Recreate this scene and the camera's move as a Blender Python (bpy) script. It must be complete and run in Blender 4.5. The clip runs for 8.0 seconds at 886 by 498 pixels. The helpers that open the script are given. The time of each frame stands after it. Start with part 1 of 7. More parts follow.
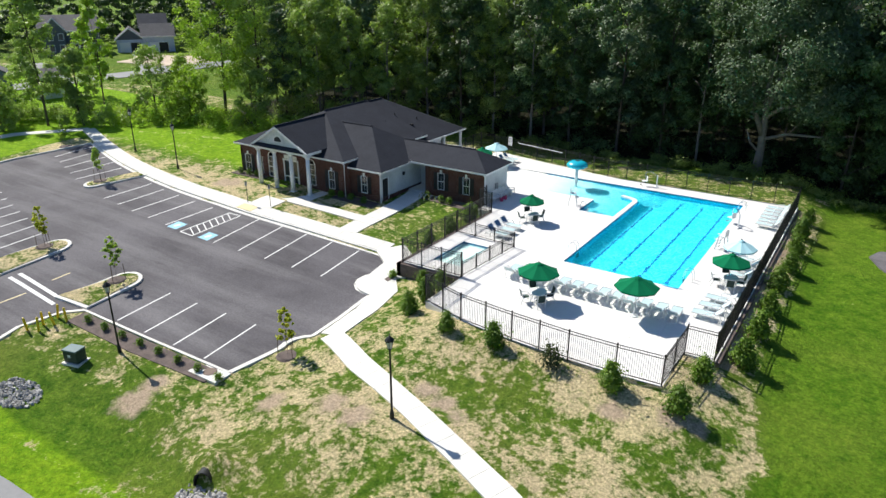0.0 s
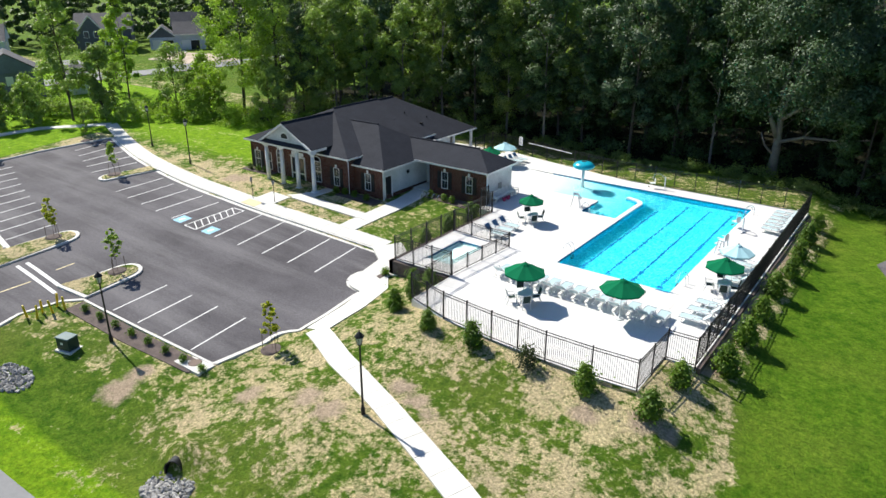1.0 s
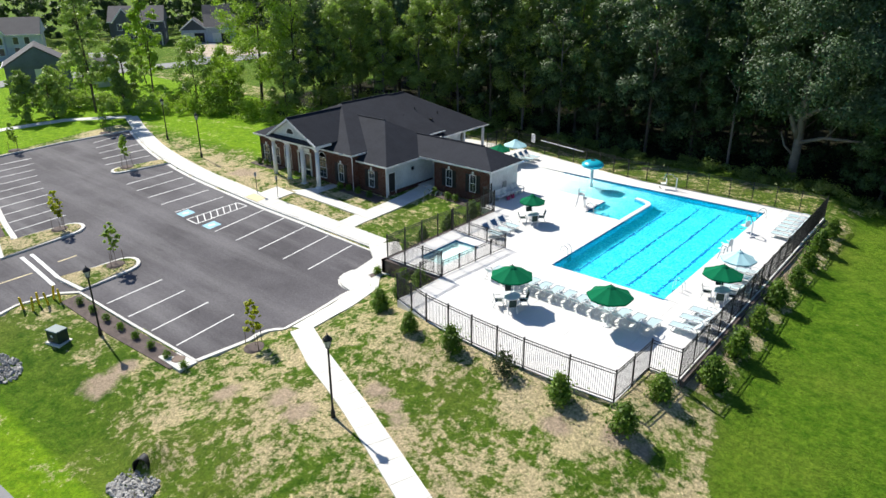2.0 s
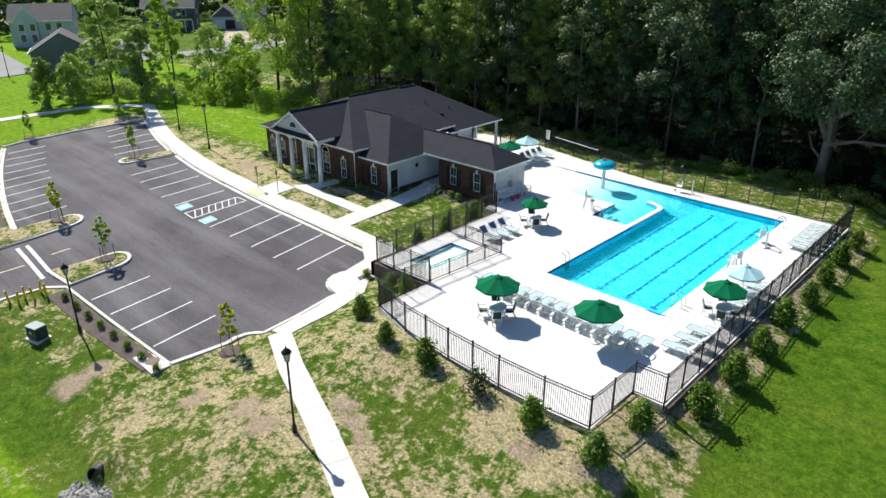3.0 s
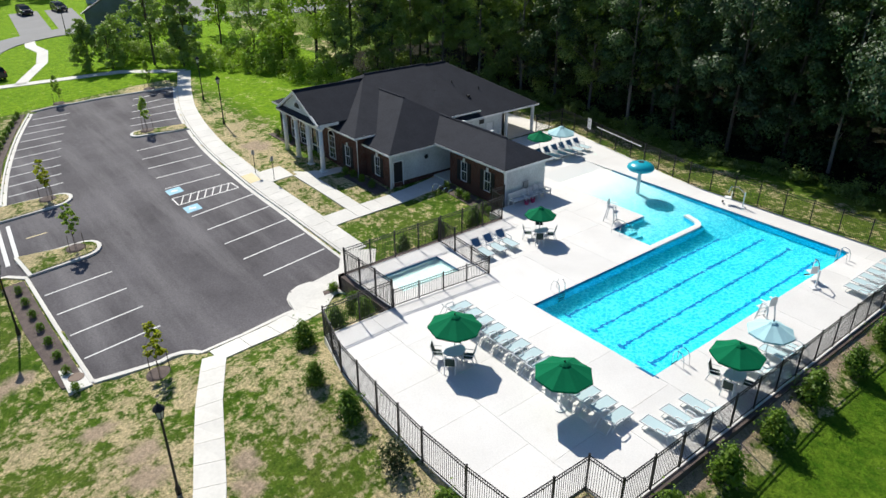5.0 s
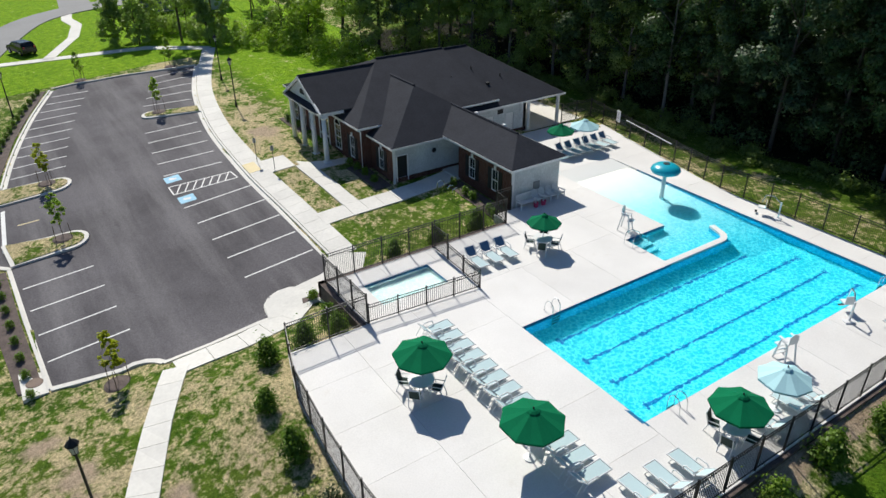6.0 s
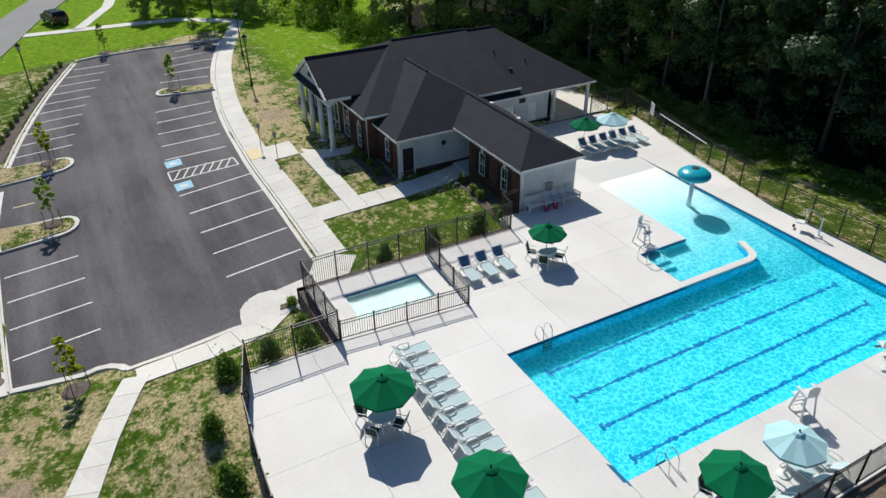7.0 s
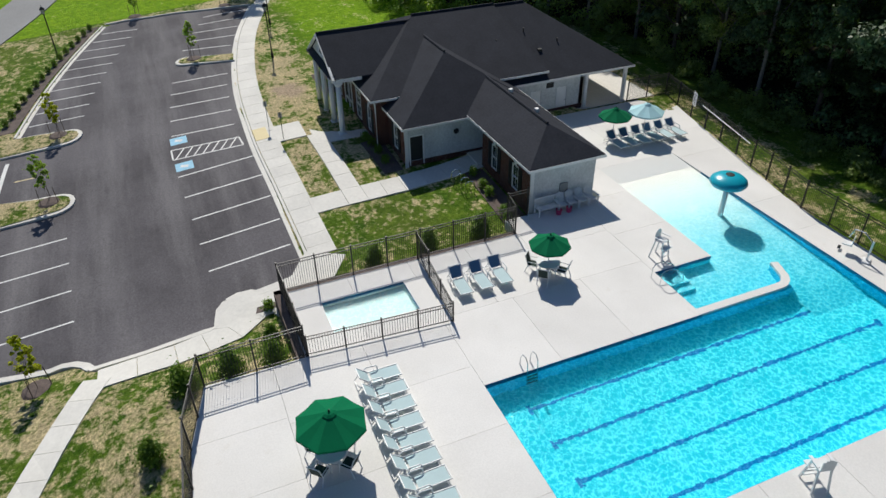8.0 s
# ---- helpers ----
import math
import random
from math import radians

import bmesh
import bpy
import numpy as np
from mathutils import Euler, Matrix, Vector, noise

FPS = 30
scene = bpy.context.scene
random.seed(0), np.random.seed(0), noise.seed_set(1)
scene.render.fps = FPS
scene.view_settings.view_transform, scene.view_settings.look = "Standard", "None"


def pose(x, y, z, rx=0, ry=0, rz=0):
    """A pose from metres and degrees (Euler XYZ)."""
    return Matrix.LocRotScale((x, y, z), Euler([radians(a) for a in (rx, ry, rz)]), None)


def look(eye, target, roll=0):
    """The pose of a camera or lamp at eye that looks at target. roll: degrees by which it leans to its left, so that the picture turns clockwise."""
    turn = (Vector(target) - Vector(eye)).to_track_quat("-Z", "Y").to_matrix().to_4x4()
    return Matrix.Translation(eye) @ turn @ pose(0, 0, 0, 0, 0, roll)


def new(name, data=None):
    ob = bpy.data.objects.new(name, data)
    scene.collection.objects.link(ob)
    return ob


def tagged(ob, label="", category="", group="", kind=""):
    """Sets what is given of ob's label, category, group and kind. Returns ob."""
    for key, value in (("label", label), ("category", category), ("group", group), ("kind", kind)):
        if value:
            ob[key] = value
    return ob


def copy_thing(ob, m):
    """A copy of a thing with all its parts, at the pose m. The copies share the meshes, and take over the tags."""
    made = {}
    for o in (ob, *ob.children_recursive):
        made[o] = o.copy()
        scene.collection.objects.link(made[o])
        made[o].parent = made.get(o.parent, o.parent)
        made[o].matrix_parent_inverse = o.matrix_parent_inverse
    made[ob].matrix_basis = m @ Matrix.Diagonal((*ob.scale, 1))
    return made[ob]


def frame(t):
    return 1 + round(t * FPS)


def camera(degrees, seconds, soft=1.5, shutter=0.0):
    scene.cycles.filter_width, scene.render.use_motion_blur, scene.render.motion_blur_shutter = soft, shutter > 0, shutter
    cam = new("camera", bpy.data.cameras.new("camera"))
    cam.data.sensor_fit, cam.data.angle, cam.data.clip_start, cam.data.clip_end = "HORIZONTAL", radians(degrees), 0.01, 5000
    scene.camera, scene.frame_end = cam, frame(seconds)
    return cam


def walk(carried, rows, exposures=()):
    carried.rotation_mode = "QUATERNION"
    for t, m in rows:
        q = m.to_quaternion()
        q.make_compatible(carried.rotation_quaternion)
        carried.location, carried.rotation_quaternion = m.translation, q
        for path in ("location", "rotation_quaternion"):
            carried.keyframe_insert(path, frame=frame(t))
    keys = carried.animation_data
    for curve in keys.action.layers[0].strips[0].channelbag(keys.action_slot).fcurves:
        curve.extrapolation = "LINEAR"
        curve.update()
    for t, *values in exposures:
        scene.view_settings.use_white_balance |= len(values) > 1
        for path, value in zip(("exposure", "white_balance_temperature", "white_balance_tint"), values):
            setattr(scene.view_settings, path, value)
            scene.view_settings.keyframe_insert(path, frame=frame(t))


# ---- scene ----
cam = camera(65.6, 8.0)
PATH = [
    (0, (-0.579, 0.213, 19.944), (-1.592, 1.763, 19.189), 0.1),
    (0.5, (0.717, 1.03, 19.918), (-0.337, 2.553, 19.161), -0.0),
    (1, (2.007, 1.964, 19.861), (0.91, 3.456, 19.105), 0.1),
    (1.5, (3.122, 3.147, 19.95), (1.984, 4.604, 19.186), -0.0),
    (3, (5.008, 8.535, 20.354), (3.757, 9.869, 19.546), -0.0),
    (3.5, (5.146, 10.912, 20.518), (3.859, 12.198, 19.687), 0.1),
    (4, (5.05, 13.547, 20.676), (3.727, 14.779, 19.819), -0.0),
    (4.5, (4.894, 16.217, 20.845), (3.536, 17.389, 19.961), -0.0),
    (6, (3.549, 24.556, 21.214), (2.094, 25.514, 20.232), -0.4),
    (6.5, (2.857, 27.183, 21.302), (1.377, 28.063, 20.285), -0.5),
    (7, (1.948, 29.68, 21.336), (0.449, 30.483, 20.282), -0.6),
    (7.5, (0.901, 32.247, 21.429), (-0.611, 32.962, 20.331), -0.7),
    (8, (-0.156, 34.708, 21.502), (-1.675, 35.33, 20.358), -1.0),
]
walk(cam, [(t, look(eye, target, roll)) for t, eye, target, roll in PATH],
     exposures=[(0, 0.52), (1.5, 0.50), (3.0, 0.43), (4.5, 0.28), (6.0, 0.04), (7.0, -0.1), (8.0, -0.2)])

# ---- world, sun, exposure ----
SUN_FROM = Vector((-0.985, 0.17, 0.0)).normalized()
SUN_ELEV = radians(46)
world = bpy.data.worlds.new("world")
scene.world = world
world.use_nodes = True
wn = world.node_tree
sky = wn.nodes.new("ShaderNodeTexSky")
sky.sky_type = "NISHITA"
sky.sun_disc = False
sky.ozone_density = 5.0
sky.sun_elevation = SUN_ELEV
sky.sun_rotation = math.atan2(SUN_FROM.x, SUN_FROM.y)
wn.nodes["Background"].inputs[1].default_value = 0.068
tint = wn.nodes.new("ShaderNodeMix")
tint.data_type, tint.blend_type = "RGBA", "MULTIPLY"
tint.inputs[0].default_value = 1.0
tint.inputs[7].default_value = (0.84, 0.98, 1.10, 1)
wn.links.new(sky.outputs[0], tint.inputs[6])
wn.links.new(tint.outputs[2], wn.nodes["Background"].inputs[0])
sun = new("sun", bpy.data.lights.new("sun", "SUN"))
sun.data.energy = 4.6
sun.data.angle = radians(0.5)
sun.data.color = (1.0, 0.955, 0.865)
sun_at = SUN_FROM * math.cos(SUN_ELEV) + Vector((0, 0, math.sin(SUN_ELEV)))
sun.matrix_world = look(sun_at * 60, (0, 0, 0))


# ---- materials ----
def nodes_of(name):
    m = bpy.data.materials.new(name)
    m.use_nodes = True
    nt = m.node_tree
    return m, nt, nt.nodes["Principled BSDF"]


def ramp(nt, fac, stops):
    r = nt.nodes.new("ShaderNodeValToRGB")
    els = r.color_ramp.elements
    while len(els) < len(stops):
        els.new(0.5)
    for e, (p, c) in zip(els, stops):
        e.position, e.color = p, (*c, 1)
    nt.links.new(fac, r.inputs[0])
    return r.outputs[0]


def noise_node(nt, scale, detail=4, rough=0.6, coord=None):
    n = nt.nodes.new("ShaderNodeTexNoise")
    n.inputs["Scale"].default_value = scale
    n.inputs["Detail"].default_value = detail
    n.inputs["Roughness"].default_value = rough
    if coord is None:
        g = nt.nodes.new("ShaderNodeNewGeometry")
        coord = g.outputs["Position"]
    nt.links.new(coord, n.inputs["Vector"])
    return n.outputs["Fac"]


def mixc(nt, fac, a, b, mode="MIX"):
    m = nt.nodes.new("ShaderNodeMix")
    m.data_type, m.blend_type = "RGBA", mode
    for sock, v in ((m.inputs[0], fac), (m.inputs[6], a), (m.inputs[7], b)):
        if hasattr(v, "is_linked"):
            nt.links.new(v, sock)
        elif isinstance(v, (int, float)):
            sock.default_value = v
        else:
            sock.default_value = (*v, 1)
    return m.outputs[2]


def maths(nt, op, a, b=0.0):
    m = nt.nodes.new("ShaderNodeMath")
    m.operation = op
    for sock, v in zip(m.inputs, (a, b)):
        if hasattr(v, "is_linked"):
            nt.links.new(v, sock)
        else:
            sock.default_value = v
    return m.outputs[0]


def bump(nt, bsdf, height, strength=0.3, dist=0.02):
    b = nt.nodes.new("ShaderNodeBump")
    b.inputs["Strength"].default_value = strength
    b.inputs["Distance"].default_value = dist
    nt.links.new(height, b.inputs["Height"])
    nt.links.new(b.outputs[0], bsdf.inputs["Normal"])


def grainy(name, color, rough=0.7, metal=0.0, var=0.2, big=0.4, fine=9.0, relief=0.15, island=0.0, obj=0.0):
    """A surface with variation at two scales, and between pieces where asked."""
    m, nt, p = nodes_of(name)
    a = noise_node(nt, big, 5)
    b = noise_node(nt, fine, 3)
    mixed = maths(nt, "ADD", maths(nt, "MULTIPLY", a, 0.6), maths(nt, "MULTIPLY", b, 0.4))
    lo = [max(0.0, c * (1 - var)) for c in color]
    hi = [min(1.0, c * (1 + var)) for c in color]
    col = ramp(nt, mixed, [(0.3, lo), (0.7, hi)])
    if island:
        g = nt.nodes.new("ShaderNodeNewGeometry")
        f = ramp(nt, g.outputs["Random Per Island"], [(0, [1 - island] * 3), (1, [1 + island] * 3)])
        col = mixc(nt, 1.0, col, f, "MULTIPLY")
    if obj:
        o = nt.nodes.new("ShaderNodeObjectInfo")
        f = ramp(nt, o.outputs["Random"], [(0, [1 - obj] * 3), (1, [1 + obj * 0.4] * 3)])
        col = mixc(nt, 1.0, col, f, "MULTIPLY")
    nt.links.new(col, p.inputs["Base Color"])
    p.inputs["Roughness"].default_value = rough
    p.inputs["Metallic"].default_value = metal
    if relief:
        bump(nt, p, b, relief, 0.02)
    return m


def leaf_material(name, dark, light, trans=0.25, mid=0.5):
    m, nt, p = nodes_of(name)
    g = nt.nodes.new("ShaderNodeNewGeometry")
    o = nt.nodes.new("ShaderNodeObjectInfo")
    clump = ramp(nt, noise_node(nt, 0.55, 3, 0.6), [(0.32, (0, 0, 0)), (0.68, (1, 1, 1))])
    f = maths(nt, "ADD", maths(nt, "MULTIPLY", g.outputs["Random Per Island"], 0.35), maths(nt, "MULTIPLY", o.outputs["Random"], 0.25))
    f = maths(nt, "ADD", f, maths(nt, "MULTIPLY", clump, 0.4))
    col = ramp(nt, f, [(0.0, dark), (0.55, [a + (b - a) * mid for a, b in zip(dark, light)]), (1.0, light)])
    nt.links.new(col, p.inputs["Base Color"])
    p.inputs["Roughness"].default_value = 0.5
    p.inputs["Specular IOR Level"].default_value = 0.3
    t = nt.nodes.new("ShaderNodeBsdfTranslucent")
    nt.links.new(mixc(nt, 1.0, col, (1.0, 1.25, 0.5), "MULTIPLY"), t.inputs[0])
    mx = nt.nodes.new("ShaderNodeMixShader")
    mx.inputs[0].default_value = trans
    nt.links.new(p.outputs[0], mx.inputs[1])
    nt.links.new(t.outputs[0], mx.inputs[2])
    nt.links.new(mx.outputs[0], nt.nodes["Material Output"].inputs[0])
    return m


def ground_material():
    """Lawn from lush green to dry straw and bare soil, and woodland litter, by the painted-in zones."""
    m, nt, p = nodes_of("lawn")
    dry = nt.nodes.new("ShaderNodeAttribute")
    dry.attribute_name = "dry"
    wood = nt.nodes.new("ShaderNodeAttribute")
    wood.attribute_name = "litter"
    soil = nt.nodes.new("ShaderNodeAttribute")
    soil.attribute_name = "soil"
    lush = nt.nodes.new("ShaderNodeAttribute")
    lush.attribute_name = "lush"
    a = noise_node(nt, 0.45, 9, 0.70)
    b = noise_node(nt, 1.5, 8, 0.72)
    c = noise_node(nt, 6.5, 6, 0.85)
    e = noise_node(nt, 0.11, 5, 0.6)
    step = lambda v, lo, hi, top=1.0: ramp(nt, v, [(lo, (0, 0, 0)), (hi, (top, top, top))])
    dull = mixc(nt, step(b, 0.36, 0.64), (0.050, 0.115, 0.010), (0.190, 0.275, 0.035))
    dull = mixc(nt, step(e, 0.45, 0.65, 0.6), dull, (0.200, 0.200, 0.055))
    rich = mixc(nt, step(b, 0.36, 0.64), (0.060, 0.165, 0.004), (0.155, 0.290, 0.012))
    rich = mixc(nt, step(e, 0.48, 0.70, 0.4), rich, (0.29, 0.39, 0.030))
    tuft = noise_node(nt, 3.6, 5, 0.7)
    dull = mixc(nt, step(tuft, 0.52, 0.66, 0.8), dull, (0.050, 0.120, 0.008))
    rich = mixc(nt, step(tuft, 0.50, 0.70, 0.5), rich, (0.055, 0.170, 0.004))
    sunny = mixc(nt, step(b, 0.36, 0.64), (0.130, 0.290, 0.008), (0.300, 0.480, 0.018))
    green = mixc(nt, lush.outputs["Fac"], dull, rich)
    green = mixc(nt, step(lush.outputs["Fac"], 0.80, 0.98), green, sunny)
    straw = mixc(nt, step(c, 0.35, 0.65), (0.51, 0.42, 0.205), (0.81, 0.69, 0.40))
    straw = mixc(nt, step(e, 0.40, 0.60, 0.5), straw, (0.60, 0.48, 0.32))
    earth = mixc(nt, b, (0.42, 0.31, 0.21), (0.68, 0.54, 0.39))
    k = maths(nt, "ADD", maths(nt, "MULTIPLY", maths(nt, "SUBTRACT", a, 0.5), 1.3), maths(nt, "MULTIPLY", maths(nt, "SUBTRACT", b, 0.5), 0.9))
    k = maths(nt, "ADD", k, maths(nt, "MULTIPLY", maths(nt, "SUBTRACT", c, 0.5), 0.4))
    f = noise_node(nt, 3.2, 4, 0.6)
    k = maths(nt, "ADD", k, maths(nt, "MULTIPLY", maths(nt, "SUBTRACT", f, 0.5), 0.7))
    k = maths(nt, "ADD", k, dry.outputs["Fac"])
    col = mixc(nt, step(k, 0.44, 0.62), green, straw)
    s = maths(nt, "ADD", soil.outputs["Fac"], maths(nt, "MULTIPLY", maths(nt, "SUBTRACT", a, 0.5), 1.2))
    col = mixc(nt, step(s, 0.45, 0.65), col, earth)
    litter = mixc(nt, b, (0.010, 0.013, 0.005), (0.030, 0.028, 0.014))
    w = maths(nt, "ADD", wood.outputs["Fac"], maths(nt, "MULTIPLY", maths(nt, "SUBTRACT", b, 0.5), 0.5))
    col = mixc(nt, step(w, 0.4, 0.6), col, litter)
    grain = ramp(nt, c, [(0.35, (0.58, 0.58, 0.58)), (0.5, (1.0, 1.0, 1.0)), (0.65, (1.4, 1.4, 1.4))])
    col = mixc(nt, 1.0, col, grain, "MULTIPLY")
    nt.links.new(col, p.inputs["Base Color"])
    p.inputs["Roughness"].default_value = 0.95
    p.inputs["Specular IOR Level"].default_value = 0.1
    bump(nt, p, maths(nt, "ADD", maths(nt, "ADD", c, b), maths(nt, "MULTIPLY", tuft, 1.2)), 1.0, 0.16)
    return m


def water_material(name, tint, ripple, strength, deep=(0.34, 0.76, 0.82), shallow=31.0, cloudy=0.15):
    m, nt, p = nodes_of(name)
    out = nt.nodes["Material Output"]
    nt.nodes.remove(p)
    g = nt.nodes.new("ShaderNodeNewGeometry")
    w = noise_node(nt, ripple, 2, 0.5)
    v = nt.nodes.new("ShaderNodeTexVoronoi")
    v.feature = "SMOOTH_F1"
    v.inputs["Scale"].default_value = ripple * 1.3
    warp = nt.nodes.new("ShaderNodeTexNoise")
    warp.inputs["Scale"].default_value = ripple * 0.6
    nt.links.new(g.outputs["Position"], warp.inputs["Vector"])
    nt.links.new(mixc(nt, 0.4, g.outputs["Position"], warp.outputs["Color"], "ADD"), v.inputs["Vector"])
    h = maths(nt, "ADD", w, v.outputs["Distance"])
    b = nt.nodes.new("ShaderNodeBump")
    b.inputs["Strength"].default_value = strength
    b.inputs["Distance"].default_value = 0.12
    nt.links.new(h, b.inputs["Height"])
    r = nt.nodes.new("ShaderNodeBsdfRefraction")
    mp = nt.nodes.new("ShaderNodeMapping")
    mp.inputs["Rotation"].default_value = (0, 0, radians(35))
    mp.inputs["Scale"].default_value = (1.0, 1.7, 1.0)
    nt.links.new(g.outputs["Position"], mp.inputs["Vector"])
    w2 = nt.nodes.new("ShaderNodeTexNoise")
    w2.inputs["Scale"].default_value = ripple * 0.75
    w2.inputs["Detail"].default_value = 3
    w2.inputs["Distortion"].default_value = 1.6
    nt.links.new(mp.outputs[0], w2.inputs["Vector"])
    # sunlight caustics put into the refraction colour: pale lines along warped cell edges
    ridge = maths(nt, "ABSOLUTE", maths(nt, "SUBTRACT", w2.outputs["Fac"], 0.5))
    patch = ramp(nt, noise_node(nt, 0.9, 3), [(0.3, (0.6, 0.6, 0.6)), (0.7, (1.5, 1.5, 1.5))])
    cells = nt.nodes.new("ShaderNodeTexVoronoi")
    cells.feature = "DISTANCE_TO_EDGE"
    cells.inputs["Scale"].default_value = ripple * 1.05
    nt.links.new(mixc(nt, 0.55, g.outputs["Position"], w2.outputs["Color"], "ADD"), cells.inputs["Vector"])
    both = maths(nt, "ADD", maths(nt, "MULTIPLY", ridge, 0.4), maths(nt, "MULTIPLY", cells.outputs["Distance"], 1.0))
    caustic_net = maths(nt, "DIVIDE", both, maths(nt, "MULTIPLY", patch, 0.55))
    caustic_tint = ramp(nt, caustic_net, [(0.03, [min(1, c * 1.3 + 0.1) for c in tint]), (0.10, [min(1, c * 1.1) for c in tint]), (0.2, [c * (k_ * 0.7 + 0.3) for c, k_ in zip(tint, deep)]), (0.45, [c * k_ for c, k_ in zip(tint, deep)])])
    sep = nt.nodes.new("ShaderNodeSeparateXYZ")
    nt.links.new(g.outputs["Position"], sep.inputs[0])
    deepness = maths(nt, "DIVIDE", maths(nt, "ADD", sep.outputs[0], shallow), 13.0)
    caustic_tint = mixc(nt, ramp(nt, deepness, [(0.0, (0, 0, 0)), (1.0, (1, 1, 1))]), (1, 1, 1), caustic_tint)
    nt.links.new(caustic_tint, r.inputs["Color"])
    r.inputs["IOR"].default_value = 1.33
    r.inputs["Roughness"].default_value = 0.02
    gl = nt.nodes.new("ShaderNodeBsdfGlossy")
    gl.inputs["Roughness"].default_value = 0.06
    fr = nt.nodes.new("ShaderNodeFresnel")
    fr.inputs["IOR"].default_value = 1.33
    mx = nt.nodes.new("ShaderNodeMixShader")
    for n in (r, gl, fr):
        nt.links.new(b.outputs[0], n.inputs["Normal"])
    nt.links.new(fr.outputs[0], mx.inputs[0])
    nt.links.new(r.outputs[0], mx.inputs[1])
    nt.links.new(gl.outputs[0], mx.inputs[2])
    body = nt.nodes.new("ShaderNodeBsdfDiffuse")
    body.inputs["Color"].default_value = (0.0, 0.50, 0.62, 1)
    murk = nt.nodes.new("ShaderNodeMixShader")
    nt.links.new(maths(nt, "MULTIPLY", ramp(nt, deepness, [(0.2, (0, 0, 0)), (1.0, (1, 1, 1))]), cloudy), murk.inputs[0])
    nt.links.new(mx.outputs[0], murk.inputs[1])
    nt.links.new(body.outputs[0], murk.inputs[2])
    nt.links.new(murk.outputs[0], out.inputs[0])
    return m


def brick_material():
    m, nt, p = nodes_of("brick_wall")
    tc = nt.nodes.new("ShaderNodeNewGeometry")
    sep = nt.nodes.new("ShaderNodeSeparateXYZ")
    nt.links.new(tc.outputs["Position"], sep.inputs[0])
    comb = nt.nodes.new("ShaderNodeCombineXYZ")
    nt.links.new(maths(nt, "ADD", sep.outputs[0], sep.outputs[1]), comb.inputs[0])
    nt.links.new(sep.outputs[2], comb.inputs[1])
    br = nt.nodes.new("ShaderNodeTexBrick")
    br.inputs["Color1"].default_value = (0.078, 0.026, 0.019, 1)
    br.inputs["Color2"].default_value = (0.135, 0.052, 0.038, 1)
    br.inputs["Mortar"].default_value = (0.17, 0.14, 0.12, 1)
    br.inputs["Scale"].default_value = 1.0
    br.inputs["Mortar Size"].default_value = 0.008
    br.inputs["Brick Width"].default_value = 0.21
    br.inputs["Row Height"].default_value = 0.075
    nt.links.new(comb.outputs[0], br.inputs["Vector"])
    n = noise_node(nt, 0.9, 4)
    col = mixc(nt, 1.0, br.outputs["Color"], ramp(nt, n, [(0.3, (0.75, 0.75, 0.75)), (0.7, (1.2, 1.15, 1.1))]), "MULTIPLY")
    nt.links.new(col, p.inputs["Base Color"])
    p.inputs["Roughness"].default_value = 0.85
    bump(nt, p, br.outputs["Fac"], -0.4, 0.01)
    return m


def course_material(name, color, pitch, axis=2, depth=0.4, grit=0.1):
    """Lapped siding or shingle courses: lines at an even height above one another."""
    m, nt, p = nodes_of(name)
    g = nt.nodes.new("ShaderNodeNewGeometry")
    sep = nt.nodes.new("ShaderNodeSeparateXYZ")
    nt.links.new(g.outputs["Position"], sep.inputs[0])
    saw = maths(nt, "FRACT", maths(nt, "DIVIDE", sep.outputs[axis], pitch))
    n = noise_node(nt, 0.7, 5)
    c = noise_node(nt, 7.0, 3)
    base = ramp(nt, maths(nt, "ADD", maths(nt, "MULTIPLY", n, 0.5), maths(nt, "MULTIPLY", c, 0.5)), [(0.3, [v * 0.75 for v in color]), (0.7, [min(1, v * 1.25) for v in color])])
    nt.links.new(base, p.inputs["Base Color"])
    p.inputs["Roughness"].default_value = 0.85
    bump(nt, p, maths(nt, "ADD", saw, maths(nt, "MULTIPLY", c, grit)), depth, 0.02)
    return m


def deck_material():
    """Broom-finished concrete: soft warm blotches, a few tan stains and fine grain."""
    m, nt, p = nodes_of("pool_deck")
    a = noise_node(nt, 0.28, 4, 0.55)
    b = noise_node(nt, 0.7, 7, 0.72)
    c = noise_node(nt, 14.0, 3)
    o = nt.nodes.new("ShaderNodeObjectInfo")
    col = ramp(nt, a, [(0.32, (0.71, 0.695, 0.67)), (0.68, (0.79, 0.775, 0.75))])
    col = mixc(nt, ramp(nt, b, [(0.60, (0, 0, 0)), (0.78, (0.5, 0.5, 0.5))]), col, (0.58, 0.53, 0.46))
    col = mixc(nt, 1.0, col, ramp(nt, c, [(0.3, (0.95, 0.95, 0.95)), (0.7, (1.05, 1.05, 1.05))]), "MULTIPLY")
    col = mixc(nt, 1.0, col, ramp(nt, o.outputs["Random"], [(0, (0.94, 0.94, 0.94)), (1, (1.02, 1.02, 1.02))]), "MULTIPLY")
    nt.links.new(col, p.inputs["Base Color"])
    p.inputs["Roughness"].default_value = 0.75
    bump(nt, p, c, 0.06, 0.01)
    return m


def glass_pane():
    m, nt, p = nodes_of("window_glass")
    p.inputs["Base Color"].default_value = (0.03, 0.04, 0.045, 1)
    p.inputs["Roughness"].default_value = 0.06
    p.inputs["Specular IOR Level"].default_value = 0.8
    return m


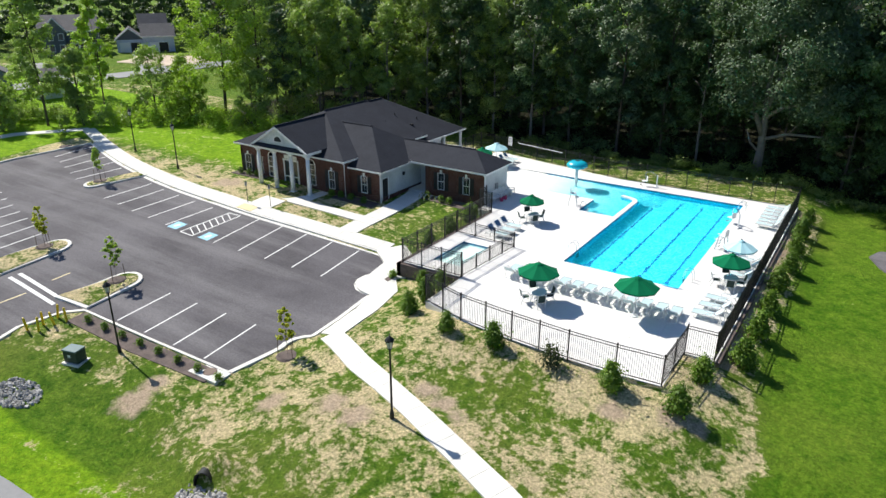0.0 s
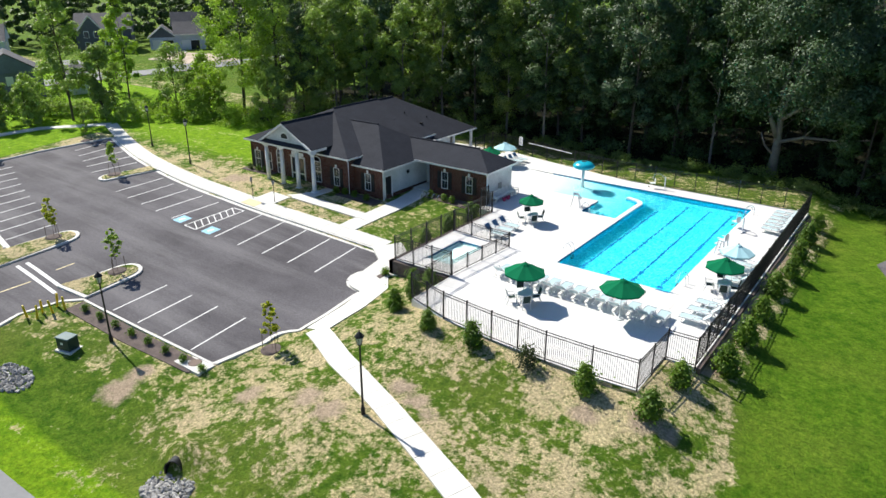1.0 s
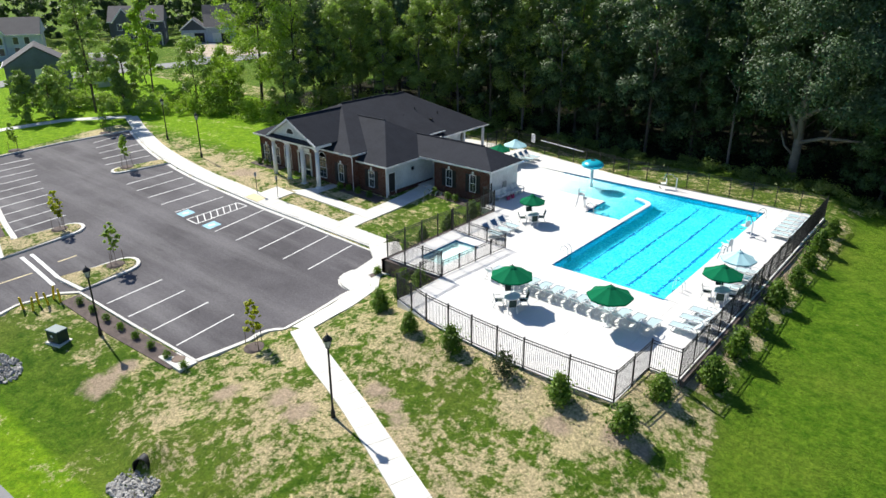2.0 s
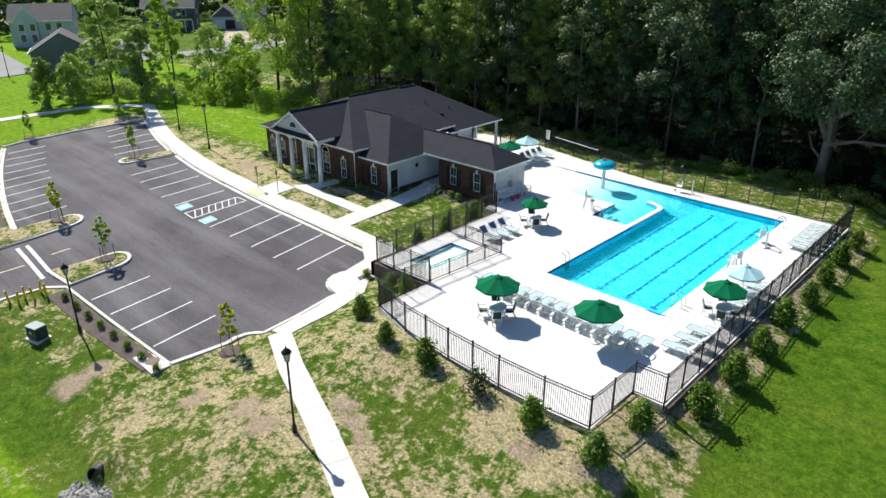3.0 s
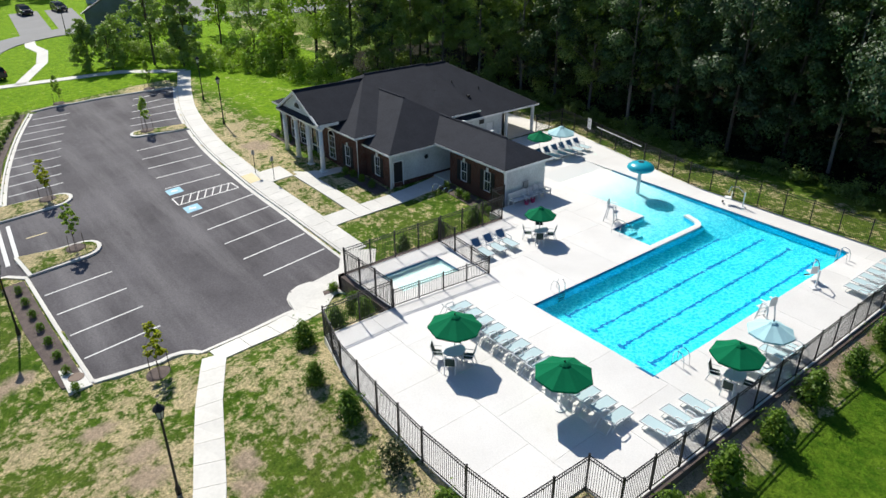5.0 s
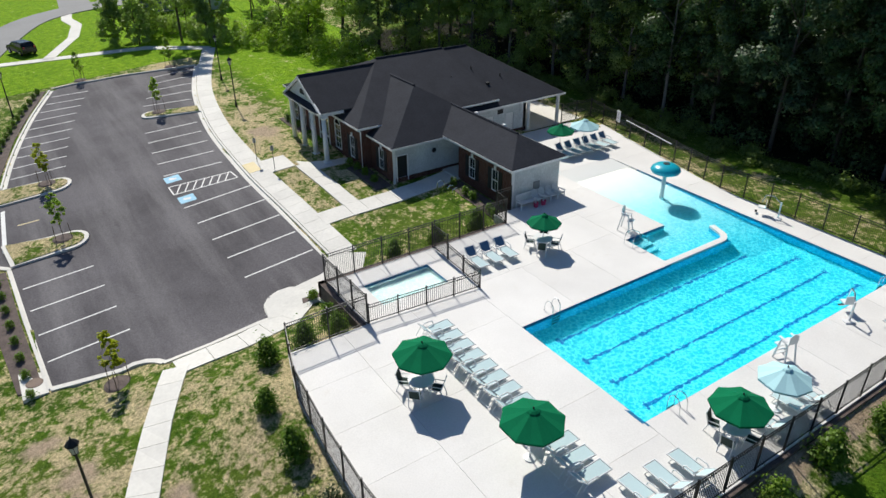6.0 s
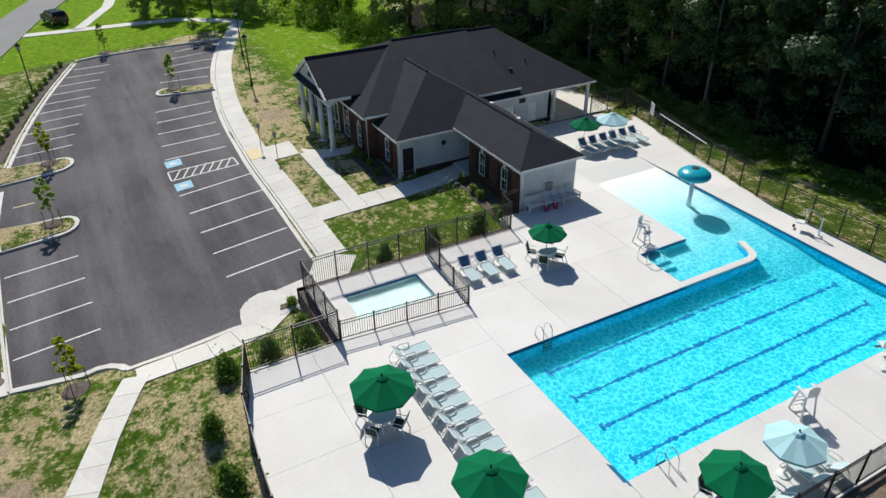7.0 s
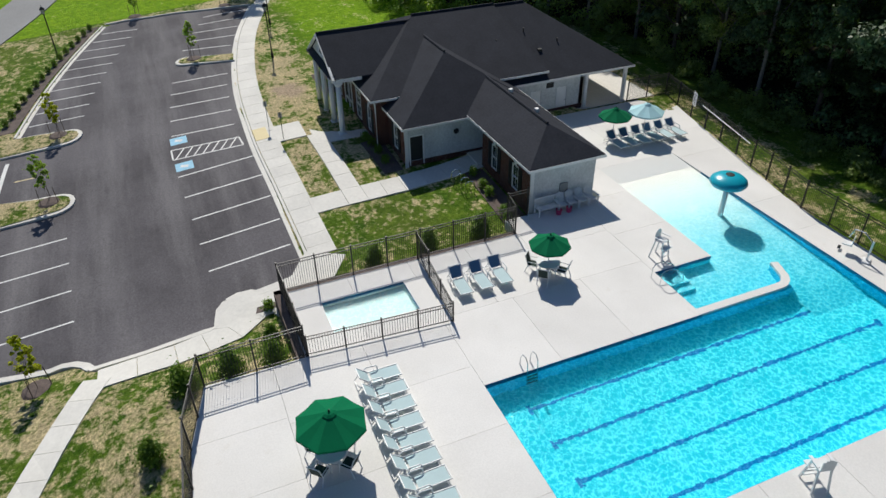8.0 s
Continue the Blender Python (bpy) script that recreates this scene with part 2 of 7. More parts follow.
def asphalt_material():
    """Sealed asphalt: soft blotches, tyre-worn streaks along the aisle, fine grit."""
    m, nt, p = nodes_of("asphalt")
    g = nt.nodes.new("ShaderNodeNewGeometry")
    mp = nt.nodes.new("ShaderNodeMapping")
    mp.inputs["Rotation"].default_value = (0, 0, radians(-6))
    mp.inputs["Scale"].default_value = (0.05, 0.55, 1)
    nt.links.new(g.outputs["Position"], mp.inputs["Vector"])
    a = noise_node(nt, 0.16, 6, 0.6)
    s = noise_node(nt, 1.0, 5, 0.6, mp.outputs[0])
    c = noise_node(nt, 9.0, 4, 0.8)
    col = ramp(nt, a, [(0.36, (0.082, 0.077, 0.083)), (0.64, (0.132, 0.125, 0.134))])
    col = mixc(nt, ramp(nt, s, [(0.45, (0, 0, 0)), (0.72, (0.85, 0.85, 0.85))]), col, (0.185, 0.177, 0.183))
    col = mixc(nt, 1.0, col, ramp(nt, c, [(0.3, (0.72, 0.72, 0.72)), (0.7, (1.28, 1.28, 1.28))]), "MULTIPLY")
    nt.links.new(col, p.inputs["Base Color"])
    p.inputs["Roughness"].default_value = 0.8
    bump(nt, p, c, 0.3, 0.02)
    return m


LAWN = ground_material()
ASPHALT = asphalt_material()
ROAD = grainy("road_asphalt", (0.24, 0.24, 0.24), 0.85, var=0.15, big=0.2, fine=4.0)
CONCRETE = grainy("concrete", (0.70, 0.68, 0.63), 0.8, var=0.13, big=0.35, fine=5.0, relief=0.1, obj=0.05)
DECK = deck_material()
PAINT = grainy("road_paint", (0.72, 0.72, 0.70), 0.7, var=0.12, big=1.5, fine=12)
YELLOW = grainy("yellow_paint", (0.72, 0.60, 0.33), 0.7, var=0.12)
YELLOWPOST = grainy("yellow_plastic", (0.80, 0.56, 0.02), 0.5, var=0.1)
BLUEPAINT = grainy("blue_paint", (0.28, 0.55, 0.72), 0.7, var=0.15, big=2.0)
BRICK = brick_material()
ROOF = course_material("asphalt_shingle", (0.033, 0.036, 0.046), 0.085, 2, 0.25, 0.5)
SIDING = course_material("white_siding", (0.60, 0.62, 0.62), 0.15, 2, 0.35)
WHITE = grainy("white_paint", (0.78, 0.78, 0.77), 0.5, var=0.04, relief=0.03)
PLASTIC = grainy("white_plastic", (0.75, 0.76, 0.76), 0.4, var=0.04, relief=0.02)
BLACK = grainy("black_metal", (0.018, 0.018, 0.019), 0.45, 0.3, var=0.2, relief=0.02)
DARK = grainy("dark_shutter", (0.012, 0.013, 0.014), 0.6, var=0.2, relief=0.03)
STEEL = grainy("steel", (0.62, 0.64, 0.66), 0.25, 1.0, var=0.05, relief=0.0)
GLASS = glass_pane()
PLASTER = grainy("pool_plaster", (0.11, 0.70, 0.77), 0.7, var=0.05, big=0.8, fine=5.0, relief=0.05)
def fading_plaster():
    """White plaster that turns aqua with depth, along x."""
    m, nt, p = nodes_of("fading_plaster")
    g = nt.nodes.new("ShaderNodeNewGeometry")
    sep = nt.nodes.new("ShaderNodeSeparateXYZ")
    nt.links.new(g.outputs["Position"], sep.inputs[0])
    u = maths(nt, "DIVIDE", maths(nt, "ADD", sep.outputs[0], 33.0), 14.5)
    u = maths(nt, "ADD", u, maths(nt, "MULTIPLY", maths(nt, "SUBTRACT", noise_node(nt, 0.6), 0.5), 0.12))
    nt.links.new(ramp(nt, u, [(0.0, (0.70, 0.70, 0.68)), (0.2, (0.68, 0.71, 0.70)), (0.42, (0.60, 0.76, 0.78)), (0.62, (0.40, 0.72, 0.78)), (1.0, (0.12, 0.62, 0.71))]), p.inputs["Base Color"])
    p.inputs["Roughness"].default_value = 0.7
    return m


FADING = fading_plaster()
POOLWALL = grainy("pool_wall_plaster", (0.030, 0.60, 0.86), 0.7, var=0.05)
BEACH = grainy("beach_plaster", (0.64, 0.72, 0.72), 0.7, var=0.04)
LANE = grainy("lane_tile", (0.008, 0.15, 0.42), 0.4, var=0.15)
TILE = grainy("waterline_tile", (0.012, 0.15, 0.30), 0.3, var=0.2, fine=14)
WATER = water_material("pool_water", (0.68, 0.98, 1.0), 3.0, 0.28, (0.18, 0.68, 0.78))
SPAWATER = water_material("spa_water", (0.84, 0.98, 0.99), 3.0, 0.06, (0.86, 0.97, 0.98), 60.0, 0.0)
GREEN = grainy("green_canvas", (0.001, 0.150, 0.062), 0.9, var=0.12, big=1.0, fine=14, relief=0.05)
AQUA = grainy("pale_blue_canvas", (0.44, 0.72, 0.76), 0.8, var=0.06, fine=14, relief=0.05)
TEAL = grainy("teal_fibreglass", (0.006, 0.40, 0.52), 0.3, var=0.06, relief=0.03)
SLING = grainy("pale_sling", (0.46, 0.60, 0.62), 0.8, var=0.08, fine=20)
BLUESLING = grainy("navy_sling", (0.07, 0.16, 0.29), 0.8, var=0.12, fine=20)
GREENSLING = grainy("dark_green_sling", (0.012, 0.035, 0.028), 0.8, var=0.15, fine=20)
MULCH = grainy("mulch", (0.12, 0.092, 0.082), 0.95, var=0.5, big=2.0, fine=14, relief=0.8)
STONE = grainy("riprap_stone", (0.36, 0.35, 0.33), 0.9, var=0.25, big=1.5, fine=9, relief=0.4, island=0.4)
BARK = grainy("bark", (0.085, 0.068, 0.052), 0.95, var=0.4, big=1.5, fine=12, relief=0.7)
PALEBARK = grainy("pale_bark", (0.20, 0.175, 0.15), 0.95, var=0.35, big=1.5, fine=10, relief=0.6)
WOODPOST = grainy("stake_wood", (0.10, 0.07, 0.045), 0.9, var=0.3)
# woodland shade is put into this leaf colour, sunlight into the next one
LEAF = leaf_material("shaded_oak_leaves", (0.016, 0.038, 0.014), (0.21, 0.33, 0.115), 0.22, 0.28)
LEAF_SUNLIT = leaf_material("sunlit_leaves", (0.06, 0.105, 0.022), (0.40, 0.50, 0.14), 0.36, 0.42)
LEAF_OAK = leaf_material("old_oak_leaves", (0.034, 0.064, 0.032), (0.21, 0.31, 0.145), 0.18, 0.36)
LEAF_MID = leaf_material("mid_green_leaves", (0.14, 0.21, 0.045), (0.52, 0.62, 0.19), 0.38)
LEAF_LIGHT = leaf_material("light_leaves", (0.17, 0.26, 0.030), (0.56, 0.68, 0.12), 0.45)
LEAF_YELLOW = leaf_material("young_leaves", (0.30, 0.33, 0.015), (0.68, 0.62, 0.05), 0.5)
LEAF_SHRUB = leaf_material("shrub_leaves", (0.055, 0.125, 0.014), (0.25, 0.37, 0.045), 0.35)
UTILITY = grainy("utility_green", (0.018, 0.040, 0.034), 0.5, var=0.15)
NAVY = course_material("navy_siding", (0.13, 0.155, 0.22), 0.18, 2, 0.4)
GREYSIDING = course_material("grey_siding", (0.11, 0.12, 0.145), 0.18, 2, 0.4)
PALESIDING = course_material("pale_siding", (0.52, 0.56, 0.66), 0.18, 2, 0.4)
GREYROOF = course_material("grey_shingle", (0.10, 0.095, 0.10), 0.1, 2, 0.4)
CARPAINT = grainy("black_car_paint", (0.012, 0.014, 0.018), 0.2, 0.2, var=0.05, relief=0)
RUBBER = grainy("tyre_rubber", (0.02, 0.02, 0.02), 0.9, var=0.1)
PINK = grainy("pink_plastic", (0.55, 0.05, 0.14), 0.5, var=0.06)
RED = grainy("red_lens", (0.35, 0.02, 0.02), 0.3, var=0.05)


for m_ in (GREEN, ROOF, ASPHALT, BRICK):
    m_.node_tree.nodes["Principled BSDF"].inputs["Specular IOR Level"].default_value = 0.12


# ---- mesh helpers ----
def part(name, bm, material, parent=None, label="", smooth=False):
    me = bpy.data.meshes.new(name)
    bm.normal_update()
    bm.to_mesh(me)
    bm.free()
    me.materials.append(material)
    if smooth:
        me.polygons.foreach_set("use_smooth", [True] * len(me.polygons))
    ob = new(name, me)
    if parent:
        ob.parent = parent
    if label:
        ob["label"] = label
    return ob


def shared(name, ob, parent, m):
    """Another piece on the mesh of ob."""
    o = new(name, ob.data)
    o.parent = parent
    o.matrix_basis = m
    return o


def thing(name, m, label, category, group="", kind=""):
    e = new(name)
    e.empty_display_size = 0.2
    e.matrix_basis = m
    return tagged(e, label, category, group, kind)


def box(bm, x0, x1, y0, y1, z0, z1, m=None):
    vs = [bm.verts.new((x, y, z)) for z in (z0, z1) for x, y in ((x0, y0), (x1, y0), (x1, y1), (x0, y1))]
    fs = [(3, 2, 1, 0), (4, 5, 6, 7), (0, 1, 5, 4), (1, 2, 6, 5), (2, 3, 7, 6), (3, 0, 4, 7)]
    for f in fs:
        bm.faces.new([vs[i] for i in f])
    if m is not None:
        bmesh.ops.transform(bm, matrix=m, verts=vs)
    return vs


def boxes(*args):
    bm = bmesh.new()
    for a in args:
        box(bm, *a)
    return bm


def soft(bm, width=0.01, seg=1):
    bmesh.ops.bevel(bm, geom=list(bm.edges), offset=width, segments=seg, affect="EDGES", clamp_overlap=True)
    return bm


def prism(bm, pts, z0, z1):
    """An upright prism on an outline; z0 and z1 may be functions of x, y."""
    f0 = z0 if callable(z0) else (lambda x, y: z0)
    f1 = z1 if callable(z1) else (lambda x, y: z1)
    lo = [bm.verts.new((x, y, f0(x, y))) for x, y in pts]
    hi = [bm.verts.new((x, y, f1(x, y))) for x, y in pts]
    bm.faces.new(hi)
    bm.faces.new(lo[::-1])
    n = len(pts)
    for i in range(n):
        bm.faces.new((lo[i], lo[(i + 1) % n], hi[(i + 1) % n], hi[i]))
    return bm


def tube(bm, pts, r, seg=6, r2=None, close=True):
    """A round bar along points, tapering from r to r2."""
    pts = [Vector(p) for p in pts]
    rings = []
    n = len(pts)
    for i, p in enumerate(pts):
        d = (pts[min(i + 1, n - 1)] - pts[max(i - 1, 0)]).normalized()
        side = d.cross(Vector((0, 0, 1)))
        if side.length < 0.05:
            side = d.cross(Vector((1, 0, 0)))
        side.normalize()
        up = side.cross(d)
        k = r if r2 is None else r + (r2 - r) * i / max(1, n - 1)
        rings.append([bm.verts.new(p + (side * math.cos(a) + up * math.sin(a)) * k) for a in [2 * math.pi * j / seg for j in range(seg)]])
    for a, b in zip(rings, rings[1:]):
        for j in range(seg):
            bm.faces.new((a[j], a[(j + 1) % seg], b[(j + 1) % seg], b[j]))
    if close:
        bm.faces.new(rings[0][::-1])
        bm.faces.new(rings[-1])
    return bm


def lathe(bm, prof, seg=16, at=(0, 0, 0)):
    """A turned shape from (radius, height) pairs."""
    rings = []
    for r, z in prof:
        rings.append([bm.verts.new((at[0] + r * math.cos(2 * math.pi * j / seg), at[1] + r * math.sin(2 * math.pi * j / seg), at[2] + z)) for j in range(seg)])
    for a, b in zip(rings, rings[1:]):
        for j in range(seg):
            bm.faces.new((a[j], a[(j + 1) % seg], b[(j + 1) % seg], b[j]))
    bm.faces.new(rings[0][::-1])
    bm.faces.new(rings[-1])
    return bm


def arc(cx, cy, r, a0, a1, n=8):
    return [(cx + r * math.cos(radians(a0 + (a1 - a0) * i / n)), cy + r * math.sin(radians(a0 + (a1 - a0) * i / n))) for i in range(n + 1)]


def offset_line(pts, d):
    """A line beside a line, d metres to its left."""
    out = []
    n = len(pts)
    for i, (x, y) in enumerate(pts):
        ax, ay = pts[max(i - 1, 0)]
        bx, by = pts[min(i + 1, n - 1)]
        l = math.hypot(bx - ax, by - ay) or 1
        out.append((x - (by - ay) / l * d, y + (bx - ax) / l * d))
    return out


def resample(pts, step):
    out = [pts[0]]
    for a, b in zip(pts, pts[1:]):
        l = math.hypot(b[0] - a[0], b[1] - a[1])
        n = max(1, round(l / step))
        out += [(a[0] + (b[0] - a[0]) * i / n, a[1] + (b[1] - a[1]) * i / n) for i in range(1, n + 1)]
    return out


def smooth_line(pts, n=6):
    """A curve through the points."""
    out = []
    for i in range(len(pts) - 1):
        p0, p1, p2, p3 = pts[max(i - 1, 0)], pts[i], pts[i + 1], pts[min(i + 2, len(pts) - 1)]
        for k in range(n):
            t = k / n
            out.append(tuple(0.5 * (2 * b + (c - a) * t + (2 * a - 5 * b + 4 * c - d) * t * t + (3 * b - a - 3 * c + d) * t ** 3) for a, b, c, d in zip(p0, p1, p2, p3)))
    out.append(pts[-1])
    return out


def band(bm, left, right, z0, z1):
    """A strip between two lines with the same number of points, from z0 up to z1 (functions)."""
    rows = []
    for (ax, ay), (bx, by) in zip(left, right):
        rows.append([bm.verts.new((ax, ay, z0(ax, ay))), bm.verts.new((bx, by, z0(bx, by))), bm.verts.new((bx, by, z1(bx, by))), bm.verts.new((ax, ay, z1(ax, ay)))])
    for a, b in zip(rows, rows[1:]):
        for i in range(4):
            j = (i + 1) % 4
            bm.faces.new((a[i], b[i], b[j], a[j]))
    bm.faces.new(rows[0])
    bm.faces.new(rows[-1][::-1])
    bmesh.ops.recalc_face_normals(bm, faces=list(bm.faces))
    return bm


def inside(poly, x, y):
    hit = False
    j = len(poly) - 1
    for i in range(len(poly)):
        xi, yi = poly[i]
        xj, yj = poly[j]
        if (yi > y) != (yj > y) and x < (xj - xi) * (y - yi) / (yj - yi) + xi:
            hit = not hit
        j = i
    return hit


# ---- ground ----
def sst(a, b, v):
    t = min(1.0, max(0.0, (v - a) / (b - a)))
    return t * t * (3 - 2 * t)


def park(x, y):
    fx = -0.04 * (max(x, -52) + 40) - 0.012 * (min(max(x, -160), -52) + 52)
    yy = min(y, 42)
    return -1.0 + fx + 0.085 * (max(yy, 0) - 35) + 0.02 * (min(y, 60) - yy)


SLOPE_Y = (0, 12, 18, 22, 26, 28, 30, 31.2)
SLOPE_Z = (-4.38, -2.94, -2.0, -1.52, -1.40, -1.0, -0.38, -0.12)


def level(x, y):
    """Height of the paved surface and of the lawn's foot."""
    p = park(x, y)
    b = float(np.interp(y, SLOPE_Y, SLOPE_Z))
    b = b - 1.0 * sst(-8, -2, x)
    b = b - 0.27 * min(1.0, max(0.0, (x + 23.4) / 15.7)) * sst(24, 30, y) * (1 - sst(40, 50, y))
    w = sst(-30, -20, x)
    rise = 0.3 * math.exp(-(((x + 26.3) / 2.8) ** 2 + ((y - 28.0) / 2.6) ** 2)) * sst(-29.5, -27.3, x)
    return p * (1 - w) + b * w + rise


def lawn(x, y):
    return level(x, y) + 0.08


RIGHT_CURB = smooth_line([(-32.0, 39.5), (-40, 39.4), (-48.0, 39.3), (-58.4, 39.9), (-69.7, 41.9), (-80.0, 45.1)], 6)
LEFT_CURB = smooth_line([(-82.7, 29.6), (-75.5, 27.1), (-68.9, 25.2), (-63, 23.8), (-57.8, 22.8)], 5)
LOT = RIGHT_CURB + [(-80.4, 42.6), (-81.0, 40.4), (-82.2, 37.0), (-82.6, 34.4), (-83.2, 32)] + LEFT_CURB + [
    (-57.6, 21.5), (-57.0, 16.0), (-60.0, 10.5), (-42.0, 10.5), (-45.2, 14.5), (-46.1, 18.5), (-45.4, 21.0), (-44.2, 22.1),
    (-37.5, 22.35), (-30.4, 22.7), (-29.7, 25.6)] + arc(-28.2, 26.6, 1.5, 200, 110, 4) + [(-28.6, 30.5), (-28.8, 34.2)] + arc(-29.6, 35.6, 1.25, 270, 130, 5) + [(-30.5, 38.0), (-31.0, 39.2)]
FRONT_LINE = [(-23.36, 33.08), (-20.15, 32.18), (-16.5, 31.88), (-12.9, 31.75), (-10.2, 31.86), (-7.75, 32.1)]


def DECK_FRONT(x):
    """The bowed front edge of the deck, just inside the fence."""
    return float(np.interp(x, [q[0] for q in FRONT_LINE], [q[1] for q in FRONT_LINE])) - 0.03


DECK_BACK = lambda x: 67.2 + max(0.0, -24.0 - x) * 0.21
UNDER_DECK = [(-27.8, 38.3), (-22.8, 38.3), (-22.8, 33.7), (-19.8, 32.8), (-12.9, 32.3), (-8.3, 32.6), (-8.3, 36.4), (-6.6, 36.5), (-6.6, 66.4), (-41.0, 68.5), (-41, 58), (-29.2, 58), (-29.2, 51.4), (-27.8, 50)]


def axis(fine0, fine1, step, far0, far1):
    out = list(np.arange(fine0, fine1 + 1e-6, step))
    s, v = step, fine1
    while v < far1:
        s *= 1.25
        v += s
        out.append(v)
    s, v = step, fine0
    while v > far0:
        s *= 1.25
        v -= s
        out.insert(0, v)
    return out


def edge_y(x):
    """Front line of the wood."""
    return 67.5 + 9.0 * sst(-72, -50, x) - 4.0 * sst(-6, 6, x)


def build_ground():
    xs, ys = axis(-90, 6, 0.45, -900, 700), axis(8, 76, 0.45, -500, 900)
    nx, ny = len(xs), len(ys)
    co = np.zeros((nx * ny, 3), np.float32)
    dry, litter, soil, lush = (np.zeros(nx * ny, np.float32) for _ in range(4))
    k = 0
    for y in ys:
        for x in xs:
            z = lawn(x, y)
            if -84 < x < -28 and 10 < y < 46 and inside(LOT, x, y):
                z -= 0.2
            elif -43 < x < -5 and 32 < y < 70 and inside(UNDER_DECK, x, y):
                z = -2.6
            elif -50.6 < x < -41.7 and 63.2 < y < 69.8:
                z = -0.35
            else:
                z += 0.05 * noise.noise((x * 0.35, y * 0.35, 0)) + 0.02 * noise.noise((x * 1.7, y * 1.7, 3))
            # the swale by the road
            z -= 0.5 * math.exp(-((y - 15.5) / 1.8) ** 2) * sst(-16, -22, x) * (1 - sst(-36, -44, x)) if -50 < x < -14 and y < 24 else 0
            z += 1.05 * math.exp(-(((x + 24.85) / 1.3) ** 2 + ((y - 16.75) / 0.8) ** 2)) if -32 < x < -20 and 13 < y < 24 else 0
            co[k] = (x, y, z)
            wob = 0.8 * noise.noise((x * 0.25, y * 0.25, 7))
            d, lu = 0.525, 0.25
            if y > 67:
                d = 0.44 if y < 73 else 0.25
            elif x < -84:
                d, lu = 0.2, 1.0
            elif y > 40 and x < -28:
                d = 0.41 if x > -38 else 0.54
                if x < -48:
                    g = sst(43.5, 50, y + 2 * wob)
                    d, lu = 0.60 - 0.32 * g, 0.5 + 0.5 * g
            elif x < -30 and y < 30:
                d = 0.44
            if y < 24:
                g = (1 - sst(14.0, 20.5, y + 2.0 * wob)) * (1 - sst(-21, -12, x))
                d -= 0.24 * g
                lu = max(lu, (0.55 + 0.45 * (1 - sst(13.2, 14.6, y + 0.4 * wob))) * g)
                d += 0.22 * math.exp(-((y - 12.95 - 0.25 * wob) / 0.28) ** 2) * sst(-37, -35, x) * (1 - sst(-29, -26, x))
            if y < 75 and x > -15:
                rim = min(-1.0, max(-3.6, -2.1 - 0.17 * (y - 29.0)))
                g = sst(rim - 0.7, rim + 0.5, x + 0.5 * wob)
                d -= 0.42 * g
                lu += 0.45 * g
            if -24 < x < -5 and 28 < y < 37:
                d += 0.07
            d -= 0.20 * math.exp(-(((x + 14.8) / 3.2) ** 2 + ((y - 27.9) / 1.4) ** 2)) if -26 < x < -5 and 22 < y < 33 else 0
            lush[k] = lu
            dry[k] = d
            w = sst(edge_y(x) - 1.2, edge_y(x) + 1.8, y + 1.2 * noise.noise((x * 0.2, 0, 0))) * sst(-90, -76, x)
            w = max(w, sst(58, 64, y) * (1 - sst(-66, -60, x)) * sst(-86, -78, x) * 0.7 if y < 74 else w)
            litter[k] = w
            for cx, cy, r in ((-54.5, 43.6, 2.6), (-33.3, 18.2, 2.3), (-33.6, 19.6, 1.5), (-22.6, 23.0, 1.7), (-20.6, 22.4, 1.6), (-6.4, 30.4, 1.7), (-5.2, 30.3, 1.3), (-18.6, 26.4, 1.3), (-17.3, 25.8, 1.3), (-16.1, 25.3, 1.3), (-26.0, 21.6, 1.6), (-9.5, 29.2, 1.4), (-139, 97, 9.0), (-128, 92, 7.0), (-120, 84, 6.0), (-83, 33.5, 2.0)):
                q = math.hypot(x - cx, y - cy) / r
                if q < 1.3:
                    soil[k] = max(soil[k], 0.85 * (1 - q / 1.3))
            if -6.4 < x < -3.6 and 36 < y < 67:
                soil[k] = max(soil[k], 0.75 * (1 - sst(-5.2, -4.2, x)))
            k += 1
    quads = np.array([(j * nx + i, j * nx + i + 1, (j + 1) * nx + i + 1, (j + 1) * nx + i) for j in range(ny - 1) for i in range(nx - 1)], np.int32)
    me = bpy.data.meshes.new("ground")
    me.from_pydata(co.tolist(), [], quads.tolist())
    for nm, val in (("dry", dry), ("litter", litter), ("soil", soil), ("lush", lush)):
        at = me.attributes.new(nm, "FLOAT", "POINT")
        at.data.foreach_set("value", val)
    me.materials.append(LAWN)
    me.polygons.foreach_set("use_smooth", [True] * len(me.polygons))
    return tagged(new("ground", me), "patchy green and straw-dry mown lawn sloping gently", "ground", kind="structure")


build_ground()

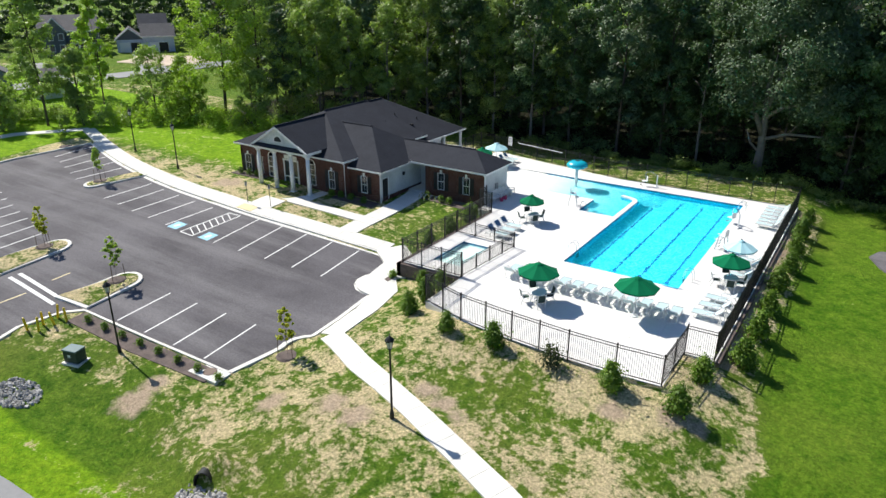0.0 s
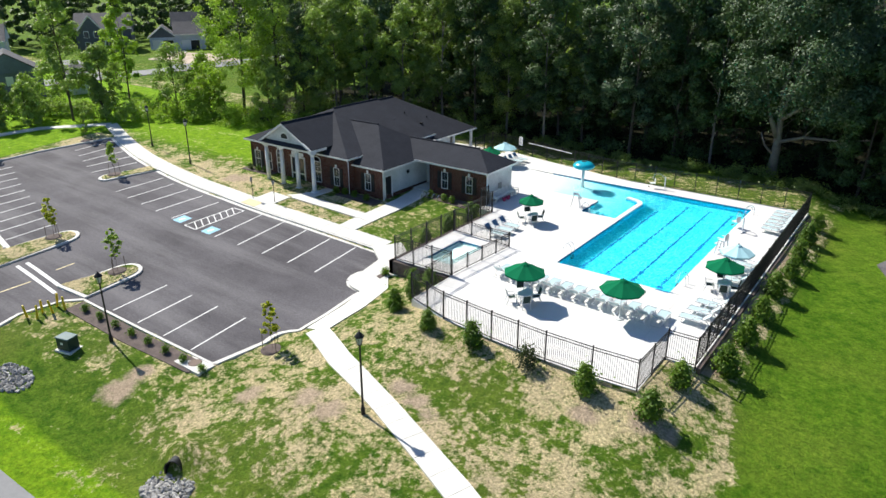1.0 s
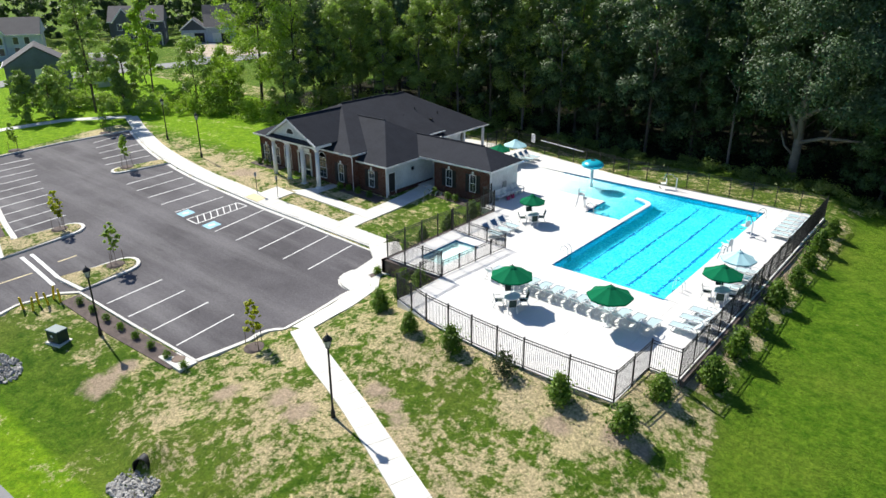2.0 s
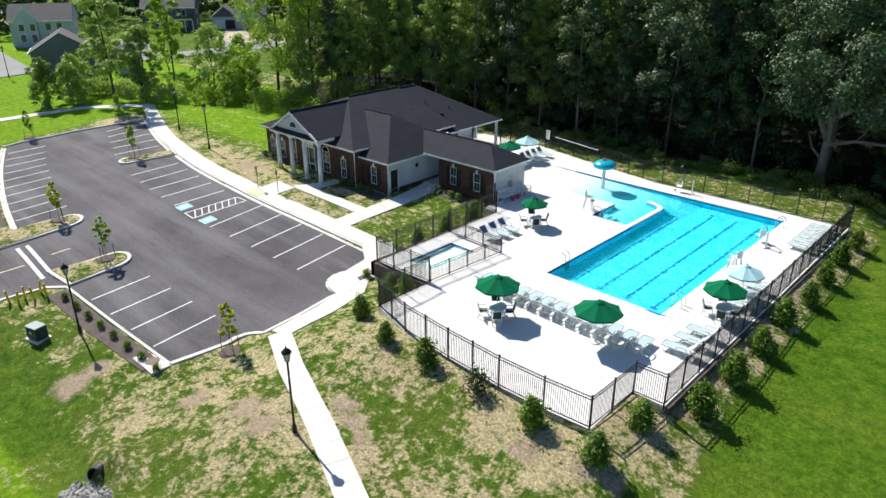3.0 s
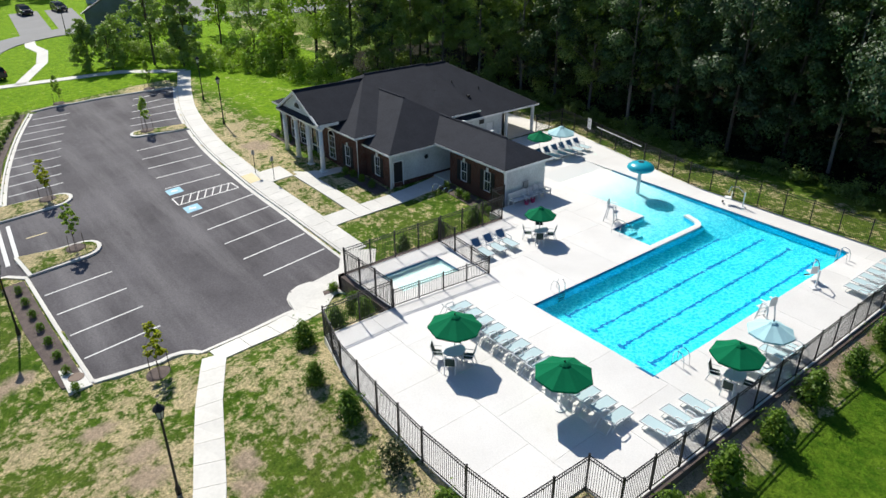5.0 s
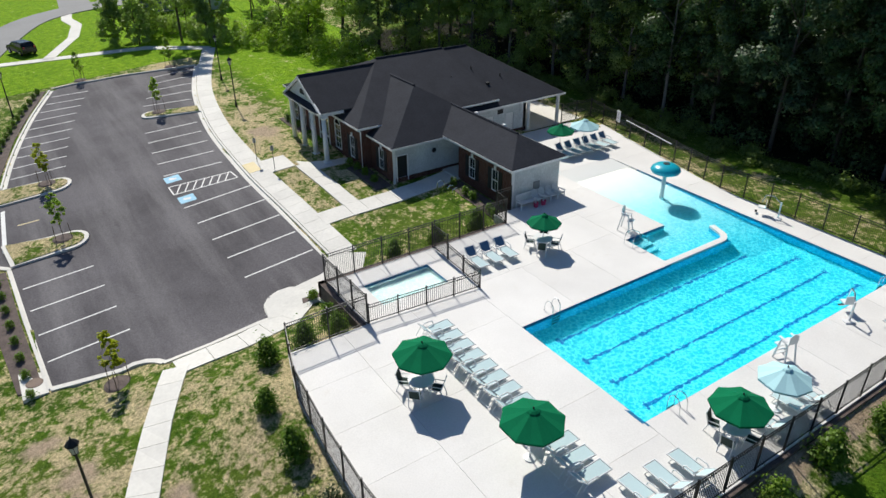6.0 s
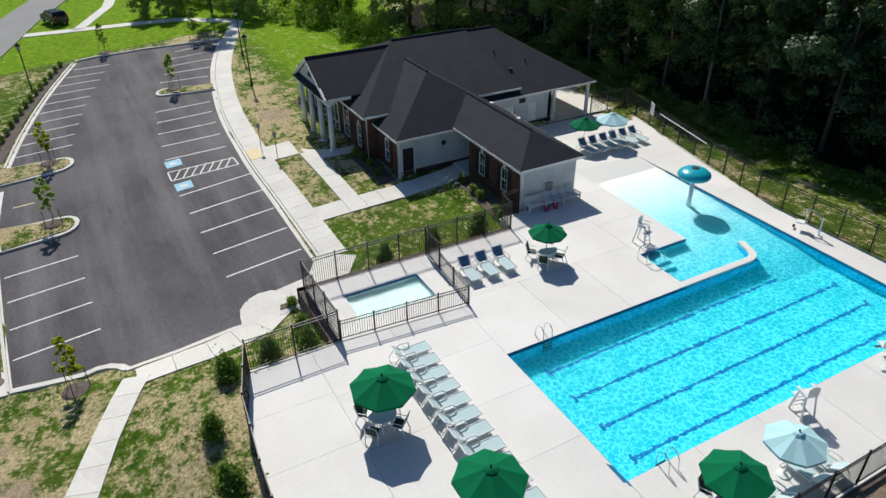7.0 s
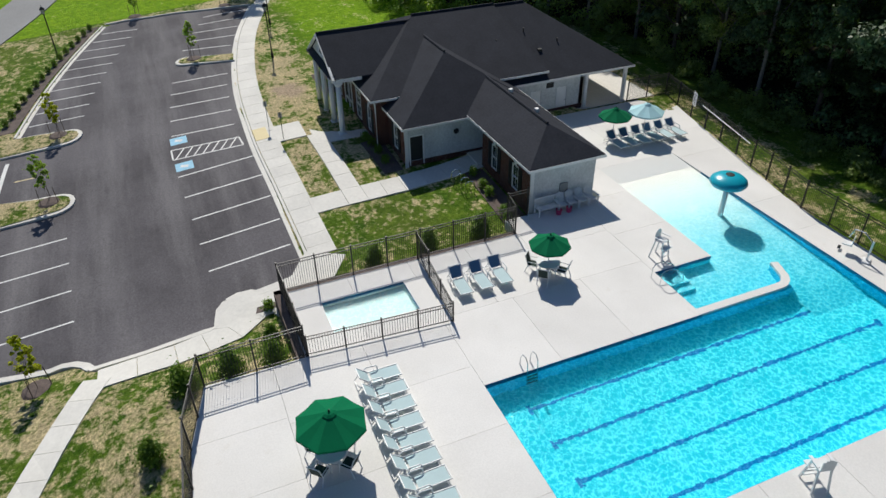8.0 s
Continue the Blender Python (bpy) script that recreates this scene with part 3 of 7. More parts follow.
# ---- parking lot ----
def surface(pts, lift, step=2.5, under=0.25):
    """A paved sheet that follows the ground within an outline."""
    bm = bmesh.new()
    outline = resample(pts + [pts[0]], step)[:-1]
    x0, x1 = min(p[0] for p in pts), max(p[0] for p in pts)
    y0, y1 = min(p[1] for p in pts), max(p[1] for p in pts)
    from mathutils.geometry import delaunay_2d_cdt
    verts = [Vector(p) for p in outline]
    edges = [(i, (i + 1) % len(outline)) for i in range(len(outline))]
    grid = [Vector((x, y)) for x in np.arange(x0 + 1, x1, step) for y in np.arange(y0 + 1, y1, step) if inside(pts, x, y)]
    vs, _, fs, _, _, _ = delaunay_2d_cdt(verts + grid, edges, [], 1, 0.001)
    bv = [bm.verts.new((v.x, v.y, level(v.x, v.y) + lift)) for v in vs]
    for f in fs:
        bm.faces.new([bv[i] for i in f])
    bmesh.ops.recalc_face_normals(bm, faces=list(bm.faces))
    if sum(f.normal.z for f in bm.faces) < 0:
        bmesh.ops.reverse_faces(bm, faces=list(bm.faces))
    rim = [e for e in bm.edges if e.is_boundary]
    ext = bmesh.ops.extrude_edge_only(bm, edges=rim)
    for v in [g for g in ext["geom"] if isinstance(g, bmesh.types.BMVert)]:
        v.co.z -= under
    return bm


lot = tagged(part("parking_lot", surface(LOT, 0.0), ASPHALT), "dark grey asphalt parking lot with faint tyre marks", "parking lot", kind="structure")


def stripe(a, b, width, material=PAINT, lift=0.006, name="parking_stripe"):
    bm = bmesh.new()
    l = resample([a, b], 0.8)
    band(bm, offset_line(l, width / 2), offset_line(l, -width / 2), lambda x, y: level(x, y) + 0.0, lambda x, y: level(x, y) + lift)
    return part(name, bm, material, lot)


# stalls along the walk, beside the building
for i in range(5):
    x = -33.85 - 2.82 * i
    stripe((x + 0.1, 34.3 - 0.13 * i), (x - 0.1, 39.0), 0.11)
for xl, yl, xr, yr in ((-51.3, 33.9, -50.75, 38.5), (-54.0, 34.1, -53.4, 38.7), (-56.7, 34.3, -56.05, 38.95), (-59.3, 34.6, -58.7, 39.2), (-61.9, 34.9, -61.2, 39.6)):
    stripe((xl, yl), (xr, yr), 0.11)
for i in range(5):
    stripe((-69.6 - 2.28 * i, 36.6 + 0.77 * i), (-68.2 - 2.6 * i, 41.0 + 0.85 * i), 0.11)
# stalls by the road, and along the far curb
for i in range(4):
    stripe((-32.95 - 2.8 * i, 22.85 - 0.1 * i), (-33.05 - 2.75 * i, 27.2 - 0.15 * i), 0.11)
for i in range(10):
    stripe((-59.65 - 2.35 * i + 0.006 * i * i, 23.57 + 0.37 * i + 0.031 * i * i), (-59.31 - 2.28 * i + 0.0054 * i * i, 27.76 + 0.38 * i + 0.022 * i * i), 0.11)
# access aisle with hatching, and the two reserved-stall squares
for a, b in (((-47.6, 33.7), (-47.2, 38.6)), ((-49.1, 33.7), (-48.5, 38.5)), ((-47.6, 33.7), (-49.1, 33.7)), ((-47.2, 38.6), (-48.5, 38.5))):
    stripe(a, b, 0.11)
for i in range(7):
    y = 33.9 + 0.62 * i
    stripe((-47.6 + 0.05 * i, y), (-49.05 + 0.07 * i, y + 0.75), 0.1)
for cx in (-46.35, -50.35):
    stripe((cx, 33.75), (cx, 34.95), 1.15, BLUEPAINT, name="reserved_stall_square")
    stripe((cx - 0.1, 34.1), (cx + 0.1, 34.6), 0.3, PAINT, lift=0.012, name="stall_symbol")
# stop lines and the drive's centre line
stripe((-53.6, 22.5), (-46.9, 22.05), 0.28, name="stop_line")
stripe((-53.7, 21.8), (-47.0, 21.4), 0.28, name="stop_line")
stripe((-50.2, 21.2), (-50.9, 16.0), 0.12, YELLOW, name="centre_line")
stripe((-50.4, 23.2), (-50.3, 24.6), 0.12, YELLOW, name="centre_line")


def curb(name, line, width=0.16, height=0.15, pan=0.32, closed=False):
    """A kerb with its gutter pan on the line's right, in lengths of about three metres."""
    l = resample(line, 0.7)
    root = tagged(new(name), "pale concrete kerb with gutter pan", "kerb", kind="structure")
    for s in range(0, len(l) - 1, 4):
        seg = l[s:s + 5]
        if len(seg) < 2:
            continue
        bm = bmesh.new()
        band(bm, offset_line(seg, width), seg, lambda x, y: level(x, y) - 0.2, lambda x, y: level(x, y) + height)
        bm2 = bmesh.new()
        band(bm2, seg, offset_line(seg, -pan), lambda x, y: level(x, y) - 0.2, lambda x, y: level(x, y) + 0.018)
        me = bpy.data.meshes.new("t")
        bm2.to_mesh(me)
        bm2.free()
        bm.from_mesh(me)
        bpy.data.meshes.remove(me)
        part("kerb_length", bm, CONCRETE, root)
    return root


curb("kerb", RIGHT_CURB[::-1])
curb("kerb", LEFT_CURB[::-1])
curb("kerb", [(-83.2, 29.8), (-83.2, 32), (-82.6, 34.4), (-82.2, 37.0), (-81.0, 40.4), (-80.4, 42.6), (-80.2, 45.0)][::-1])
curb("kerb", [(-44.2, 22.1), (-37.5, 22.35), (-30.4, 22.7)][::-1], 0.17, pan=0.1)
curb("kerb", ([(-30.4, 22.7), (-29.7, 25.6)] + arc(-28.2, 26.6, 1.5, 200, 110, 4))[::-1])
curb("kerb", ([(-28.7, 28.0), (-28.6, 30.5), (-28.8, 34.2)] + arc(-29.6, 35.6, 1.25, 270, 130, 5) + [(-30.5, 38.0), (-31.0, 39.2), (-32, 39.5)])[::-1])
curb("kerb", [(-45.2, 14.5), (-46.1, 18.5), (-45.4, 21.0), (-44.2, 22.1)][::-1])


def island(outline, label):
    bm = bmesh.new()
    prism(bm, outline, lambda x, y: level(x, y) - 0.2, lambda x, y: level(x, y) + 0.14)
    isl = tagged(part("traffic_island", bm, CONCRETE), label, "traffic island", kind="structure")
    cx, cy = sum(p[0] for p in outline) / len(outline), sum(p[1] for p in outline) / len(outline)
    inner = []
    for x, y in outline:
        d = math.hypot(x - cx, y - cy)
        k = (d - 0.3) / d
        inner.append((cx + (x - cx) * k, cy + (y - cy) * k))
    bm = bmesh.new()
    prism(bm, inner, lambda x, y: level(x, y), lambda x, y: level(x, y) + 0.19)
    g = part("grass_bed", bm, LAWN, isl)
    for nm, v in (("dry", 0.55), ("litter", 0.0), ("soil", 0.0)):
        at = g.data.attributes.new(nm, "FLOAT", "POINT")
        at.data.foreach_set("value", [v] * len(g.data.vertices))
    return isl


island([(-47.7, 21.9), (-44.4, 22.2), (-44.3, 25.6)] + arc(-45.55, 26.0, 1.25, 0, 180, 8) + [(-47.0, 24.5)], "kerbed traffic island with patchy grass and a sapling")
island([(-57.7, 21.4), (-54.6, 20.6), (-54.3, 26.2)] + arc(-55.6, 26.4, 1.3, 0, 180, 8) + [(-57.3, 24.5)], "kerbed traffic island with patchy grass and a sapling")
island([(-65.2, 41.1), (-67.0, 37.2)] + arc(-66.3, 36.6, 0.95, 160, 340, 8) + [(-63.6, 40.8)], "slim kerbed island with green grass and a sapling")

# ---- walks ----
def walkway(line, width, label="pale concrete footpath of broom-finished slabs", slab=1.5, lift=0.15, name="footpath"):
    root = tagged(new(name), label, "footpath", kind="structure")
    l = resample(line, slab)
    le, ri = offset_line(l, width / 2), offset_line(l, -width / 2)
    for i in range(len(l) - 1):
        bm = bmesh.new()
        g = 0.008

        def mixp(a, b, t):
            return (a[0] + (b[0] - a[0]) * t, a[1] + (b[1] - a[1]) * t)
        band(bm, [mixp(le[i], le[i + 1], g), mixp(le[i], le[i + 1], 1 - g)], [mixp(ri[i], ri[i + 1], g), mixp(ri[i], ri[i + 1], 1 - g)], lambda x, y: level(x, y) - 0.15, lambda x, y: level(x, y) + lift)
        part("slab", bm, CONCRETE, root)
    return root


walkway(offset_line(RIGHT_CURB, -0.98) + [(-86.9, 48.7)], 1.56, slab=1.8, lift=0.15)
walkway([(-32.0, 40.6), (-29.6, 38.9), (-28.6, 36.8)], 2.4, lift=0.145)
walkway([(-29.6, 36.6), (-28.0, 34.8), (-27.55, 32), (-27.5, 28.4)], 1.7, lift=0.14)
walkway([(-27.5, 28.4), (-23.6, 26.55), (-18.3, 24.5), (-11.6, 21.65), (-5.0, 18.5), (-0.5, 16.2)], 1.36)
walkway([(-47.2, 40.9), (-47.2, 43.0)], 2.5, lift=0.155)
walkway([(-36.9, 41.0), (-36.9, 43.2), (-36.95, 47.0), (-37.2, 50.0), (-37.6, 52.6)], 1.8, lift=0.16)
walkway([(-45.9, 43.6), (-41.5, 43.75), (-37.8, 43.8)], 1.25, lift=0.165)
walkway([(-86.9, 48.7), (-92.0, 42.0), (-96.5, 31.1), (-99.5, 24)], 1.5, slab=2.2)
walkway([(-96.4, 31.0), (-106.0, 35.6), (-113.5, 37.2), (-119, 36.6), (-125.5, 37.6)], 1.5, slab=2.2)
bm = bmesh.new()
prism(bm, [(-48.7, 39.5), (-46.9, 39.5), (-46.9, 40.5), (-48.7, 40.5)], lambda x, y: level(x, y), lambda x, y: level(x, y) + 0.17)
tagged(part("tactile_ramp", bm, YELLOW), "pale yellow tactile kerb ramp panel", "ramp", kind="structure")

bm = bmesh.new()
prism(bm, [(-30.6, 35.6), (-29.6, 34.5), (-28.5, 34.3), (-28.45, 37.2), (-29.2, 39.6), (-31.6, 39.7), (-30.9, 38.2), (-30.75, 36.6)], lambda x, y: level(x, y) - 0.1, lambda x, y: level(x, y) + 0.135)
tagged(part("corner_slab", bm, CONCRETE), "pale concrete corner landing of the footpath", "footpath", kind="structure")

# roads
bm = bmesh.new()
l = smooth_line([(60, 7.5), (-20, 8.2), (-45, 7.6), (-70, 11.5), (-92, 19.5), (-110, 25.5), (-123.5, 33), (-126.0, 46), (-124, 64), (-122.5, 80), (-119, 120), (-112, 190)], 6)
l = resample(l, 2.0)
band(bm, offset_line(l, 3.1), offset_line(l, -3.1), lambda x, y: level(x, y) - 0.3, lambda x, y: level(x, y) + 0.19)
tagged(part("road", bm, ROAD), "sun-bleached grey asphalt residential road", "road", kind="structure")
for pts in (((-126, 45), (-151, 47.5)), ((-125.5, 39), (-152, 41.5)), ((-122, 84), (-154, 103)), ((-125, 67), (-151, 75))):
    bm = bmesh.new()
    l = resample(list(pts), 3)
    band(bm, offset_line(l, 2.4), offset_line(l, -2.4), lambda x, y: level(x, y) - 0.2, lambda x, y: level(x, y) + 0.15)
    tagged(part("driveway", bm, ROAD), "grey paved house driveway", "driveway", kind="structure")

# ---- pool deck, pool and spa ----
deck = tagged(new("pool_deck"), "sunlit pale concrete pool deck of large slabs", "pool deck", kind="structure")
WATER_Z = -0.11


def clamp01(v):
    return min(1.0, max(0.0, v))


def deck_z(x, y):
    """The deck falls gently from the pool towards the fence."""
    front = 0.27 * clamp01((44.07 - y) / 11.5) * clamp01((x + 23.4) / 15.7)
    side = 0.2 * clamp01((x + 10.24) / 4.2) * clamp01((70.0 - y) / 20.0)
    return -max(front, side)


def deck_rect(x0, x1, y0, y1, front=False, back=False, tile=3.3):
    nx, ny = max(1, round((x1 - x0) / tile)), max(1, round((y1 - y0) / tile))
    for i in range(nx):
        for j in range(ny):
            a, b = x0 + (x1 - x0) * i / nx, x0 + (x1 - x0) * (i + 1) / nx
            c, d = y0 + (y1 - y0) * j / ny, y0 + (y1 - y0) * (j + 1) / ny
            g = 0.006
            pts = [(a + g, c + g), (b - g, c + g), (b - g, d - g), (a + g, d - g)]
            if front and j == 0:
                pts[0], pts[1] = (a + g, DECK_FRONT(a)), (b - g, DECK_FRONT(b))
            if back and j == ny - 1:
                pts[2], pts[3] = (b - g, DECK_BACK(b)), (a + g, DECK_BACK(a))
            bm = bmesh.new()
            prism(bm, pts, -0.9, deck_z)
            part("slab", bm, DECK, deck)


deck_rect(-23.4, -7.7, 32.7, 36.0, front=True)
deck_rect(-23.4, -5.95, 36.0, 44.07)
deck_rect(-23.4, -18.64, 44.07, 55.6)
deck_rect(-10.24, -5.95, 44.07, 65.0)
deck_rect(-29.9, -23.4, 50.8, 55.6)
deck_rect(-29.9, -22.3, 55.6, 59.25)
deck_rect(-28.4, -26.85, 37.5, 50.8)
deck_rect(-26.85, -23.4, 43.4, 50.8)
deck_rect(-24.5, -23.4, 37.5, 43.4)
deck_rect(-26.85, -24.5, 37.5, 39.1)
deck_rect(-42.0, -29.9, 57.3, 59.25)
deck_rect(-42.0, -33.0, 59.25, 65.0)
deck_rect(-42.0, -5.95, 65.0, 67.2, back=True)
# a dark retaining wall where the deck stands above the ground
bm = boxes((-28.75, -28.42, 37.1, 50.8, -1.6, -0.02), (-28.75, -23.2, 37.1, 37.46, -1.6, -0.02), (-5.93, -5.72, 36.0, 67.2, -1.6, -0.22))
tagged(part("retaining_wall", bm, MULCH), "low dark block retaining wall under the deck edge", "wall", kind="structure")

pool = thing("swimming_pool", pose(0, 0, 0), "lap pool joined to a beach-entry play pool, bright turquoise water", "swimming pool", kind="structure")
bm = bmesh.new()
box(bm, -18.64, -10.24, 44.07, 65.0, -1.5, -1.25)
part("pool_floor", bm, PLASTER, pool)
bm = boxes((-18.94, -18.642, 43.8, 61.4, -1.5, -0.30), (-10.238, -9.95, 43.8, 65.3, -1.5, -0.30), (-18.64, -10.24, 43.77, 44.068, -1.5, -0.30), (-33.0, -10.24, 65.002, 65.3, -1.5, -0.30))
part("pool_wall", bm, POOLWALL, pool)
bm = boxes((-18.9, -18.63, 44.0, 55.6, -0.30, -0.02), (-10.25, -10.0, 44.0, 65.0, -0.30, -0.02), (-18.64, -10.24, 43.9, 44.08, -0.30, -0.02), (-30.0, -10.24, 64.99, 65.2, -0.30, -0.02), (-22.4, -19.1, 55.4, 55.62, -0.3, -0.02), (-22.5, -22.28, 55.6, 59.25, -0.3, -0.02))
part("waterline_tile", bm, TILE, pool, "dark blue band of waterline tile")
for i in range(4):
    x = -17.3 + 1.95 * i
    bm = boxes((x - 0.085, x + 0.085, 45.6, 63.6, -1.25, -1.244), (x - 0.24, x + 0.24, 45.5, 45.7, -1.25, -1.243), (x - 0.24, x + 0.24, 63.5, 63.7, -1.25, -1.243))
    part("lane_line", bm, LANE, pool, "dark blue lane line on the floor")
# sloping beach floor of the play area
bm = bmesh.new()
rows = [(-33.0, 0.0), (-30.5, -0.13), (-28.0, -0.28), (-25.5, -0.45), (-22.3, -0.7), (-18.6, -0.95)]
vs = [[bm.verts.new((x, y, z)) for x, z in rows] for y in (59.25, 65.0)]
for i in range(3):
    bm.faces.new((vs[0][i], vs[0][i + 1], vs[1][i + 1], vs[1][i]))
part("beach_floor", bm, FADING, pool, "white sloping beach-entry floor")
bm = bmesh.new()
vs = [[bm.verts.new((x, y, z)) for x, z in rows[3:]] for y in (59.25, 65.0)]
for i in range(2):
    bm.faces.new((vs[0][i], vs[0][i + 1], vs[1][i + 1], vs[1][i]))
ramp_v = [bm.verts.new(q) for q in ((-18.6, 61.2, -0.95), (-16.9, 61.2, -1.246), (-16.9, 65.0, -1.246), (-18.6, 65.0, -0.95))]
bm.faces.new(ramp_v)
box(bm, -22.3, -18.7, 55.6, 59.3, -1.2, -0.75)
box(bm, -22.3, -21.2, 55.62, 57.0, -1.2, -0.3)
box(bm, -21.2, -20.7, 55.62, 57.0, -1.2, -0.5)
part("play_floor", bm, FADING, pool)
bm = boxes((-33.0, -22.3, 58.95, 59.248, -1.2, -0.05), (-22.55, -22.302, 55.6, 59.25, -1.2, -0.25), (-22.3, -18.9, 55.35, 55.598, -1.2, -0.25))
part("play_wall", bm, PLASTER, pool)
# curved dividing wall with a concrete cap
hook = [(-18.87, 55.3), (-18.87, 57.5), (-18.87, 59.6)] + arc(-19.87, 60.6, 1.0, 0, 78, 6) + [(-20.5, 61.85)]
bm = bmesh.new()
band(bm, offset_line(hook, 0.2), offset_line(hook, -0.2), lambda x, y: -1.4, lambda x, y: -0.16)
part("dividing_wall", bm, POOLWALL, pool)
bm = bmesh.new()
band(bm, offset_line(hook, 0.21), offset_line(hook, -0.21), lambda x, y: -0.16, lambda x, y: 0.01)
part("wall_cap", bm, DECK, pool, "pale concrete cap")
outline = [(-31.0, 59.252), (-22.302, 59.252), (-22.302, 55.602), (-18.9, 55.602), (-18.638, 55.602), (-18.638, 44.072), (-10.242, 44.072), (-10.242, 64.998), (-31.0, 64.998)]
bm = bmesh.new()
bm.faces.new([bm.verts.new((x, y, WATER_Z)) for x, y in outline])
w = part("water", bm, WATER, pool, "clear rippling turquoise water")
w.visible_shadow = False

spa = thing("wading_pool", pose(0, 0, 0), "small rectangular wading pool with a pale floor", "wading pool", kind="structure")
bm = boxes((-26.85, -24.5, 39.1, 43.4, -0.9, -0.42), (-27.0, -26.848, 39.0, 43.5, -0.9, -0.2), (-24.502, -24.35, 39.0, 43.5, -0.9, -0.2), (-26.85, -24.5, 38.95, 39.102, -0.9, -0.2), (-26.85, -24.5, 43.398, 43.55, -0.9, -0.2))
part("basin", bm, BEACH, spa)
bm = boxes((-27.0, -26.845, 39.0, 43.5, -0.2, -0.02), (-24.505, -24.35, 39.0, 43.5, -0.2, -0.02), (-26.85, -24.5, 38.95, 39.105, -0.2, -0.02), (-26.85, -24.5, 43.395, 43.55, -0.2, -0.02))
part("waterline_tile", bm, TILE, spa)
bm = bmesh.new()
bm.faces.new([bm.verts.new((x, y, -0.13)) for x, y in ((-26.845, 39.105), (-24.505, 39.105), (-24.505, 43.395), (-26.845, 43.395))])
w = part("water", bm, SPAWATER, spa)
w.visible_shadow = False

# ---- clubhouse ----
club = thing("clubhouse", pose(-0.4, 0.38, -0.13), "single-storey brick clubhouse with dark hipped shingle roof and white columned porch", "building")
EAVE = 2.98


def wall_face(x0, y0, x1, y1, z0, z1, thick, openings, material, name="wall"):
    """A wall from one corner to the next, thick to its left, with openings (from, to, bottom, top) cut through."""
    L = math.hypot(x1 - x0, y1 - y0)
    us = sorted({0.0, L, *[v for o in openings for v in o[:2]]})
    zs = sorted({z0, z1, *[v for o in openings for v in o[2:]]})
    bm = bmesh.new()
    m = Matrix.Translation((x0, y0, 0)) @ Matrix.Rotation(math.atan2(y1 - y0, x1 - x0), 4, "Z")
    for a, b in zip(us, us[1:]):
        for c, d in zip(zs, zs[1:]):
            u, v = (a + b) / 2, (c + d) / 2
            if not any(o[0] < u < o[1] and o[2] < v < o[3] for o in openings):
                box(bm, a, b, 0, thick, c, d, m)
    bmesh.ops.remove_doubles(bm, verts=list(bm.verts), dist=0.0005)
    return part(name, bm, material, club)


def window(x, y, yaw, w, h, z, shutters=True, arched=False, cols=2, rows_n=2):
    """A white sash window set in a wall that faces along its own -y."""
    m = pose(x, y, z, 0, 0, yaw)
    win = new("window")
    win.parent = club
    win.matrix_basis = m
    bm = boxes((-w / 2, -w / 2 + 0.045, -0.04, 0.1, 0, h), (w / 2 - 0.045, w / 2, -0.04, 0.1, 0, h), (-w / 2, w / 2, -0.04, 0.1, h - 0.05, h), (-w / 2, w / 2, -0.04, 0.1, 0, 0.05), (-w / 2, w / 2, -0.05, 0.08, h / 2 - 0.022, h / 2 + 0.022))
    for c in range(1, cols):
        u = -w / 2 + w * c / cols
        box(bm, u - 0.006, u + 0.006, 0.012, 0.03, 0.05, h - 0.05)
    for r in range(1, rows_n):
        if r * 2 != rows_n:
            v = h * r / rows_n
            box(bm, -w / 2 + 0.06, w / 2 - 0.06, -0.018, 0.028, v - 0.008, v + 0.008)
    if arched:
        for k in range(8):
            a0, a1 = math.pi * k / 8, math.pi * (k + 1) / 8
            ri, ro = w / 2 - 0.08, w / 2
            q = [(ro * math.cos(a0), ro * math.sin(a0)), (ro * math.cos(a1), ro * math.sin(a1)), (ri * math.cos(a1), ri * math.sin(a1)), (ri * math.cos(a0), ri * math.sin(a0))]
            f = [bm.verts.new((px, -0.05, h + pz * 0.9)) for px, pz in q]
            b = [bm.verts.new((px, 0.02, h + pz * 0.9)) for px, pz in q]
            bm.faces.new(f)
            for i in range(4):
                bm.faces.new((f[i], b[i], b[(i + 1) % 4], f[(i + 1) % 4]))
    part("window_frame", bm, WHITE, win)
    part("pane", boxes((-w / 2 + 0.05, w / 2 - 0.05, 0.03, 0.045, 0.05, h - 0.05)), GLASS, win, "dark reflecting glass")
    part("sill", soft(boxes((-w / 2 - 0.08, w / 2 + 0.08, -0.12, 0.02, -0.09, 0.0))), BRICK, win)
    if arched:
        bm = bmesh.new()
        f = [bm.verts.new((0.46 * w * math.cos(math.pi * k / 10), 0.0, h + 0.42 * w * math.sin(math.pi * k / 10))) for k in range(11)]
        bm.faces.new(f)
        part("fanlight", bm, GLASS, win)
    else:
        part("keystone", boxes((-0.1, 0.1, -0.07, 0.02, h, h + 0.3)), WHITE, win, "white keystone above the window")
    if shutters:
        for s in (-1, 1):
            cx = s * (w / 2 + 0.24)
            bm = boxes((cx - 0.2, cx + 0.2, -0.05, 0.0, 0.0, h))
            for k in range(int(h / 0.09)):
                box(bm, cx - 0.16, cx + 0.16, -0.065, -0.045, 0.05 + 0.09 * k, 0.09 + 0.09 * k)
            part("shutter", bm, DARK, win, "black louvred shutter")
    return win


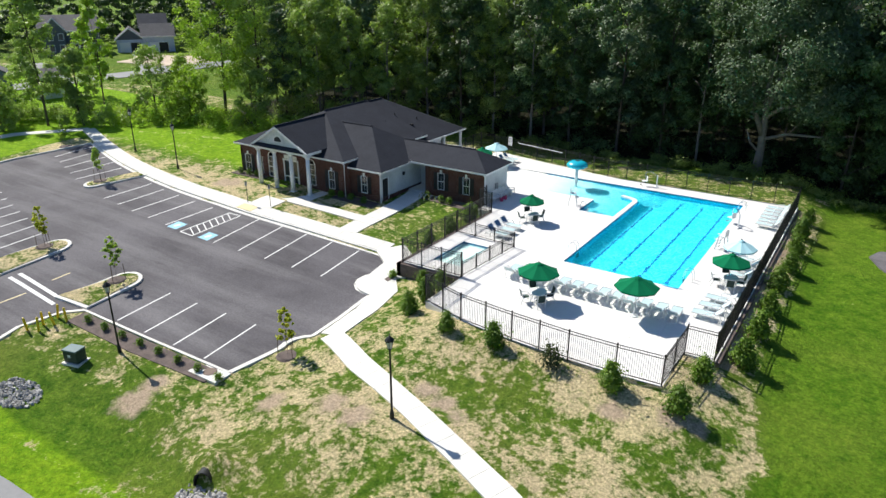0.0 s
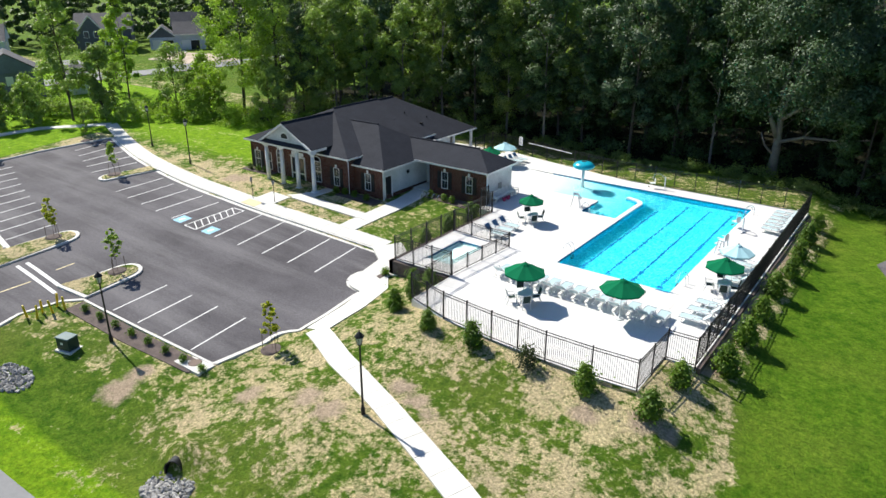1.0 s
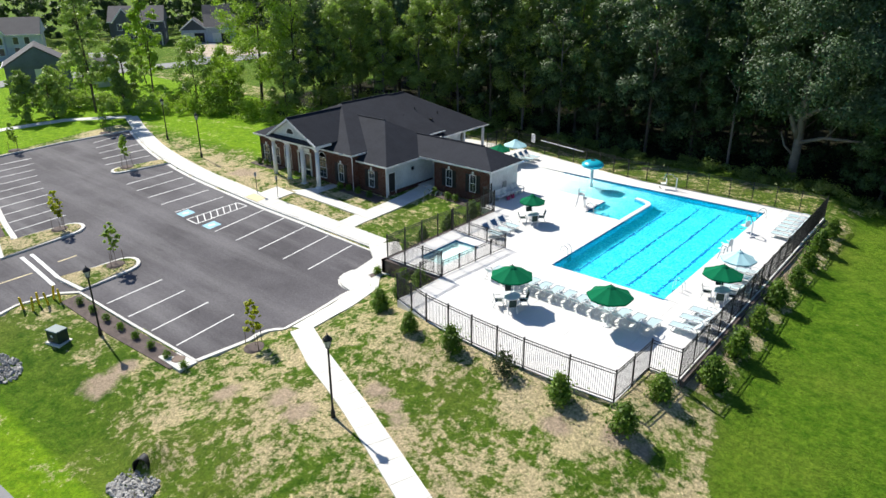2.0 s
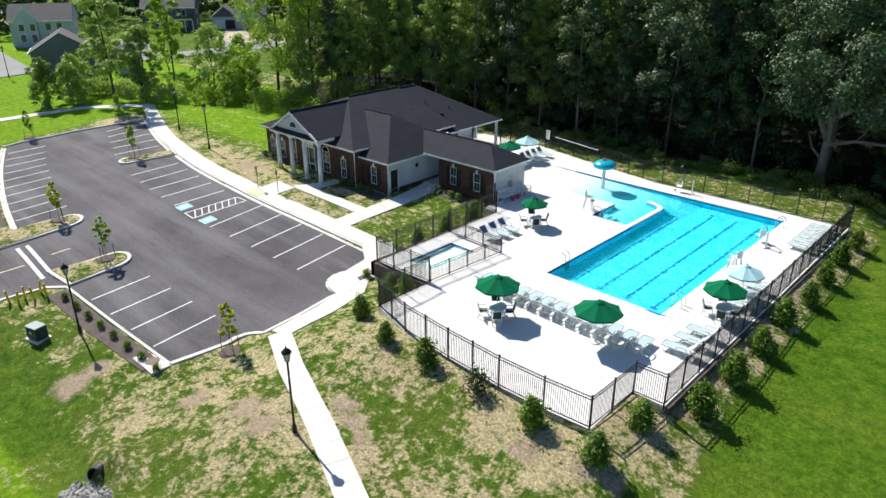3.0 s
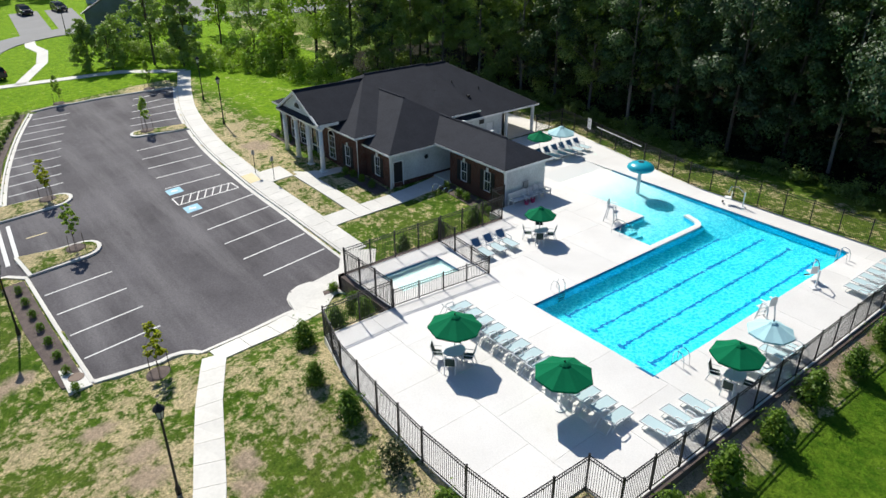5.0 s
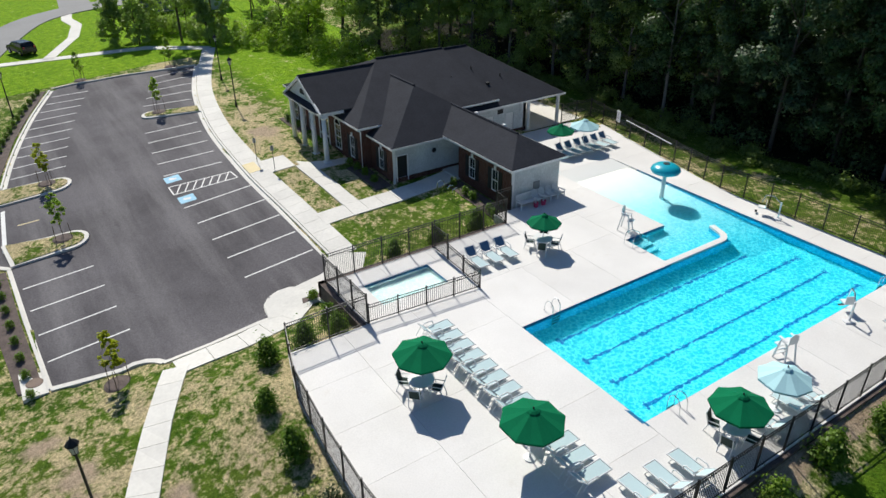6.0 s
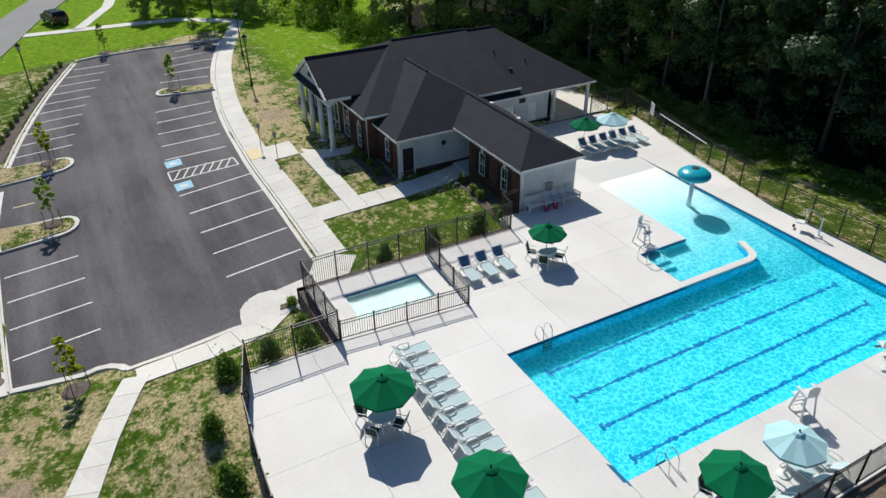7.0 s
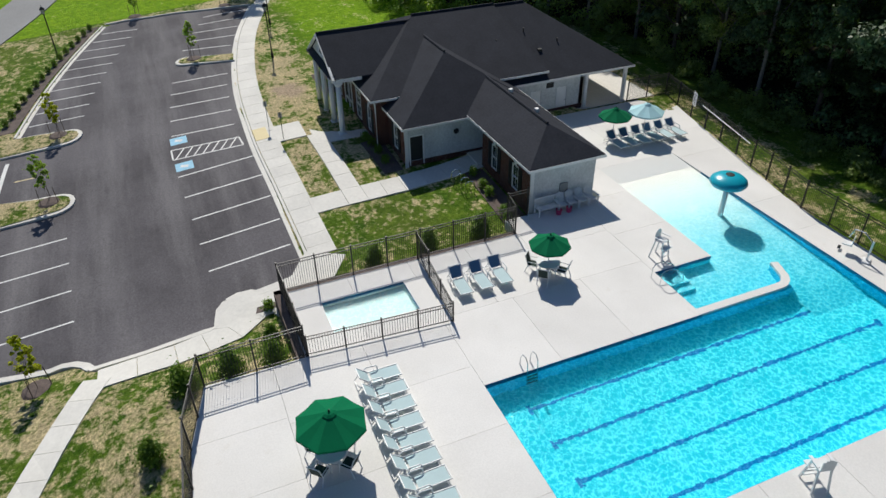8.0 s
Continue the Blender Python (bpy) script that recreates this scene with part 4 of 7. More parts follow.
def hip(name, x0, x1, y0, y1, ze, a, b, zr, fascia=0.16):
    """A hipped roof over an eave rectangle, with its ridge from a to b."""
    bm = bmesh.new()
    e = [bm.verts.new((x, y, ze)) for x, y in ((x0, y0), (x1, y0), (x1, y1), (x0, y1))]
    ra, rb = bm.verts.new((*a, zr)), bm.verts.new((*b, zr))
    if abs(a[0] - b[0]) < abs(a[1] - b[1]):
        faces = [(e[0], e[1], ra), (e[1], e[2], rb, ra), (e[2], e[3], rb), (e[3], e[0], ra, rb)]
    else:
        faces = [(e[0], e[1], rb, ra), (e[1], e[2], rb), (e[2], e[3], ra, rb), (e[3], e[0], ra)]
    for f in faces:
        bm.faces.new(f)
    bm.faces.new(e[::-1])
    bmesh.ops.recalc_face_normals(bm, faces=list(bm.faces))
    r = part(name, bm, ROOF, club, "charcoal asphalt shingle roof")
    t = 0.1
    bm = boxes((x0 - 0.03, x1 + 0.03, y0 - 0.03, y0 + t, ze - fascia, ze - 0.01), (x0 - 0.03, x1 + 0.03, y1 - t, y1 + 0.03, ze - fascia, ze - 0.01), (x0 - 0.03, x0 + t, y0 + t, y1 - t, ze - fascia, ze - 0.01), (x1 - t, x1 + 0.03, y0 + t, y1 - t, ze - fascia, ze - 0.01))
    part("gutter", bm, WHITE, r, "white gutter and fascia")
    part("soffit", boxes((x0 + 0.02, x1 - 0.02, y0 + 0.02, y1 - 0.02, ze - fascia + 0.02, ze - 0.02)), WHITE, r)
    return r


FZ = 3.55
hip("main_roof", -56.4, -41.55, 46.4, 60.0, FZ, (-48.9, 52.2), (-48.9, 59.0), 6.62)
hip("rear_roof", -56.6, -41.25, 54.0, 67.4, EAVE, (-48.95, 58.0), (-48.95, 61.7), 6.50)
hip("wing_roof", -50.0, -37.93, 47.3, 57.2, EAVE - 0.1, (-48.0, 52.35), (-42.9, 52.35), 5.68)
hip("annex_roof", -44.0, -29.57, 51.89, 57.0, EAVE, (-41.0, 54.45), (-32.2, 54.45), 4.36)
# porch gable
bm = bmesh.new()
v = [bm.verts.new(p) for p in ((-52.0, 44.75, 4.22), (-44.65, 44.75, 4.22), (-48.5, 44.75, 6.36), (-52.0, 53.0, 4.22), (-44.65, 53.0, 4.22), (-48.5, 53.0, 6.36), (-52.0, 44.75, 4.1), (-44.65, 44.75, 4.1), (-52.0, 53.0, 4.1), (-44.65, 53.0, 4.1))]
for f in ((1, 4, 5, 2), (0, 2, 5, 3), (6, 7, 1, 0), (7, 9, 4, 1), (6, 0, 3, 8), (6, 8, 9, 7), (3, 5, 4), (8, 3, 4, 9)):
    bm.faces.new([v[i] for i in f])
porch_roof = part("porch_roof", bm, ROOF, club, "charcoal shingle gable over the porch")
bm = bmesh.new()
tri = [(-51.7, 4.24), (-44.95, 4.24), (-48.5, 6.22)]
f0 = [bm.verts.new((x, 45.0, z)) for x, z in tri]
f1 = [bm.verts.new((x, 45.2, z)) for x, z in tri]
bm.faces.new(f0)
bm.faces.new(f1[::-1])
for i in range(3):
    bm.faces.new((f0[i], f1[i], f1[(i + 1) % 3], f0[(i + 1) % 3]))
part("gable_wall", bm, SIDING, club, "white gable wall")
for xa, za, xb, zb in ((-52.05, 4.2, -48.5, 6.34), (-48.5, 6.34, -44.6, 4.2)):
    bm = bmesh.new()
    q = [(xa, za - 0.2), (xb, zb - 0.2), (xb, zb), (xa, za)]
    f0 = [bm.verts.new((x, 44.7, z)) for x, z in q]
    f1 = [bm.verts.new((x, 44.86, z)) for x, z in q]
    bm.faces.new(f0)
    bm.faces.new(f1[::-1])
    for i in range(4):
        bm.faces.new((f0[i], f1[i], f1[(i + 1) % 4], f0[(i + 1) % 4]))
    part("rake_board", bm, WHITE, club)
bm = boxes((-52.0, -44.65, 44.72, 44.98, 3.96, 4.2), (-45.0, -44.62, 44.98, 46.8, 3.96, 4.2), (-52.0, -51.62, 44.98, 46.8, 3.96, 4.2))
part("entablature", bm, WHITE, club, "white porch beam above the columns")
bm = bmesh.new()
q = [(44.55, 4.2), (45.0, 4.5), (45.0, 4.2)]
f0 = [bm.verts.new((-51.75, y, z)) for y, z in q]
f1 = [bm.verts.new((-44.9, y, z)) for y, z in q]
bm.faces.new(f0[::-1])
bm.faces.new(f1)
for i in range(3):
    bm.faces.new((f0[i], f0[(i + 1) % 3], f1[(i + 1) % 3], f1[i]))
part("pent_roof", bm, ROOF, club, "narrow dark shingle ledge under the gable")
part("porch_ceiling", boxes((-51.62, -45.0, 44.98, 46.8, 4.02, 4.1)), WHITE, club)
# a dark half-round gable vent
bm = bmesh.new()
f = [bm.verts.new((-48.45 + 0.5 * math.cos(math.pi * k / 10), 44.985, 4.85 + 0.5 * math.sin(math.pi * k / 10))) for k in range(11)]
bm.faces.new(f)
vent = part("gable_vent", bm, DARK, club, "dark half-round louvred vent")
bm = bmesh.new()
for k in range(10):
    a0, a1 = math.pi * k / 10, math.pi * (k + 1) / 10
    q = [(-48.45 + r * math.cos(a), 4.85 + r * math.sin(a)) for r, a in ((0.5, a0), (0.5, a1), (0.6, a1), (0.6, a0))]
    bm.faces.new([bm.verts.new((x, 44.97, z)) for x, z in q])
box(bm, -49.05, -47.85, 44.94, 44.99, 4.77, 4.85)
part("vent_trim", bm, WHITE, vent)
# porch floor and columns
porch_z = 0.10
bm = boxes((-52.3, -43.9, 43.0, 46.84, -0.9, porch_z))
part("porch_slab", soft(bm, 0.02), CONCRETE, club)
col = None
for i in range(4):
    x = -51.35 + 2.17 * i
    if col is None:
        bm = bmesh.new()
        lathe(bm, [(0.21, 0.14), (0.205, 1.3), (0.175, 3.58)], 18)
        col = part("column", bm, WHITE, club, "round white tapered column", smooth=True)
        col.matrix_basis = pose(x, 45.1, porch_z)
        b1 = boxes((-0.29, 0.29, -0.29, 0.29, 0, 0.09))
        lathe(b1, [(0.28, 0.09), (0.28, 0.14), (0.23, 0.17)], 18)
        cb = part("column_base", b1, WHITE, col)
        b2 = bmesh.new()
        lathe(b2, [(0.2, 3.56), (0.25, 3.68), (0.25, 3.74)], 18)
        box(b2, -0.28, 0.28, -0.28, 0.28, 3.74, 3.86)
        cc = part("capital", b2, WHITE, col)
    else:
        c2 = shared("column", col, club, pose(x, 45.1, porch_z))
        c2["label"] = "round white tapered column"
        shared("column_base", cb, c2, pose(0, 0, 0))
        shared("capital", cc, c2, pose(0, 0, 0))
# walls
B0 = -0.9
wf = 46.85
wall_face(-56.0, wf, -41.95, wf, B0, FZ - 0.1, 0.3, [(0.6, 1.5, 0.6, 2.4), (2.3, 3.2, 0.6, 2.4), (4.0, 5.1, 0.5, 2.6), (6.3, 8.2, porch_z, 2.5), (9.3, 10.4, 0.5, 2.6), (12.07, 12.83, 0.55, 2.35)], BRICK, "front_brick_wall")
window(-54.95, wf, 0, 0.9, 1.8, 0.6)
window(-53.25, wf, 0, 0.9, 1.8, 0.6, shutters=False)
window(-51.45, wf, 0, 1.1, 2.1, 0.5, False, True, 2, 4)
window(-46.15, wf, 0, 1.1, 2.1, 0.5, False, True, 2, 4)
window(-43.55, wf, 0, 0.76, 1.8, 0.55)
wall_face(-41.944, wf + 0.004, -41.944, wf + 1.2, B0, FZ - 0.1, 0.3, [], BRICK, "return_wall")
wall_face(-41.94, 47.65, -38.35, 47.65, B0, EAVE - 0.2, 0.3, [(1.31, 2.07, 0.5, 2.15)], BRICK, "wing_brick_wall")
window(-40.25, 47.65, 0, 0.76, 1.65, 0.5)
wall_face(-38.344, 47.655, -38.344, 54.2, 0.3, EAVE - 0.1, 0.3, [(0.25, 1.2, 0.31, 2.05)], SIDING, "wing_siding_wall")
wall_face(-38.33, 47.656, -38.33, 54.196, B0, 0.3, 0.3, [], BRICK, "wing_brick_base")
wall_face(-38.35, 54.2, -36.5, 54.2, B0, EAVE - 0.1, 0.3, [(0.5, 1.4, 0.12, 2.15)], SIDING, "recess_wall")
part("recess_door", soft(boxes((-37.85, -36.95, 54.24, 54.3, 0.12, 2.15)), 0.01), WHITE, club, "white door in the recess")
part("recess_slab", boxes((-38.3, -36.52, 52.0, 54.2, -0.6, 0.12)), CONCRETE, club)
wall_face(-36.504, 54.2, -36.504, 52.31, B0, EAVE - 0.1, 0.3, [], SIDING, "recess_side_wall")
wall_face(-36.51, 52.3, -29.95, 52.3, B0, EAVE - 0.1, 0.3, [(1.43, 2.19, 0.55, 2.2), (4.23, 4.99, 0.55, 2.2)], BRICK, "annex_brick_wall")
window(-34.7, 52.3, 0, 0.76, 1.65, 0.55)
window(-31.9, 52.3, 0, 0.76, 1.65, 0.55)
wall_face(-29.944, 52.305, -29.944, 56.6, B0, EAVE - 0.1, 0.3, [], SIDING, "annex_siding_wall")
wall_face(-29.95, 56.604, -41.7, 56.6, B0, EAVE - 0.1, 0.3, [], SIDING, "annex_rear_wall")
wall_face(-41.7, 56.6, -41.7, 63.2, B0, EAVE - 0.1, 0.3, [(2.1, 3.0, 0.0, 2.05), (4.3, 5.2, 0.0, 2.05)], SIDING, "rear_siding_wall")
wall_face(-41.7, 63.2, -50.0, 63.2, B0, EAVE - 0.1, 0.3, [], SIDING, "porch_rear_wall")
wall_face(-50.0, 63.2, -50.0, 67.0, B0, EAVE - 0.1, 0.3, [], SIDING, "porch_side_wall")
wall_face(-50.0, 67.0, -56.0, 67.0, B0, EAVE - 0.1, 0.3, [], BRICK, "rear_brick_wall")
wall_face(-56.0, 67.0, -56.0, wf, B0, EAVE - 0.1, 0.3, [], BRICK, "side_brick_wall")
part("porch_floor", boxes((-50.0, -41.15, 63.2, 69.6, -0.6, 0.17)), CONCRETE, club)
for y, h in ((63.4, 0), (66.9, 0)):
    part("porch_post", soft(boxes((-41.75, -41.5, y - 0.12, y + 0.12, 0.0, EAVE - 0.15)), 0.015), WHITE, club, "square white porch post")
# doors
part("front_door", boxes((-49.8, -47.9, 46.9, 46.96, porch_z, 2.5)), GLASS, club, "dark glazed double front door")
part("door_frame", boxes((-49.85, -49.72, 46.8, 47.0, porch_z, 2.6), (-47.98, -47.85, 46.8, 47.0, porch_z, 2.6), (-48.88, -48.82, 46.82, 47.0, porch_z, 2.5), (-49.9, -47.8, 46.78, 47.0, 2.5, 2.66), (-49.8, -47.9, 46.82, 47.0, 0.85, 0.95)), WHITE, club)
part("fanlight", boxes((-49.7, -48.0, 46.8, 46.84, 2.7, 3.05)), WHITE, club, "white panel over the door")
part("side_door", boxes((-38.42, -38.37, 47.95, 48.8, 0.3, 2.05)), DARK, club, "dark louvred side door")
part("side_door_frame", boxes((-38.37, -38.30, 47.85, 47.93, 0.0, 2.13), (-38.37, -38.30, 48.82, 48.9, 0.0, 2.13), (-38.37, -38.30, 47.85, 48.9, 2.05, 2.13)), WHITE, club)
for y in (59.15, 61.35):
    d = part("pool_side_door", soft(boxes((-41.78, -41.72, y - 0.42, y + 0.42, 0.0, 2.02))), WHITE, club, "white panelled door")
    part("handle", boxes((-41.72, -41.66, y + 0.28, y + 0.34, 0.98, 1.04)), STEEL, d)
part("rear_sign", boxes((-41.70, -41.66, 60.0, 60.6, 2.15, 2.55)), DARK, club, "small dark notice on the wall")
part("brick_base_band", boxes((-41.7, -41.66, 56.7, 63.2, -0.3, 0.45)), BRICK, club)
# fittings
for x, y, z0, z1 in ((-38.28, 47.58, -0.5, EAVE - 0.1), (-41.88, 46.8, -0.5, FZ - 0.1), (-29.9, 52.24, -0.3, EAVE - 0.1)):
    bm = bmesh.new()
    tube(bm, [(x, y - 0.3, z1), (x, y - 0.02, z1 - 0.3), (x, y - 0.02, z0 + 0.2), (x, y - 0.22, z0 + 0.02)], 0.055, 6)
    part("downspout", bm, WHITE, club, "white downspout")
part("corner_board", boxes((-38.37, -38.31, 47.6, 47.78, -0.2, EAVE - 0.12)), WHITE, club)
part("corner_board", boxes((-29.98, -29.91, 52.27, 52.45, -0.2, EAVE - 0.12)), WHITE, club)
part("wall_vent", boxes((-29.92, -29.86, 54.2, 54.75, 0.9, 1.5)), grainy("vent_grey", (0.25, 0.26, 0.26), 0.5), club, "grey louvred wall vent")
bm = bmesh.new()
lathe(bm, [(0.17, 0), (0.2, 0.05), (0.12, 0.12)], 12)
lamp = part("wall_lantern", bm, BLACK, club, "black round wall lantern")
lamp.matrix_basis = pose(-38.3, 51.2, 1.9, 0, 90, 0)
for x, y, z in ((-45.2, 57.5, 4.9), (-46.0, 60.2, 5.2), (-44.6, 62.4, 4.55)):
    bm = bmesh.new()
    tube(bm, [(x, y, z - 0.5), (x, y, z + 0.22)], 0.05, 8)
    part("vent_pipe", bm, DARK, club, "dark roof vent pipe")
part("roof_vent", boxes((-44.1, -43.85, 60.4, 60.7, 4.1, 4.36)), BLACK, club, "black roof vent")
for x in (-38.0, -34.5):
    part("skylight_cap", soft(boxes((x - 0.14, x + 0.14, 54.9, 55.15, 4.05, 4.3)), 0.02), WHITE, club, "small white roof vent cap")
# roof ridges
for a, b in (((-48.9, 52.2, 6.63), (-48.9, 59.0, 6.63)), ((-47.0, 52.35, 5.69), (-42.9, 52.35, 5.69)), ((-48.95, 59.0, 6.52), (-48.95, 61.7, 6.51)), ((-41.0, 54.45, 4.37), (-32.2, 54.45, 4.37)), ((-48.5, 44.75, 6.37), (-48.5, 52.0, 6.37))):
    bm = bmesh.new()
    tube(bm, [a, b], 0.09, 6)
    part("ridge_cap", bm, ROOF, club)

# ---- fences ----
def fence(line, height=1.8, base=lambda x, y: 0.0, label="black aluminium picket fence around the pool", post_step=2.0, group="pool fences"):
    root = tagged(new("pool_fence"), label, "fence", group)
    pieces, count = {}, 0
    for (ax, ay), (bx, by) in zip(line, line[1:]):
        L = math.hypot(bx - ax, by - ay)
        n = max(1, round(L / post_step))
        rot = math.degrees(math.atan2(by - ay, bx - ax))
        for i in range(n):
            t0, t1 = i / n, (i + 1) / n
            x0, y0 = ax + (bx - ax) * t0, ay + (by - ay) * t0
            x1, y1 = ax + (bx - ax) * t1, ay + (by - ay) * t1
            z0, z1 = base(x0, y0), base(x1, y1)
            bm = boxes((-0.035, 0.035, -0.035, 0.035, -0.25, height + 0.06), (-0.045, 0.045, -0.045, 0.045, height + 0.06, height + 0.085))
            p = part("post", bm, BLACK, root)
            p.matrix_basis = pose(x0, y0, z0, 0, 0, rot)
            w = L / n
            pm = pose(x0, y0, z0, 0, -math.degrees(math.atan2(z1 - z0, w)), rot)
            for za, zb in ((0.10, 0.14), (height - 0.2, height - 0.165), (height - 0.03, height + 0.005)):
                key = ("rail", round(w, 3), za)
                if key not in pieces:
                    rl = part("rail", boxes((0, w, -0.018, 0.018, za, zb)), BLACK, root)
                    rl.matrix_basis = pm
                    pieces[key] = rl
                else:
                    shared("rail", pieces[key], root, pm)
            m = int(w / 0.115)
            joined = bmesh.new() if count > 300 else None
            for k in range(1, m):
                u = w * k / m
                if joined is not None:
                    box(joined, u - 0.009, u + 0.009, -0.009, 0.009, 0.05, height)
                elif "picket" not in pieces:
                    pk = part("picket", boxes((-0.009, 0.009, -0.009, 0.009, 0.05, height)), BLACK, root)
                    pk.matrix_basis = pm @ Matrix.Translation((u, 0, 0))
                    pieces["picket"] = pk
                else:
                    shared("picket", pieces["picket"], root, pm @ Matrix.Translation((u, 0, 0)))
                count += 1
            if joined is not None:
                jp = part("picket_panel", joined, BLACK, root)
                jp.matrix_basis = pm
                jp["kind"] = "stuff"
        if (bx, by) == line[-1]:
            bm = boxes((-0.035, 0.035, -0.035, 0.035, -0.25, height + 0.085))
            p = part("post", bm, BLACK, root)
            p.matrix_basis = pose(bx, by, base(bx, by), 0, 0, rot)
    return root


fence([(-28.45, 50.7), (-28.45, 37.45), (-23.42, 37.55), (-23.36, 33.08)])
fence(FRONT_LINE + [(-7.62, 35.95), (-6.0, 36.02), (-6.05, 67.25)], base=deck_z)
fence([(-6.05, 67.25), (-24.0, 67.3), (-31.0, 68.75), (-41.3, 70.9)], label="black picket fence along the woodland side of the deck")
fence([(-41.3, 70.9), (-41.4, 67.3)], label="short black picket fence by the rear porch")
fence([(-28.45, 50.7), (-29.8, 50.9), (-29.85, 52.2)], label="black picket gate panel beside the annex wall")
fence([(-23.42, 37.62), (-22.95, 44.5), (-26.6, 44.75), (-28.4, 44.8)][:3], 1.15, label="low black picket fence around the wading pool", post_step=1.9)
fence([(-26.6, 44.75), (-28.4, 44.8)], 1.7, label="tall black picket gate by the wading pool")

# ---- plants ----
def leaf_arrays(rng, centres, radii, n, size, flat=0.75, shell=False):
    """Small pointed leaf sprays scattered over the skins of many clumps."""
    k = rng.choice(len(centres), n, p=radii ** 2 / (radii ** 2).sum())
    d = rng.normal(size=(n, 3))
    if shell:
        d[:, 2] += 0.2
    d /= np.linalg.norm(d, axis=1, keepdims=True)
    rad = radii[k] * (0.35 + 0.65 * rng.random(n) ** 0.7 + 0.28 * np.abs(rng.normal(size=n)) ** 1.5) if shell else radii[k] * (0.25 + 0.6 * rng.random(n) ** 0.7 + 0.3 * np.abs(rng.normal(size=n)) ** 2)
    p = centres[k] + d * rad[:, None] * np.array([1, 1, flat])
    nrm = d + rng.normal(size=(n, 3)) * 0.4 + np.array([0, 0, 0.35])
    nrm /= np.linalg.norm(nrm, axis=1, keepdims=True)
    t = np.cross(nrm, rng.normal(size=(n, 3)))
    t /= np.linalg.norm(t, axis=1, keepdims=True) + 1e-9
    b = np.cross(nrm, t)
    s = size * (0.6 + 0.8 * rng.random(n))[:, None]
    bend = nrm * s * 0.18
    v = np.stack([p - t * s * 0.5, p + b * s * 0.3 + bend, p + t * s * 0.5, p - b * s * 0.3 + bend], 1)
    return v.reshape(-1, 3)


def leaf_mesh(name, verts, material):
    n = len(verts) // 4
    me = bpy.data.meshes.new(name)
    me.vertices.add(n * 4)
    me.vertices.foreach_set("co", np.ascontiguousarray(verts, np.float32).ravel())
    me.loops.add(n * 4)
    me.loops.foreach_set("vertex_index", np.arange(n * 4, dtype=np.int32))
    me.polygons.add(n)
    me.polygons.foreach_set("loop_start", np.arange(0, n * 4, 4, dtype=np.int32))
    me.update(calc_edges=True)
    me.materials.append(material)
    return me


def crown_shape(rng, h, low, radius, lobes=16, top=0.55):
    """Clump centres and radii of a broad uneven crown."""
    c, r = [], []
    for i in range(lobes):
        u = (i + rng.random()) / lobes
        z = low + (h - low) * u
        wide = math.sin(math.pi * min(0.97, 0.18 + 0.8 * u)) ** 0.7 * radius
        a = i * 2.4 + rng.random() * 1.2
        q = wide * (0.35 + 0.6 * rng.random())
        c.append((q * math.cos(a), q * math.sin(a), z))
        r.append(radius * (0.10 + 0.22 * rng.random() ** 1.5) * min(1.0, (30.0 / lobes) ** 0.25))
    return np.array(c), np.array(r)


def trunk_mesh(rng, h, r, low, centres, lean=0.0, limbs=7, seg=8):
    bm = bmesh.new()
    top = Vector((lean * h, rng.normal() * 0.3, h * 0.82))
    pts = [(0, 0, -0.3), (0.05 * r, 0, 0.5), tuple(top * 0.35 + Vector((rng.normal() * 0.15, rng.normal() * 0.15, 0))), tuple(top * 0.7 + Vector((rng.normal() * 0.25, rng.normal() * 0.25, 0))), tuple(top)]
    tube(bm, pts, r, seg, r * 0.22)
    for c in centres[:: max(1, len(centres) // limbs)]:
        z = max(low * 0.75, c[2] - 1.5 - rng.random() * 1.5)
        base = top * (z / top.z)
        mid = (base + Vector(c)) / 2 + Vector((0, 0, 0.3))
        tube(bm, [tuple(base), tuple(mid), tuple(c)], r * 0.36, 5, r * 0.08)
    return bm


def tree(name, seed, h, low, radius, trunk_r, n, leaf, material, label, bark=BARK, lobes=64, at=None, lean=0.0):
    rng = np.random.default_rng(seed)
    c, r = crown_shape(rng, h, low, radius, lobes)
    c[:, 0] += lean * c[:, 2]
    root = thing(name, at or pose(0, 0, 0), label, "tree")
    part("trunk", trunk_mesh(rng, h, trunk_r, low, c, lean), bark, root, smooth=True)
    cr = new("crown", leaf_mesh("crown", leaf_arrays(rng, c, r, n, leaf, 0.7, True), material))
    cr.parent = root
    return root


rnd = random.Random(7)
SPECIES = [
    (3, 17.5, 3.0, 4.3, 0.24, 12500, 0.34, LEAF, "tall leafy oak at the edge of the wood"),
    (5, 19.5, 4.2, 3.9, 0.22, 12500, 0.34, LEAF, "tall slender dark-green woodland tree"),
    (8, 15.5, 2.2, 4.1, 0.20, 12000, 0.33, LEAF, "broad leafy woodland tree with low limbs"),
    (11, 18.0, 3.0, 4.7, 0.26, 13500, 0.34, LEAF, "spreading woodland oak with dark foliage"),
    (14, 16.5, 4.0, 3.6, 0.20, 11000, 0.33, LEAF_OAK, "grey-green woodland tree with a ragged crown"),
    (17, 17.0, 4.5, 4.0, 0.22, 9500, 0.33, LEAF_MID, "fresh green woodland tree with pale trunk"),
    (22, 18.5, 3.6, 4.2, 0.22, 12500, 0.34, LEAF_SUNLIT, "leafy woodland tree in a sunlit leaf tone with a slim grey trunk"),
]
protos = {}

